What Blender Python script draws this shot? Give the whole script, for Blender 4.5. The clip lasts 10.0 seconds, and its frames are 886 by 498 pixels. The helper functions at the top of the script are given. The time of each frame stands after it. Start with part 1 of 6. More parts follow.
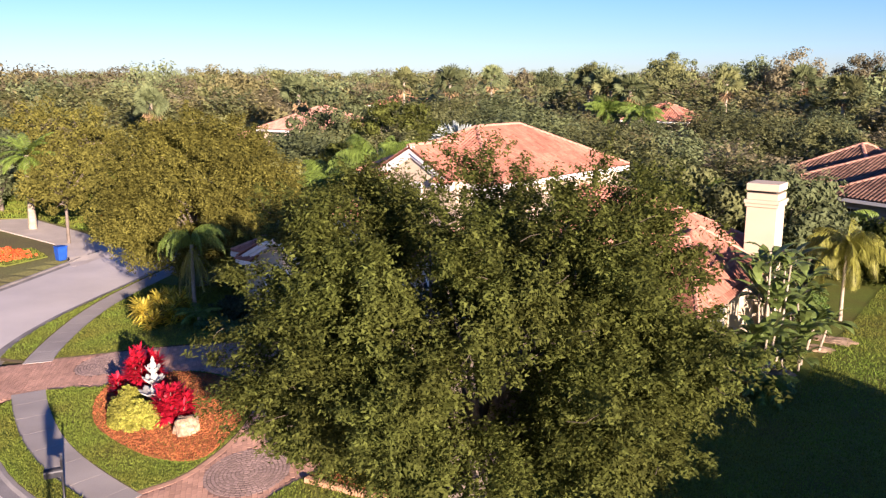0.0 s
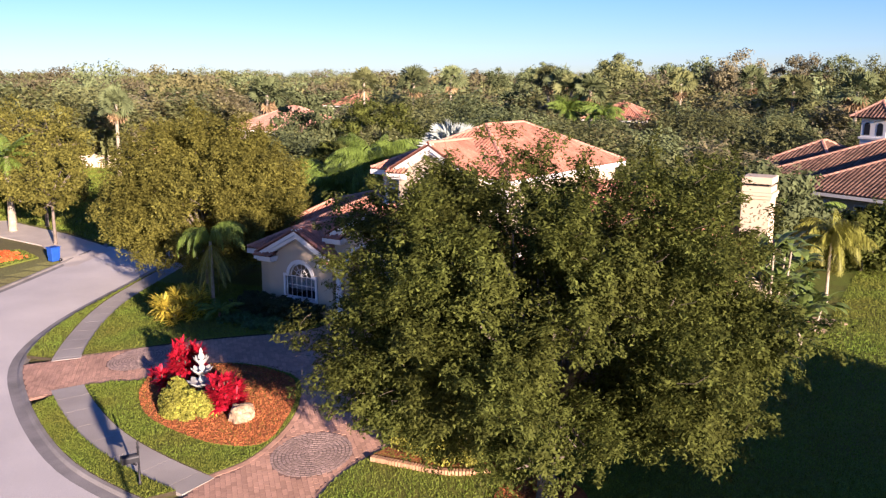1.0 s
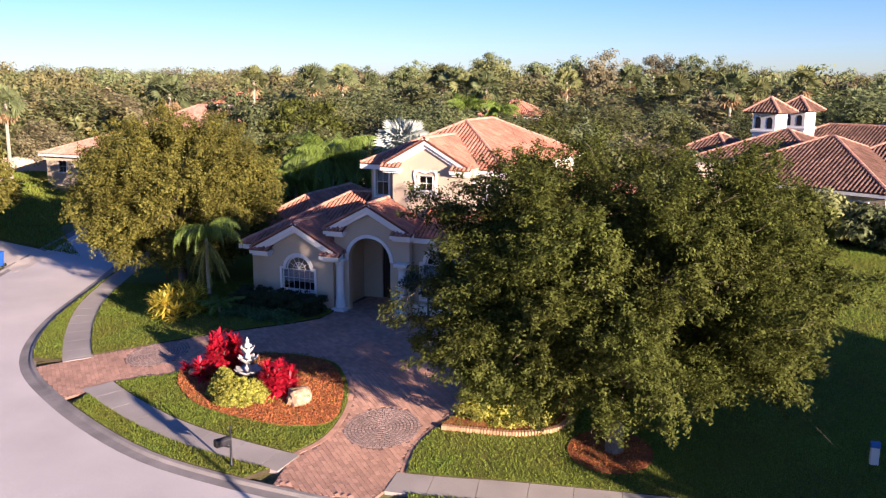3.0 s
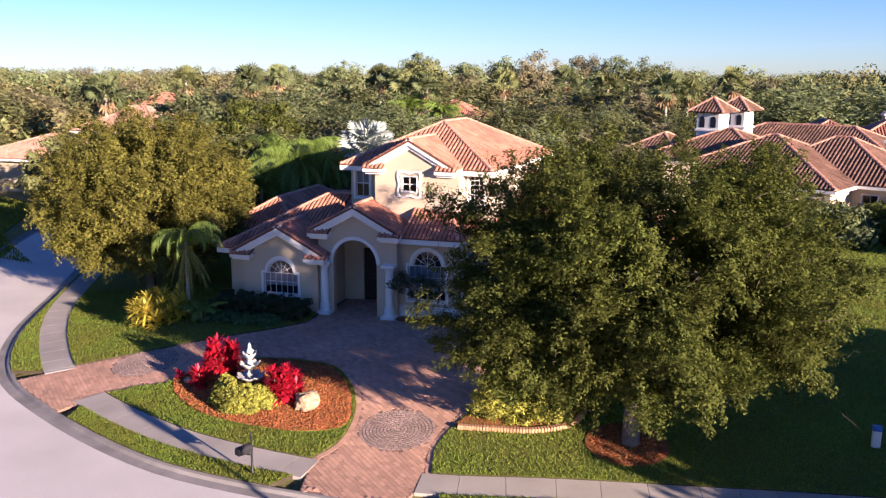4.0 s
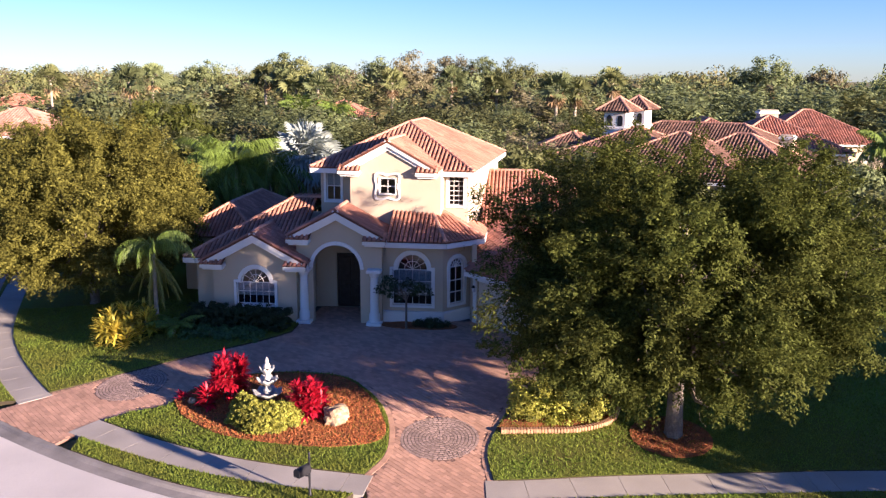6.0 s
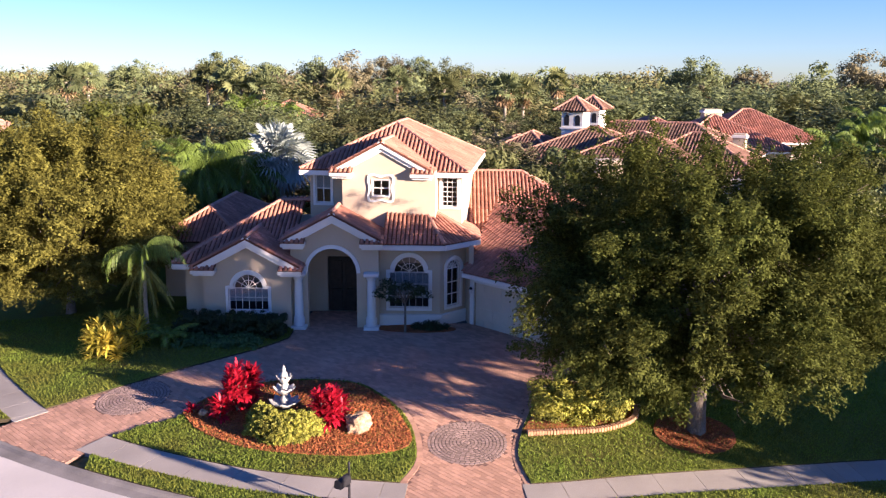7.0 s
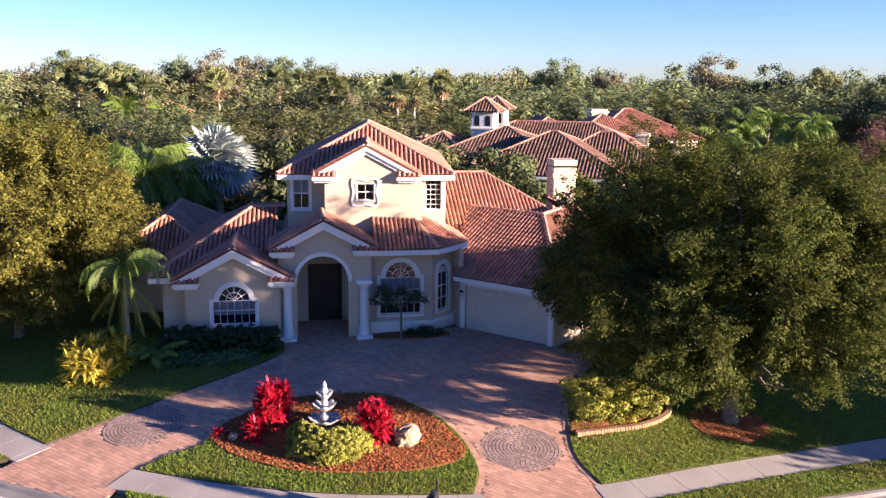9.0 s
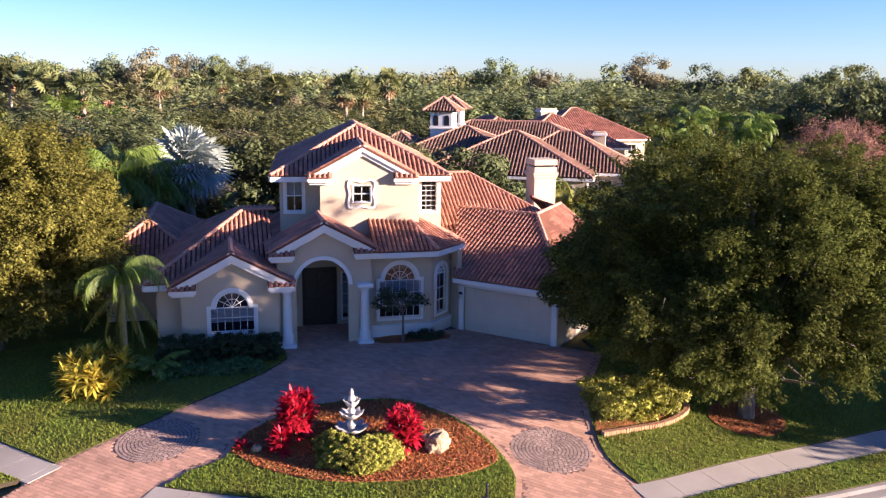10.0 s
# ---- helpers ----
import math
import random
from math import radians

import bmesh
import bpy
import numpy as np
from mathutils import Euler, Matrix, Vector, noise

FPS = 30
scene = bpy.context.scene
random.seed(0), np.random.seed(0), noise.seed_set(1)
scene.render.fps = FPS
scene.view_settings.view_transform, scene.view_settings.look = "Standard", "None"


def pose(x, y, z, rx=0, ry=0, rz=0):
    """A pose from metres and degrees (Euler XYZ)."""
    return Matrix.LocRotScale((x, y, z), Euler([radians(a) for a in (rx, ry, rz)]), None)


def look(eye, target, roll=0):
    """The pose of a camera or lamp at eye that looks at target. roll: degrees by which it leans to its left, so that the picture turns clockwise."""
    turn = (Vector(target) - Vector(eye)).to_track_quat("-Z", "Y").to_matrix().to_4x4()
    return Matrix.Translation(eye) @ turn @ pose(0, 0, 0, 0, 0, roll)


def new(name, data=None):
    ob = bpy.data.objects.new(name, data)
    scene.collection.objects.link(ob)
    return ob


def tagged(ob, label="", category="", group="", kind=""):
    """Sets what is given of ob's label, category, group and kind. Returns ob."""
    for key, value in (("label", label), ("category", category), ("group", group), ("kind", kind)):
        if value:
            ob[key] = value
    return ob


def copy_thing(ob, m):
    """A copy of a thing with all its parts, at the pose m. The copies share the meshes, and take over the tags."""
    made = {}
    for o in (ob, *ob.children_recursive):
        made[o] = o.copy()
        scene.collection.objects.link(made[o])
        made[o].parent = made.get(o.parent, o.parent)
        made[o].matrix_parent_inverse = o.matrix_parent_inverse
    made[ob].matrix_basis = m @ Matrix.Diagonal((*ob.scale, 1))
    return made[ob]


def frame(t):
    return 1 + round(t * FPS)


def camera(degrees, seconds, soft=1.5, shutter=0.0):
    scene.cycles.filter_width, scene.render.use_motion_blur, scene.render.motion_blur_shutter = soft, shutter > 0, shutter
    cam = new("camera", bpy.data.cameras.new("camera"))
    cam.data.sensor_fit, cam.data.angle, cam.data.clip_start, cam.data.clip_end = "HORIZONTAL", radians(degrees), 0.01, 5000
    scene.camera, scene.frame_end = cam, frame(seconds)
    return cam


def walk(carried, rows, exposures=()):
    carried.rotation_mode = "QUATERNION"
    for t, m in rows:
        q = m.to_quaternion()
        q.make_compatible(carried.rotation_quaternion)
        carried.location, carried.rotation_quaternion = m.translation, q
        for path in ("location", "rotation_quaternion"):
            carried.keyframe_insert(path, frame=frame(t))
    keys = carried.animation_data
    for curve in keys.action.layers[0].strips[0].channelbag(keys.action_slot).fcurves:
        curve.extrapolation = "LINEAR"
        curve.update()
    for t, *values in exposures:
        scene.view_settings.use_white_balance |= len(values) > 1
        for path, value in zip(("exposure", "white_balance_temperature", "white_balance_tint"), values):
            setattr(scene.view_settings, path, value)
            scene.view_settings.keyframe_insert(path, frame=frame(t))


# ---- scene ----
import mathutils

# camera: a drone that circles the front garden
cam = camera(54.4, 10.0, soft=1.3)
METRES, EYE, TURN = 36.0, 13.2, 35.0
ROWS = [
    (0.0, 0.0, 0.0, 0.0, 0.05, -11.45, -0.24),
    (0.5, -0.0531, -0.023, -0.0001, -1.99, -11.44, -0.24),
    (1.0, -0.1073, -0.0462, -0.0005, -4.03, -11.41, -0.23),
    (1.5, -0.1615, -0.0672, -0.0002, -6.06, -11.41, -0.21),
    (2.0, -0.2148, -0.0828, -0.0004, -8.48, -11.39, -0.23),
    (2.5, -0.2669, -0.091, -0.0001, -11.0, -11.44, -0.24),
    (3.0, -0.3162, -0.0902, -0.0003, -13.86, -11.48, -0.3),
    (4.5, -0.4483, -0.0472, 0.0002, -21.76, -11.4, -0.39),
    (5.0, -0.4893, -0.0253, -0.0009, -24.29, -11.38, -0.43),
    (5.5, -0.529, -0.0004, -0.0021, -26.78, -11.36, -0.45),
    (7.0, -0.6429, 0.0868, -0.0032, -34.17, -11.3, -0.49),
    (7.5, -0.6796, 0.1179, -0.0031, -36.61, -11.29, -0.52),
    (8.0, -0.7154, 0.1512, -0.0034, -39.11, -11.24, -0.55),
    (8.5, -0.7485, 0.1866, -0.0037, -41.84, -11.21, -0.58),
    (9.0, -0.7808, 0.224, -0.0047, -44.47, -11.17, -0.64),
    (9.5, -0.8097, 0.2625, -0.0053, -46.9, -11.16, -0.67),
    (10.0, -0.8372, 0.3022, -0.0051, -49.38, -11.16, -0.7),
]
walk(cam, [(t, pose(26.5, -30.0, EYE, 0, 0, TURN) @ pose(METRES * x, METRES * y, METRES * z, 90 + pitch, roll, yaw)) for t, x, y, z, yaw, pitch, roll in ROWS],
     [(0.0, 1.80, 5750, 33), (4.0, 1.96, 5750, 33), (10.0, 2.25, 5750, 33)])

# ---- light ----
SUN_AZ, SUN_EL = -31.0, 12.1      # towards the sun, degrees from +x, and above the horizon
to_sun = Vector((math.cos(radians(SUN_AZ)) * math.cos(radians(SUN_EL)), math.sin(radians(SUN_AZ)) * math.cos(radians(SUN_EL)), math.sin(radians(SUN_EL))))
world = bpy.data.worlds.new("world")
scene.world = world
world.use_nodes = True
wn = world.node_tree.nodes
sky = wn.new("ShaderNodeTexSky")
sky.sky_type = "NISHITA"
sky.sun_disc = False
sky.sun_elevation = radians(SUN_EL)
sky.sun_rotation = radians(90 - SUN_AZ)
sky.air_density, sky.dust_density, sky.ozone_density = 0.9, 0.1, 4.5
wn["Background"].inputs["Strength"].default_value = 0.05
tone = wn.new("ShaderNodeHueSaturation")
tone.inputs["Hue"].default_value, tone.inputs["Saturation"].default_value = 0.51, 1.1
world.node_tree.links.new(sky.outputs["Color"], tone.inputs["Color"])
world.node_tree.links.new(tone.outputs["Color"], wn["Background"].inputs["Color"])
sun_data = bpy.data.lights.new("sun", "SUN")
sun_data.energy, sun_data.angle, sun_data.color = 5.0, radians(0.6), (1.0, 0.82, 0.53)
sun = new("sun", sun_data)
sun.matrix_world = look(tuple(to_sun * 200), (0, 0, 0))

# ---- materials ----
def mat(name, colour, rough=0.8, scale=1.0, amount=0.25, fine=0.0, bump=0.0, bump_scale=30.0, island=0.0, obj=0.0, tint=None, metal=0.0, trans=0.0, spec=0.3):
    """A surface with two scales of mottling, relief and an optional spread from piece to piece."""
    m = bpy.data.materials.new(name)
    m.use_nodes = True
    nt = m.node_tree
    n, l = nt.nodes, nt.links
    b = n["Principled BSDF"]
    b.inputs["Roughness"].default_value = rough
    b.inputs["Metallic"].default_value = metal
    b.inputs["Specular IOR Level"].default_value = spec
    co = n.new("ShaderNodeTexCoord")
    big = n.new("ShaderNodeTexNoise")
    big.inputs["Scale"].default_value = scale
    big.inputs["Detail"].default_value = 6
    l.new(co.outputs["Object"], big.inputs["Vector"])
    mix = n.new("ShaderNodeMix")
    mix.data_type = "RGBA"
    dark = tuple(c * (1 - amount) for c in colour) if tint is None else tint
    light = tuple(min(1, c * (1 + amount)) for c in colour)
    mix.inputs["A"].default_value = (*dark, 1)
    mix.inputs["B"].default_value = (*light, 1)
    ramp = n.new("ShaderNodeMapRange")
    ramp.inputs["From Min"].default_value, ramp.inputs["From Max"].default_value = 0.3, 0.7
    l.new(big.outputs["Fac"], ramp.inputs["Value"])
    l.new(ramp.outputs["Result"], mix.inputs["Factor"])
    out = mix.outputs["Result"]
    factor = None
    if fine:
        small = n.new("ShaderNodeTexNoise")
        small.inputs["Scale"].default_value = bump_scale
        small.inputs["Detail"].default_value = 3
        l.new(co.outputs["Object"], small.inputs["Vector"])
        fr = n.new("ShaderNodeMapRange")
        fr.inputs["From Min"].default_value, fr.inputs["From Max"].default_value = 0.3, 0.7
        fr.inputs["To Min"].default_value, fr.inputs["To Max"].default_value = 1 - fine, 1 + fine
        l.new(small.outputs["Fac"], fr.inputs["Value"])
        factor = fr.outputs["Result"]
    for on, node, sock in ((island, "ShaderNodeNewGeometry", "Random Per Island"), (obj, "ShaderNodeObjectInfo", "Random")):
        if on:
            g = n.new(node)
            r = n.new("ShaderNodeMapRange")
            r.inputs["To Min"].default_value, r.inputs["To Max"].default_value = 1 - on, 1 + on
            l.new(g.outputs[sock], r.inputs["Value"])
            if factor is None:
                factor = r.outputs["Result"]
            else:
                mm = n.new("ShaderNodeMath")
                mm.operation = "MULTIPLY"
                l.new(factor, mm.inputs[0])
                l.new(r.outputs["Result"], mm.inputs[1])
                factor = mm.outputs["Value"]
    if factor is not None:
        vm = n.new("ShaderNodeVectorMath")
        vm.operation = "SCALE"
        l.new(out, vm.inputs[0])
        l.new(factor, vm.inputs["Scale"])
        out = vm.outputs["Vector"]
    l.new(out, b.inputs["Base Color"])
    if bump:
        bn = n.new("ShaderNodeTexNoise")
        bn.inputs["Scale"].default_value = bump_scale
        bn.inputs["Detail"].default_value = 4
        l.new(co.outputs["Object"], bn.inputs["Vector"])
        bp = n.new("ShaderNodeBump")
        bp.inputs["Strength"].default_value = bump
        bp.inputs["Distance"].default_value = 0.03
        l.new(bn.outputs["Fac"], bp.inputs["Height"])
        l.new(bp.outputs["Normal"], b.inputs["Normal"])
    if trans:
        tr = n.new("ShaderNodeBsdfTranslucent")
        l.new(out, tr.inputs["Color"])
        ms = n.new("ShaderNodeMixShader")
        ms.inputs["Fac"].default_value = trans
        l.new(b.outputs["BSDF"], ms.inputs[1])
        l.new(tr.outputs["BSDF"], ms.inputs[2])
        l.new(ms.outputs["Shader"], n["Material Output"].inputs["Surface"])
    return m


def glass(name, tint=(0.55, 0.65, 0.75)):
    m = bpy.data.materials.new(name)
    m.use_nodes = True
    n, l = m.node_tree.nodes, m.node_tree.links
    n.remove(n["Principled BSDF"])
    t = n.new("ShaderNodeBsdfTransparent")
    t.inputs["Color"].default_value = (*tint, 1)
    g = n.new("ShaderNodeBsdfGlossy")
    g.inputs["Roughness"].default_value = 0.03
    f = n.new("ShaderNodeFresnel")
    f.inputs["IOR"].default_value = 1.6
    s = n.new("ShaderNodeMixShader")
    l.new(f.outputs["Fac"], s.inputs["Fac"])
    l.new(t.outputs["BSDF"], s.inputs[1])
    l.new(g.outputs["BSDF"], s.inputs[2])
    l.new(s.outputs["Shader"], n["Material Output"].inputs["Surface"])
    return m


STUCCO = mat("cream_stucco", (0.50, 0.405, 0.29), 0.9, 0.6, 0.06, 0.04, 0.25, 60)
TRIM = mat("white_trim", (0.74, 0.71, 0.66), 0.7, 0.8, 0.05, 0.03, 0.05, 40)
TILE = mat("terracotta_tile", (0.37, 0.162, 0.106), 0.75, 0.7, 0.22, 0.15, 0.1, 20, island=0.22)
TILE_OBJ = mat("terracotta_tile_single", (0.37, 0.162, 0.106), 0.75, 0.7, 0.22, 0.15, 0.1, 20, obj=0.22)
RIDGE = mat("pale_ridge_tile", (0.46, 0.235, 0.16), 0.8, 1.0, 0.15, 0.1, 0.1, 20, island=0.15)
ROOF_BASE = mat("roof_underlay", (0.13, 0.05, 0.03), 0.9, 1.0, 0.2)
ROAD_SURFACE = mat("pale_road_surface", (0.53, 0.485, 0.445), 0.9, 0.25, 0.10, 0.10, 0.2, 45)
CURB = mat("weathered_kerb_concrete", (0.22, 0.20, 0.185), 0.9, 0.8, 0.25, 0.15, 0.2, 40)
CONCRETE = mat("sidewalk_concrete", (0.33, 0.295, 0.26), 0.9, 0.5, 0.12, 0.08, 0.15, 50, obj=0.06)
PAVER = mat("pink_brick_paver", (0.44, 0.255, 0.175), 0.85, 0.6, 0.15, 0.12, 0.05, 40, island=0.18)
PAVER_OBJ = mat("pink_brick_paver_single", (0.44, 0.255, 0.175), 0.85, 0.6, 0.15, 0.12, 0.05, 40, obj=0.18)
COBBLE = mat("grey_brown_cobble", (0.29, 0.205, 0.175), 0.85, 0.6, 0.15, 0.12, 0.15, 40, island=0.2)
JOINT = mat("sand_joint", (0.22, 0.13, 0.10), 0.95, 1.0, 0.2, 0.1, 0.1, 60)
JOINT_DARK = mat("dark_sand_joint", (0.15, 0.11, 0.09), 0.95, 1.0, 0.2, 0.1, 0.1, 60)
GRASS = mat("lawn_sod", (0.095, 0.13, 0.020), 0.95, 0.35, 0.3, 0.4, 0.6, 25, tint=(0.12, 0.115, 0.028), spec=0.1)
BLADE = mat("grass_blade", (0.125, 0.185, 0.024), 0.8, 0.4, 0.25, island=0.35, trans=0.3, tint=(0.17, 0.17, 0.03), spec=0.1)
EDGE_SOIL = mat("bare_lawn_edge_soil", (0.045, 0.035, 0.02), 0.95, 3.0, 0.3, 0.3, 0.5, 30)
TWIG = mat("pale_twig", (0.12, 0.095, 0.065), 0.9, 3.0, 0.3)
SOIL = mat("meadow_ground", (0.13, 0.13, 0.04), 0.95, 0.08, 0.3, 0.3, 0.5, 8, tint=(0.10, 0.075, 0.04))
MULCH = mat("red_bark_mulch", (0.26, 0.085, 0.03), 0.95, 1.5, 0.3, 0.4, 0.8, 25)
CHIP = mat("bark_chip", (0.36, 0.12, 0.04), 0.9, 2.0, 0.3, island=0.45)
BARK = mat("grey_oak_bark", (0.16, 0.13, 0.105), 0.95, 2.0, 0.3, 0.3, 0.8, 18)
PALM_BARK = mat("palm_bark", (0.32, 0.27, 0.20), 0.95, 3.0, 0.25, 0.2, 0.6, 14)
OAK_LEAF = mat("oak_leaf", (0.088, 0.105, 0.022), 0.7, 0.5, 0.25, island=0.55, trans=0.42, tint=(0.076, 0.083, 0.018), spec=0.06)
OAK_GOLD = mat("sunny_oak_leaf", (0.148, 0.140, 0.028), 0.7, 0.4, 0.25, island=0.4, trans=0.25, tint=(0.095, 0.09, 0.019), spec=0.06)
PALM_LEAF = mat("palm_leaf", (0.13, 0.19, 0.03), 0.5, 0.6, 0.25, island=0.35, trans=0.25)
YELLOW_LEAF = mat("yellow_croton_leaf", (0.60, 0.47, 0.05), 0.6, 1.6, 0.3, tint=(0.22, 0.22, 0.03), island=0.45, trans=0.25)
RED_LEAF = mat("red_cordyline_leaf", (0.46, 0.013, 0.03), 0.5, 1.2, 0.3, island=0.45, trans=0.2)
LIME_LEAF = mat("lime_shrub_leaf", (0.29, 0.285, 0.04), 0.6, 0.9, 0.35, island=0.45, trans=0.25)
HEDGE_LEAF = mat("dark_hedge_leaf", (0.036, 0.052, 0.018), 0.6, 1.0, 0.3, island=0.4, trans=0.1)
SILVER_LEAF = mat("silver_palm_leaf", (0.33, 0.37, 0.34), 0.6, 0.8, 0.2, island=0.25, trans=0.1)
DRY_LEAF = mat("dry_frond", (0.27, 0.18, 0.09), 0.8, 0.8, 0.25, island=0.3, trans=0.15)
PINK_TWIG = mat("pinkish_bare_twigs", (0.30, 0.16, 0.12), 0.9, 0.8, 0.2, island=0.3, trans=0.1)
# leaf colours lightened and greyed to carry the haze of distance
FOREST = [mat("hazed_woodland_leaf", c, 0.8, 0.15, 0.25, island=0.2, obj=0.34, trans=0.15, tint=d, spec=0.05) for c, d in (
    ((0.14, 0.15, 0.058), (0.112, 0.121, 0.048)), ((0.172, 0.157, 0.066), (0.138, 0.127, 0.054)), ((0.122, 0.145, 0.062), (0.098, 0.117, 0.051)), ((0.165, 0.146, 0.08), (0.132, 0.117, 0.066)))]
STONE = mat("pale_fountain_stone", (0.45, 0.43, 0.39), 0.85, 3.0, 0.15, 0.1, 0.2, 30)
DARK_STONE = mat("dark_smooth_stone", (0.07, 0.075, 0.08), 0.35, 3.0, 0.2)
ROCK = mat("tan_boulder", (0.34, 0.24, 0.15), 0.9, 3.5, 0.45, 0.3, 0.6, 12)
BORDER = mat("tan_edging_brick", (0.42, 0.235, 0.13), 0.9, 1.5, 0.15, 0.1, 0.1, 40, obj=0.15)
DARK_WOOD = mat("dark_door_wood", (0.035, 0.024, 0.018), 0.4, 4.0, 0.3)
INSIDE = mat("dim_interior", (0.10, 0.09, 0.08), 0.9, 1.0, 0.1)
BLIND = mat("white_blind", (0.62, 0.62, 0.60), 0.8, 2.0, 0.05)
GARAGE = mat("beige_garage_door", (0.62, 0.52, 0.40), 0.7, 1.0, 0.05)
IRON = mat("black_painted_iron", (0.03, 0.03, 0.035), 0.4, 6.0, 0.2, metal=0.4)
BIN_BLUE = mat("blue_bin_plastic", (0.015, 0.07, 0.33), 0.4, 3.0, 0.15)
GLASS = glass("window_glass")


# ---- builders ----
def mesh_object(name, verts, faces, material, parent=None, label="", smooth=False):
    me = bpy.data.meshes.new(name)
    me.from_pydata([tuple(v) for v in verts], [], [tuple(f) for f in faces])
    me.materials.append(material)
    if smooth:
        me.shade_smooth()
    ob = new(name, me)
    if parent is not None:
        ob.parent = parent
    if label:
        ob["label"] = label
    return ob


def part(name, bm, material, parent=None, label="", smooth=False):
    me = bpy.data.meshes.new(name)
    bmesh.ops.recalc_face_normals(bm, faces=bm.faces)
    bm.to_mesh(me)
    bm.free()
    me.materials.append(material)
    if smooth:
        me.shade_smooth()
    ob = new(name, me)
    if parent is not None:
        ob.parent = parent
    if label:
        ob["label"] = label
    return ob


def array_mesh(name, co, quads, material, parent=None, label=""):
    """A mesh from arrays: co (n, 3) and quads (m, 4)."""
    me = bpy.data.meshes.new(name)
    co = np.asarray(co, dtype=np.float32)
    quads = np.asarray(quads, dtype=np.int32)
    k = quads.shape[1]
    me.vertices.add(len(co))
    me.vertices.foreach_set("co", co.ravel())
    me.loops.add(quads.size)
    me.loops.foreach_set("vertex_index", quads.ravel())
    me.polygons.add(len(quads))
    me.polygons.foreach_set("loop_start", np.arange(0, quads.size, k, dtype=np.int32))
    me.update(calc_edges=True)
    me.shade_flat()
    me.materials.append(material)
    ob = new(name, me)
    if parent is not None:
        ob.parent = parent
    if label:
        ob["label"] = label
    return ob


def add_box(bm, x0, x1, y0, y1, z0, z1, bevel=0.0, m=None):
    r = bmesh.ops.create_cube(bm, size=1.0)
    vs = r["verts"]
    for v in vs:
        v.co = Vector((x0 + (v.co.x + 0.5) * (x1 - x0), y0 + (v.co.y + 0.5) * (y1 - y0), z0 + (v.co.z + 0.5) * (z1 - z0)))
        if m is not None:
            v.co = m @ v.co
    if bevel:
        es = list({e for v in vs for e in v.link_edges})
        bmesh.ops.bevel(bm, geom=es, offset=bevel, segments=1, affect="EDGES")


def box_part(name, material, parent, x0, x1, y0, y1, z0, z1, bevel=0.012, m=None, label=""):
    bm = bmesh.new()
    add_box(bm, x0, x1, y0, y1, z0, z1, bevel, m)
    return part(name, bm, material, parent, label)


def lathe(name, material, parent, rings, at=(0, 0, 0), seg=16, label="", smooth=True):
    """A turned solid: rings of (radius, z)."""
    verts, faces = [], []
    for r, z in rings:
        for i in range(seg):
            a = 2 * math.pi * i / seg
            verts.append((at[0] + r * math.cos(a), at[1] + r * math.sin(a), at[2] + z))
    for k in range(len(rings) - 1):
        for i in range(seg):
            j = (i + 1) % seg
            faces.append((k * seg + i, k * seg + j, (k + 1) * seg + j, (k + 1) * seg + i))
    faces.append(tuple(range(seg - 1, -1, -1)))
    faces.append(tuple((len(rings) - 1) * seg + i for i in range(seg)))
    ob = mesh_object(name, verts, faces, material, parent, label, smooth)
    return ob


def tube(points, radii, seg=7):
    """Verts and faces of a tapered tube along points."""
    verts, faces = [], []
    pts = [Vector(p) for p in points]
    for i, p in enumerate(pts):
        d = (pts[min(i + 1, len(pts) - 1)] - pts[max(i - 1, 0)]).normalized()
        a = d.orthogonal().normalized() if abs(d.z) > 0.95 else d.cross(Vector((0, 0, 1))).normalized()
        b = d.cross(a)
        for k in range(seg):
            t = 2 * math.pi * k / seg
            verts.append(p + (a * math.cos(t) + b * math.sin(t)) * radii[i])
    for i in range(len(pts) - 1):
        for k in range(seg):
            j = (k + 1) % seg
            faces.append((i * seg + k, i * seg + j, (i + 1) * seg + j, (i + 1) * seg + k))
    faces.append(tuple((len(pts) - 1) * seg + k for k in range(seg)))
    return verts, faces


def tubes_part(name, runs, material, parent=None, label="", seg=7):
    verts, faces = [], []
    for pts, rad in runs:
        v, f = tube(pts, rad, seg)
        o = len(verts)
        verts += v
        faces += [tuple(i + o for i in q) for q in f]
    return mesh_object(name, verts, faces, material, parent, label, True)


def thing(name, at=(0, 0, 0), label="", category="", group="", kind=""):
    ob = new(name)
    ob.location = at
    return tagged(ob, label, category, group, kind)


def smooth_line(pts, step=0.6):
    """A Catmull-Rom line through points."""
    p = [Vector((*q, 0)) if len(q) == 2 else Vector(q) for q in pts]
    p = [p[0] * 2 - p[1]] + p + [p[-1] * 2 - p[-2]]
    out = []
    for i in range(1, len(p) - 2):
        n = max(2, int((p[i + 1] - p[i]).length / step))
        for k in range(n):
            t = k / n
            out.append(0.5 * (2 * p[i] + (p[i + 1] - p[i - 1]) * t + (2 * p[i - 1] - 5 * p[i] + 4 * p[i + 1] - p[i + 2]) * t * t + (3 * p[i] - p[i - 1] - 3 * p[i + 1] + p[i + 2]) * t ** 3))
    out.append(p[-2])
    return [(v.x, v.y) for v in out]


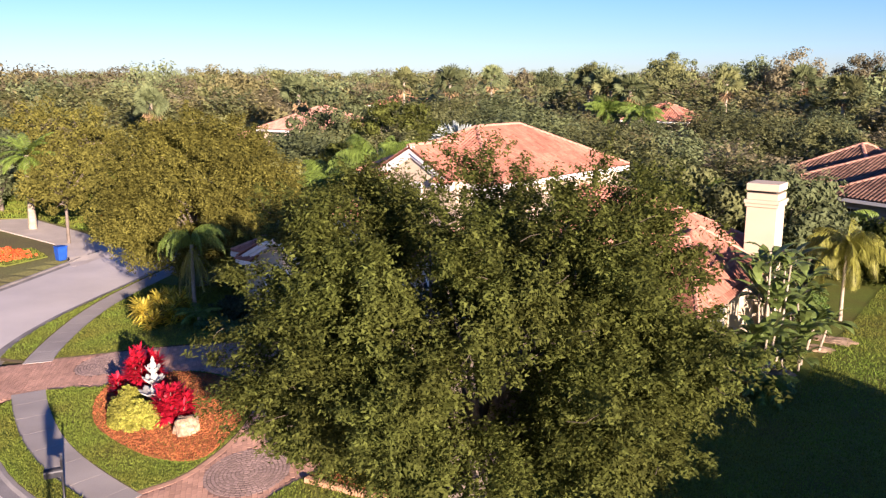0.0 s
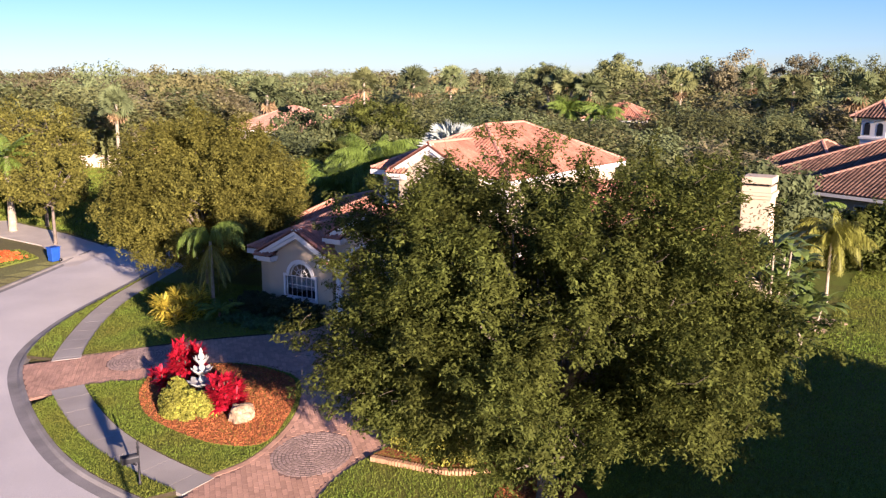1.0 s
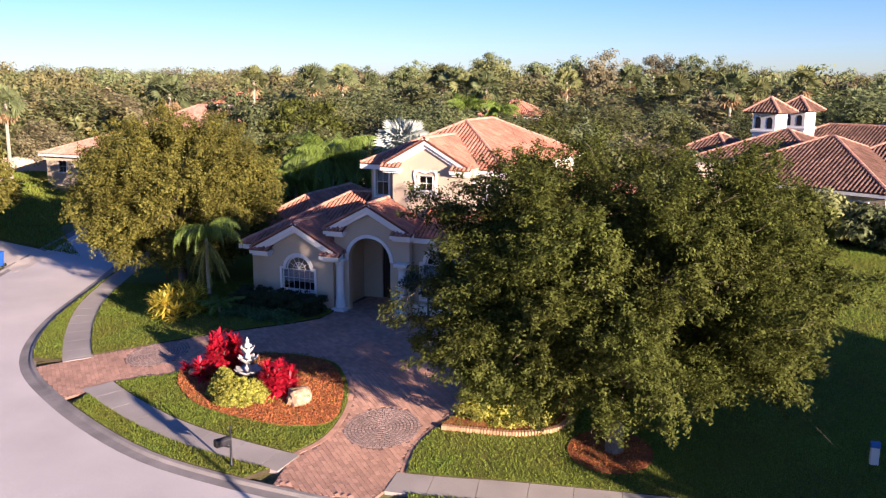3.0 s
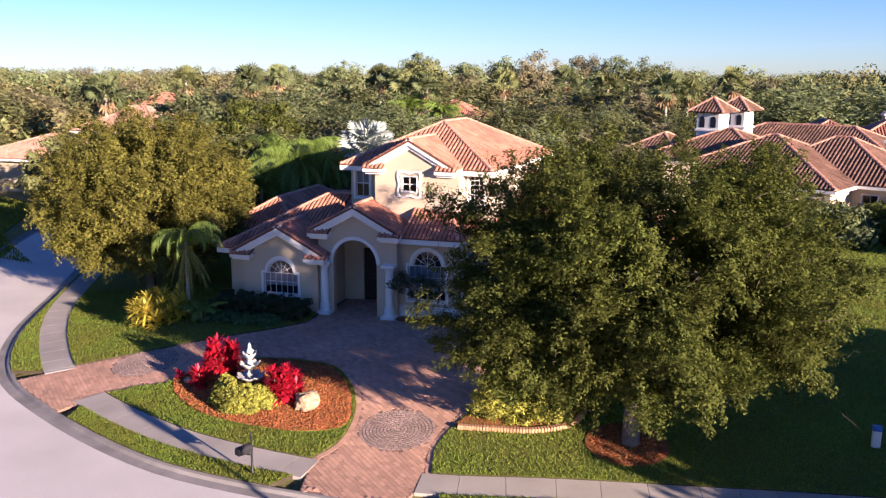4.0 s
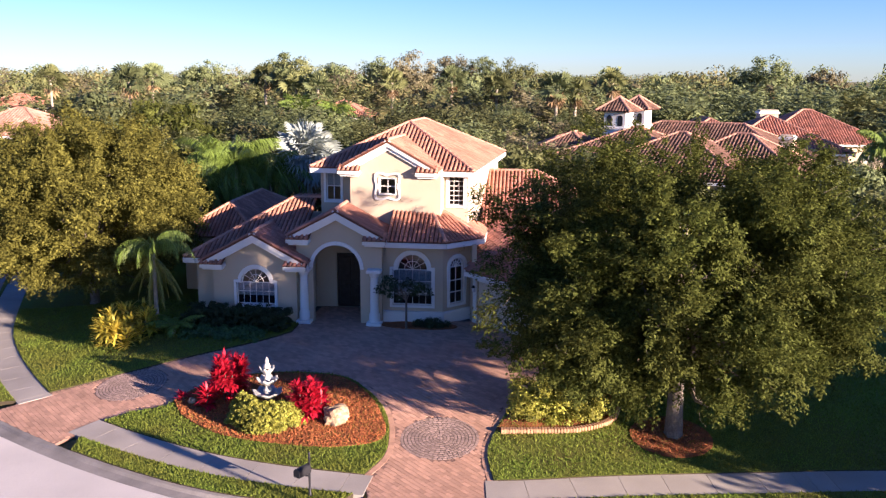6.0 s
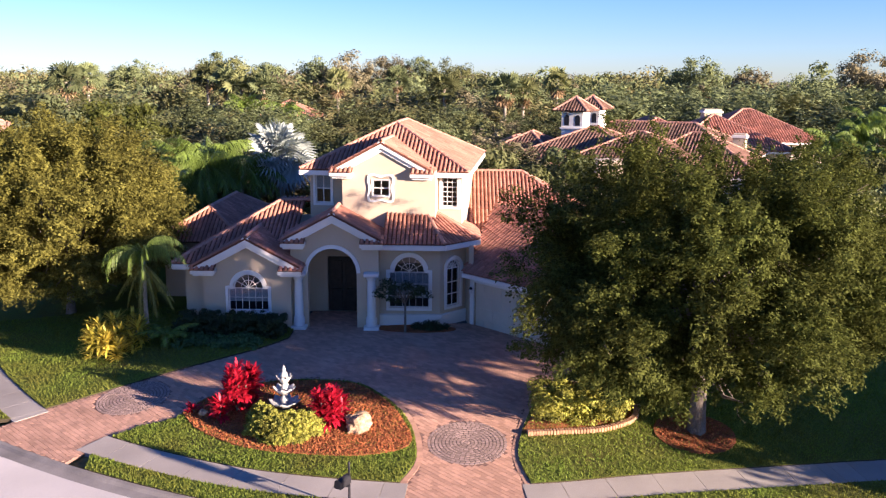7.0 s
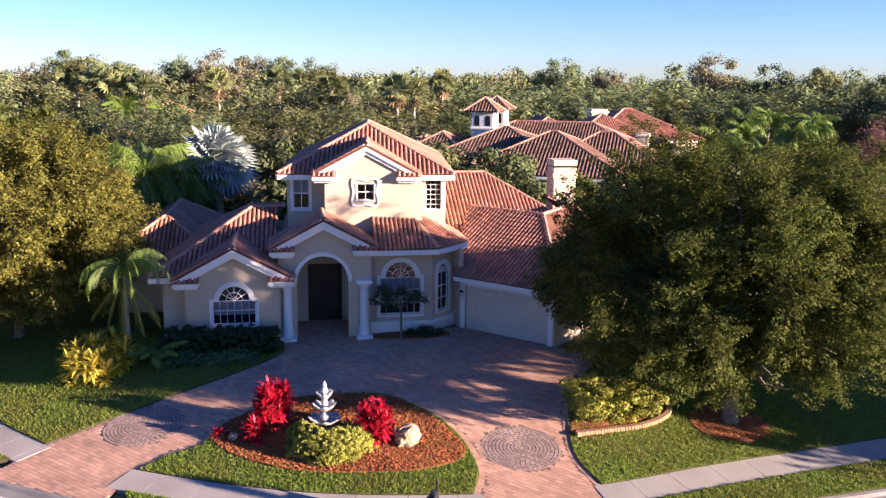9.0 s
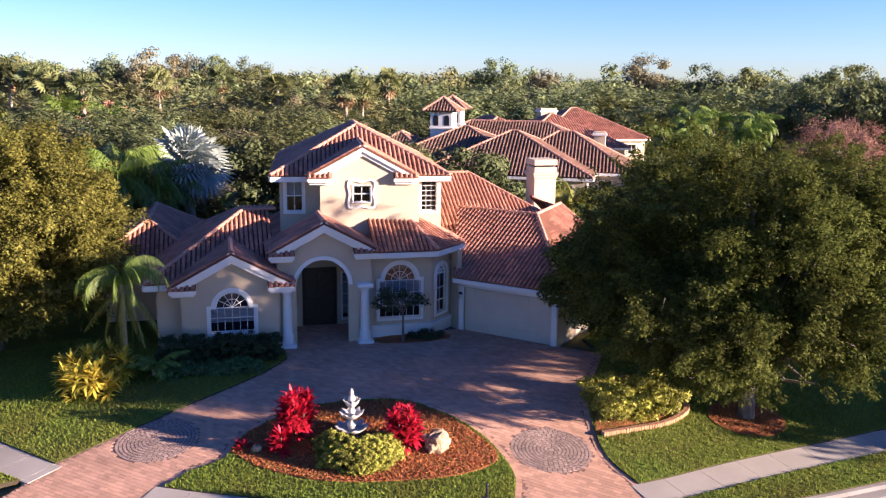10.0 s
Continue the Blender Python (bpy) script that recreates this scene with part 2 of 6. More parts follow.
# the kerb's back edge, from the far end of the street to the other, and the ground's height by the distance from it
KERB = smooth_line([(-70, 95), (-47, 60), (-33.5, 30), (-26, 14), (-20.4, 2.8), (-16.4, -5.2), (-12.4, -10.4), (-7.4, -13.65), (-1.7, -16.15), (2.5, -16.95), (8, -17.1), (12.7, -16.8), (16, -16.45), (22, -15.7), (45, -12.5), (130, -2)], 1.0)
K0 = np.array(KERB[:-1])
K1 = np.array(KERB[1:])
ROAD = 7.7


def kerb_distance(x, y):
    """Signed distance from the kerb: positive towards the house."""
    p = np.stack([np.ravel(x), np.ravel(y)], 1).astype(float)
    if len(p) < 64:
        d = K1 - K0
        w = p[:, None] - K0[None]
        t = np.clip(np.sum(w * d, 2) / np.sum(d * d, 1), 0, 1)
        q = w - t[..., None] * d
        r = np.hypot(q[..., 0], q[..., 1])
        k = np.argmin(r, 1)
        i = np.arange(len(p))
        return r[i, k] * np.sign(d[k, 0] * w[i, k, 1] - d[k, 1] * w[i, k, 0])
    best = np.full(len(p), 1e9)
    sign = np.ones(len(p))
    for a, b in zip(K0, K1):
        d = b - a
        w = p - a
        t = np.clip((w @ d) / (d @ d), 0, 1)
        q = w - t[:, None] * d
        r = np.hypot(q[:, 0], q[:, 1])
        near = r < best
        best = np.where(near, r, best)
        sign = np.where(near, np.sign(d[0] * w[:, 1] - d[1] * w[:, 0]), sign)
    return best * sign


def ground_z(x, y):
    s = kerb_distance(x, y)
    t = np.clip((s - 1.0) / 9.0, 0, 1)
    z = 0.12 + 0.85 * t * t * (3 - 2 * t)
    return np.where(s < -ROAD, 0.12, np.where(s < 0, 0.0, z))


def gz(x, y):
    return float(ground_z([x], [y])[0])


def offset_line(line, d):
    """The line moved to its left by d."""
    out = []
    for i, p in enumerate(line):
        a, b = Vector(line[max(i - 1, 0)]), Vector(line[min(i + 1, len(line) - 1)])
        t = (b - a).normalized()
        out.append((p[0] - t.y * d, p[1] + t.x * d))
    return out


def inside(poly, x, y):
    """Which of the points lie within the polygon."""
    x, y = np.asarray(x), np.asarray(y)
    res = np.zeros(x.shape, bool)
    n = len(poly)
    for i in range(n):
        (x0, y0), (x1, y1) = poly[i], poly[(i + 1) % n]
        if y0 == y1:
            continue
        c = ((y0 > y) != (y1 > y)) & (x < (x1 - x0) * (y - y0) / (y1 - y0) + x0)
        res ^= c
    return res


def dense(poly, step=0.5):
    out = []
    for i in range(len(poly)):
        a, b = Vector(poly[i]), Vector(poly[(i + 1) % len(poly)])
        n = max(1, int((b - a).length / step))
        out += [tuple(a.lerp(b, k / n)) for k in range(n)]
    return out


def drape(name, poly, up, material, cell=0.7, skirt=0.15, parent=None, label="", height=None, edge_mat=None):
    """A sheet cut to a polygon that follows the ground, up metres above it, with a skirt round its rim."""
    poly = dense(poly, cell)
    px = np.array(poly)
    gx, gy = np.meshgrid(np.arange(px[:, 0].min(), px[:, 0].max(), cell), np.arange(px[:, 1].min(), px[:, 1].max(), cell))
    gx, gy = gx.ravel() + 0.013, gy.ravel() + 0.017
    keep = inside(poly, gx, gy)
    pts = [Vector(p) for p in poly] + [Vector(p) for p in zip(gx[keep], gy[keep])]
    n = len(poly)
    vs, _, fs, *_ = mathutils.geometry.delaunay_2d_cdt(pts, [(i, (i + 1) % n) for i in range(n)], [], 1, 1e-4)
    xy = np.array([(v.x, v.y) for v in vs])
    z = (height or ground_z)(xy[:, 0], xy[:, 1]) + up
    verts = [(a, b, c) for (a, b), c in zip(xy, z)]
    faces = [tuple(f) for f in fs]
    if skirt:
        edge = {}
        for f in faces:
            for i in range(len(f)):
                k = (f[i], f[(i + 1) % len(f)])
                edge[tuple(sorted(k))] = None if tuple(sorted(k)) in edge else k
        low = {}
        for k in [e for e in edge.values() if e]:
            for i in k:
                if i not in low:
                    low[i] = len(verts)
                    verts.append((verts[i][0], verts[i][1], verts[i][2] - skirt))
            faces.append((k[1], k[0], low[k[0]], low[k[1]]))
    ob = mesh_object(name, verts, faces, material, parent, label)
    if skirt and edge_mat is not None:
        ob.data.materials.append(edge_mat)
        for p in ob.data.polygons:
            if len(p.vertices) == 4 and abs(p.normal.z) < 0.5:
                p.material_index = 1
    return ob


# ---- roofs of barrel tiles ----
def tile_frames(poly, width=0.22, length=0.42, start=0.0):
    """Places of the tiles on a flat roof face: the corner, the way across, the way down, the normal, the length."""
    p = [Vector(q) for q in poly]
    n = Vector((0, 0, 0))
    for i in range(len(p)):
        n += p[i].cross(p[(i + 1) % len(p)])
    n.normalize()
    if n.z < 0:
        n = -n
    down = (Vector((0, 0, -1)) + n * n.z).normalized()
    u = n.cross(down).normalized()
    ab = [((q - p[0]).dot(u), (q - p[0]).dot(down)) for q in p]
    a0, a1 = min(a for a, _ in ab), max(a for a, _ in ab)
    cols = max(1, round((a1 - a0) / width))
    w = (a1 - a0) / cols
    for k in range(cols):
        a = a0 + (k + 0.5) * w
        cuts = []
        for i in range(len(ab)):
            (x0, y0), (x1, y1) = ab[i], ab[(i + 1) % len(ab)]
            if (x0 > a) != (x1 > a):
                cuts.append(y0 + (y1 - y0) * (a - x0) / (x1 - x0))
        cuts.sort()
        for c0, c1 in zip(cuts[::2], cuts[1::2]):
            b = c1 + 0.06
            while b > c0 + 0.05:
                top = max(b - length, c0 - 0.02)
                yield p[0] + u * a + down * b, u, down, n, b - top, w
                b -= length - 0.04


def tile_points(at, u, down, n, length, w, rise=0.085):
    out = []
    for k, lift in ((0, 0.022), (1, 0.0)):
        for i in range(5):
            t = math.pi * i / 4
            r = 0.5 * w * (0.80 if k == 0 else 0.68)
            out.append(at - down * (length * k) + u * (-math.cos(t) * r) + n * (math.sin(t) * rise + lift))
    return out


TILE_FACES = [(i, i + 1, i + 6, i + 5) for i in range(4)] + [(0, 4, 3, 2, 1)]
single_tiles = {}


def tile_roof(house, faces, ridges=(), label="", width=0.22, length=0.42, singles=(), material=None, base=None):
    """A roof: a thin deck, barrel tiles in courses, and rounded caps on hips and ridges. Faces in singles get tiles of their own."""
    verts, fs = [], []
    for poly in faces:
        p = [Vector(q) for q in poly]
        n = (p[1] - p[0]).cross(p[2] - p[0]).normalized()
        n = -n if n.z < 0 else n
        o = len(verts)
        k = len(p)
        verts += [q - n * 0.002 for q in p] + [q - n * 0.09 for q in p]
        fs.append(tuple(range(o, o + k)))
        fs.append(tuple(range(o + 2 * k - 1, o + k - 1, -1)))
        fs += [(o + i, o + (i + 1) % k, o + k + (i + 1) % k, o + k + i) for i in range(k)]
    roof = mesh_object("roof", verts, fs, base or ROOF_BASE, house, label)
    verts, fs, single = [], [], []
    for i, poly in enumerate(faces):
        for spec in tile_frames(poly, width, length):
            if i in singles:
                single.append(spec)
                continue
            o = len(verts)
            verts += tile_points(*spec, rise=width * 0.36)
            fs += [tuple(j + o for j in f) for f in TILE_FACES]
    caps, cfs = [], []
    for a, b in ridges:
        a, b = Vector(a), Vector(b)
        d = (b - a).normalized()
        if d.z > 0:
            a, b, d = b, a, -d
        side = d.cross(Vector((0, 0, 1))).normalized()
        up = side.cross(d)
        run = (b - a).length
        k = max(1, round(run / (length * 0.9)))
        for j in range(k):
            o = len(caps)
            caps += [q for q in tile_points(a + d * (run * (j + 1) / k + 0.02), side, d, up, run / k + 0.05, width * 1.35, rise=width * 0.5)]
            cfs += [tuple(q + o for q in f) for f in TILE_FACES]
    if verts:
        tagged(mesh_object("tile_field", verts, fs, material or TILE, roof, "rounded clay barrel tiles in courses"), kind="stuff")
    if caps:
        tagged(mesh_object("ridge_capping", caps, cfs, RIDGE, roof, "paler rounded tiles on hips and ridges"), kind="stuff")
    for at, u, down, n, ln, w in single:
        key = (round(ln, 1), round(w, 2))
        m = Matrix((u, -down, n)).transposed().to_4x4()
        if key not in single_tiles:
            pts = tile_points(Vector((0, 0, 0)), Vector((1, 0, 0)), Vector((0, -1, 0)), Vector((0, 0, 1)), ln, w)
            me = bpy.data.meshes.new("roof_tile")
            me.from_pydata(pts, [], TILE_FACES)
            me.materials.append(TILE_OBJ)
            single_tiles[key] = me
        ob = new("roof_tile", single_tiles[key])
        ob.parent = roof
        ob.matrix_basis = Matrix.Translation(at) @ m
    return roof


def hip_faces(x0, x1, y0, y1, z, slope):
    """The four faces and five cap lines of a hipped roof over a rectangle."""
    w, d = x1 - x0, y1 - y0
    h = min(w, d) / 2
    t = z + h * slope
    if d >= w:
        a, b = ((x0 + x1) / 2, y0 + h, t), ((x0 + x1) / 2, y1 - h, t)
        s, n, e, wst = [(x0, y0, z), (x1, y0, z), a], [(x1, y1, z), (x0, y1, z), b], [(x1, y0, z), (x1, y1, z), b, a], [(x0, y1, z), (x0, y0, z), a, b]
        lines = [(a, (x0, y0, z)), (a, (x1, y0, z)), (b, (x0, y1, z)), (b, (x1, y1, z)), (a, b)]
    else:
        a, b = (x0 + h, (y0 + y1) / 2, t), (x1 - h, (y0 + y1) / 2, t)
        s, n, e, wst = [(x0, y0, z), (x1, y0, z), b, a], [(x1, y1, z), (x0, y1, z), a, b], [(x1, y0, z), (x1, y1, z), b], [(x0, y1, z), (x0, y0, z), a]
        lines = [(a, (x0, y0, z)), (a, (x0, y1, z)), (b, (x1, y0, z)), (b, (x1, y1, z)), (a, b)]
    return [s, n, e, wst], lines


def eaves(house, pts, z, depth=0.3, closed=False, width=0.16):
    """White fascia along an eave line."""
    bm = bmesh.new()
    k = len(pts)
    for i in range(k if closed else k - 1):
        a, b = Vector((*pts[i], 0)), Vector((*pts[(i + 1) % k], 0))
        d = b - a
        ang = math.atan2(d.y, d.x)
        add_box(bm, 0, d.length, -width / 2, width / 2, z - depth, z - 0.06, 0, Matrix.Translation(a) @ Matrix.Rotation(ang, 4, "Z"))
    return part("fascia", bm, TRIM, house, "white painted eave board")


def wall_panel(name, material, parent, a, b, outline, holes=(), thick=0.22, label=""):
    """A wall from plan point a to b, with an outline and holes as (along, z) loops, thick metres deep to its left."""
    a3, b3 = Vector((*a, 0)), Vector((*b, 0))
    d = (b3 - a3).normalized()
    inn = Vector((-d.y, d.x, 0))
    pts, edges = [], []
    for loop in [outline, *holes]:
        o, k = len(pts), len(loop)
        pts += [Vector(p) for p in loop]
        edges += [(o + i, o + (i + 1) % k) for i in range(k)]
    vs, _, fs, *_ = mathutils.geometry.delaunay_2d_cdt(pts, edges, [], 0, 1e-5)
    bm = bmesh.new()
    bv = [bm.verts.new(a3 + d * v.x + Vector((0, 0, v.y))) for v in vs]
    for f in fs:
        cx, cz = sum(vs[i].x for i in f) / len(f), sum(vs[i].y for i in f) / len(f)
        if inside(outline, [cx], [cz])[0] and not any(inside(h, [cx], [cz])[0] for h in holes):
            bm.faces.new([bv[i] for i in f])
    for v in [v for v in bm.verts if not v.link_faces]:
        bm.verts.remove(v)
    r = bmesh.ops.extrude_face_region(bm, geom=list(bm.faces))
    bmesh.ops.translate(bm, verts=[v for v in r["geom"] if isinstance(v, bmesh.types.BMVert)], vec=inn * thick)
    return part(name, bm, material, parent, label)


def arch_loop(x0, x1, z0, z1, seg=14, rise=None):
    """A window outline with a round head: the sides go up to z1, then the arch."""
    r = (x1 - x0) / 2
    rise = r if rise is None else rise
    c = (x0 + x1) / 2
    return [(x0, z0), (x1, z0)] + [(c + r * math.cos(math.pi * i / seg), z1 + rise * math.sin(math.pi * i / seg)) for i in range(seg + 1)]


def head_loop(x0, x1, z0, z1, r, rise, seg=14):
    """A window outline: a rectangle with a narrower round head on it."""
    c = (x0 + x1) / 2
    return [(x0, z0), (x1, z0), (x1, z1)] + [(c + r * math.cos(math.pi * i / seg), z1 + 0.02 + rise * math.sin(math.pi * i / seg)) for i in range(seg + 1)] + [(x0, z1)]


def rect_loop(x0, x1, z0, z1):
    return [(x0, z0), (x1, z0), (x1, z1), (x0, z1)]


def strip_loop(bm, m, loop, width, y0, y1):
    """A flat moulding of that width round the outside of a loop, in the plane of m."""
    k = len(loop)
    c = Vector((sum(p[0] for p in loop) / k, sum(p[1] for p in loop) / k))
    out = []
    for i in range(k):
        a, p, b = Vector(loop[i - 1]), Vector(loop[i]), Vector(loop[(i + 1) % k])
        e = ((p - a).normalized() + (b - p).normalized())
        e = e.normalized() if e.length > 1e-6 else (b - p).normalized()
        nrm = Vector((e.y, -e.x))
        if nrm.dot(p - c) < 0:
            nrm = -nrm
        out.append(p + nrm * width)
    rows = []
    for pts, y in ((loop, y0), (out, y0), (out, y1), (loop, y1)):
        rows.append([bm.verts.new(m @ Vector((q[0], y, q[1]))) for q in pts])
    for r in range(4):
        s = rows[(r + 1) % 4]
        for i in range(k):
            j = (i + 1) % k
            bm.faces.new((rows[r][i], rows[r][j], s[j], s[i]))


def window(house, a, b, loop, bars_x, bars_z, fan=None, surround=0.18, label="", blind=0.0, lit=False):
    """A window in the wall from a to b: moulding, frame, glazing bars, pane. fan: (centre, z, radius) of the round head."""
    a3, b3 = Vector((*a, 0)), Vector((*b, 0))
    d = (b3 - a3).normalized()
    m = Matrix.Translation(a3) @ Matrix((d, Vector((-d.y, d.x, 0)), Vector((0, 0, 1)))).transposed().to_4x4()
    xs, zs = [p[0] for p in loop], [p[1] for p in loop]
    bm = bmesh.new()
    strip_loop(bm, m, loop, surround, -0.07, 0.03)
    win = part("window", bm, TRIM, house, label or "white stucco moulding round a glazed window")
    bm = bmesh.new()
    strip_loop(bm, m, [(min(xs) + (p[0] - min(xs)) * 1.0, p[1]) for p in loop], -0.07, 0.05, 0.13)
    w = 0.036 if len(bars_x) * len(bars_z) < 9 else 0.022
    top = fan[1] if fan else max(zs)
    for x in bars_x:
        add_box(bm, x - w / 2, x + w / 2, 0.06, 0.10, min(zs), top, 0, m)
    for z in bars_z:
        add_box(bm, min(xs), max(xs), 0.055, 0.105, z - w * 0.7, z + w * 0.7, 0, m)
    if fan:
        cx, cz, r = fan
        for i in range(1, 6):
            t = math.pi * i / 6
            add_box(bm, 0.0, r, 0.06, 0.10, -w / 2, w / 2, 0, m @ Matrix.Translation((cx, 0, cz)) @ Matrix.Rotation(-t, 4, "Y"))
        for i in range(10):
            t0, t1 = math.pi * i / 10, math.pi * (i + 1) / 10
            rr = r * 0.52
            p0, p1 = Vector((cx + rr * math.cos(t0), 0, cz + rr * math.sin(t0))), Vector((cx + rr * math.cos(t1), 0, cz + rr * math.sin(t1)))
            q = p1 - p0
            add_box(bm, 0, q.length, 0.06, 0.10, -w / 2, w / 2, 0, m @ Matrix.Translation(p0) @ Matrix.Rotation(-math.atan2(q.z, q.x), 4, "Y"))
    part("window_frame", bm, TRIM, win, "white glazing bars")
    vs = [m @ Vector((p[0], 0.085, p[1])) for p in loop]
    mesh_object("pane", vs, [tuple(range(len(vs)))], GLASS, win)
    if blind:
        bm = bmesh.new()
        z = top - 0.05
        while z > top - blind * (top - min(zs)):
            add_box(bm, min(xs) + 0.04, max(xs) - 0.04, 0.17, 0.20, z - 0.045, z, 0, m)
            z -= 0.06
        part("blind", bm, BLIND, win, "half-lowered white slatted blind")
    return win


# ---- plants ----
def leaf_cloud(centres, spread, count, size, rng, aspect=1.8, flat=0.7, droop=0.0, tri=False, even=1.2):
    """Many small leaves round the given centres: verts and quads. Each leaf is a kinked lozenge."""
    c = np.asarray(centres, float)
    k = len(c)
    idx = rng.integers(0, k, count)
    sp = np.asarray(spread, float)
    sp = np.full(k, sp) if sp.ndim == 0 else sp
    d = rng.normal(size=(count, 3))
    d /= np.linalg.norm(d, axis=1)[:, None]
    r = rng.random(count) ** 0.45
    pos = c[idx] + d * (r * sp[idx])[:, None] * np.array([1, 1, flat])
    n = d * even + rng.normal(size=(count, 3)) * 0.55 + np.array([0, 0, 0.35])
    n /= np.linalg.norm(n, axis=1)[:, None]
    t = rng.normal(size=(count, 3)) + np.array([0, 0, -droop])
    t -= n * np.sum(t * n, 1)[:, None]
    t /= np.linalg.norm(t, axis=1)[:, None]
    b = np.cross(n, t)
    s = size * (0.6 + 0.8 * rng.random(count))[:, None]
    if tri:
        co = np.stack([pos - t * s * 0.55 - b * s * 0.3, pos + t * s * 0.6, pos - t * s * 0.35 + b * s * 0.45], 1).reshape(-1, 3)
        return co, np.arange(count * 3).reshape(-1, 3)
    a0 = pos - t * s * 0.5
    a2 = pos + t * s * 0.5
    a1 = pos + b * s * (0.5 / aspect) + n * s * 0.08
    a3 = pos - b * s * (0.5 / aspect) + n * s * 0.08
    co = np.stack([a0, a1, a2, a3], 1).reshape(-1, 3)
    return co, np.arange(count * 4).reshape(-1, 4)


def crown_centres(rng, n, rx, ry, z0, z1, shell=0.55, lobes=9, rough=0.22, skew=0.55):
    """Clump centres in an uneven dome: fuller above, thin within."""
    lob = rng.normal(size=(lobes, 3))
    lob /= np.linalg.norm(lob, axis=1)[:, None]
    amp = rng.random(lobes) * rough * 2 - rough * 0.6
    out = []
    while len(out) < n:
        d = rng.normal(size=3)
        d /= np.linalg.norm(d)
        f = 1 + sum(a * max(0, float(d @ l)) ** 4 for a, l in zip(amp, lob))
        r = shell + (1 - shell) * rng.random() ** 0.6
        zc = z0 + (z1 - z0) * skew
        hz = (z1 - zc) if d[2] > 0 else (zc - z0)
        out.append((d[0] * rx * r * f, d[1] * ry * r * f, zc + d[2] * hz * r * (f if d[2] > 0 else 1)))
    return np.array(out)


def bough_crown(rng, rx, ry, z0, z1, skew, rough, boughs, sprays, leaves, leaf, reach=1.25, inner=0.3, droop=0.5, low_boughs=(), wide=0.13, outward=0.5, boxy=0.0):
    """A crown of boughs that each carry drooping leafy sprays, with gaps between them: leaf verts, quads and the bough tips."""
    k = np.arange(boughs) + 0.5
    up = 1 - 1.88 * k / boughs
    az = 2.39996 * k + rng.normal(size=boughs) * 0.22
    across = np.sqrt(1 - up * up) ** (1 - boxy)
    d = np.stack([np.cos(az) * across, np.sin(az) * across, up], 1) + rng.normal(size=(boughs, 3)) * 0.07
    if not boxy:
        d /= np.linalg.norm(d, axis=1)[:, None]
    f = 1 - rough * rng.random(boughs)
    zc = z0 + (z1 - z0) * skew
    hz = np.where(d[:, 2] > 0, z1 - zc, zc - z0)
    tips = np.stack([d[:, 0] * rx, d[:, 1] * ry, d[:, 2] * hz], 1) * f[:, None]
    if len(low_boughs):
        tips = np.concatenate([tips, np.array(low_boughs, float) - np.array([0, 0, zc])])
        boughs = len(tips)
    n = boughs * sprays
    b = np.repeat(np.arange(boughs), sprays)
    along = inner + (1 - inner) * rng.random(n) ** 0.55
    a = tips[b] * along[:, None] * 0.93 + rng.normal(size=(n, 3)) * 0.24
    o = tips[b] / np.linalg.norm(tips[b], axis=1)[:, None]
    w = o * 0.75 + rng.normal(size=(n, 3)) * 0.62 + np.array([0, 0, 0.18])
    w /= np.linalg.norm(w, axis=1)[:, None]
    ln = reach * (0.55 + 0.6 * rng.random(n)) * (0.7 + 0.3 * along)
    e = rng.integers(0, n, leaves)
    s = rng.random(leaves) ** 0.8
    pos = a[e] + w[e] * (ln[e] * s)[:, None] + np.array([0, 0, -droop]) * (ln[e] * s * s)[:, None]
    r = rng.normal(size=(leaves, 3)) * (wide * (1.15 - 0.6 * s))[:, None]
    pos = pos + r + np.array([0, 0, zc])
    nrm = r / (np.linalg.norm(r, axis=1)[:, None] + 1e-6) * min(1.0, 0.5 / outward) + o[b[e]] * outward + rng.normal(size=(leaves, 3)) * 0.4 + np.array([0, 0, 0.25])
    nrm /= np.linalg.norm(nrm, axis=1)[:, None]
    t = w[e] + rng.normal(size=(leaves, 3)) * 0.8 + np.array([0, 0, -0.3])
    t -= nrm * np.sum(t * nrm, 1)[:, None]
    t /= np.linalg.norm(t, axis=1)[:, None]
    c = np.cross(nrm, t)
    z = leaf * (0.6 + 0.8 * rng.random(leaves))[:, None]
    co = np.stack([pos - t * z * 0.55 - c * z * 0.28, pos + t * z * 0.6, pos - t * z * 0.4 + c * z * 0.36], 1).reshape(-1, 3)
    return co, np.arange(leaves * 3).reshape(-1, 3), tips + np.array([0, 0, zc])


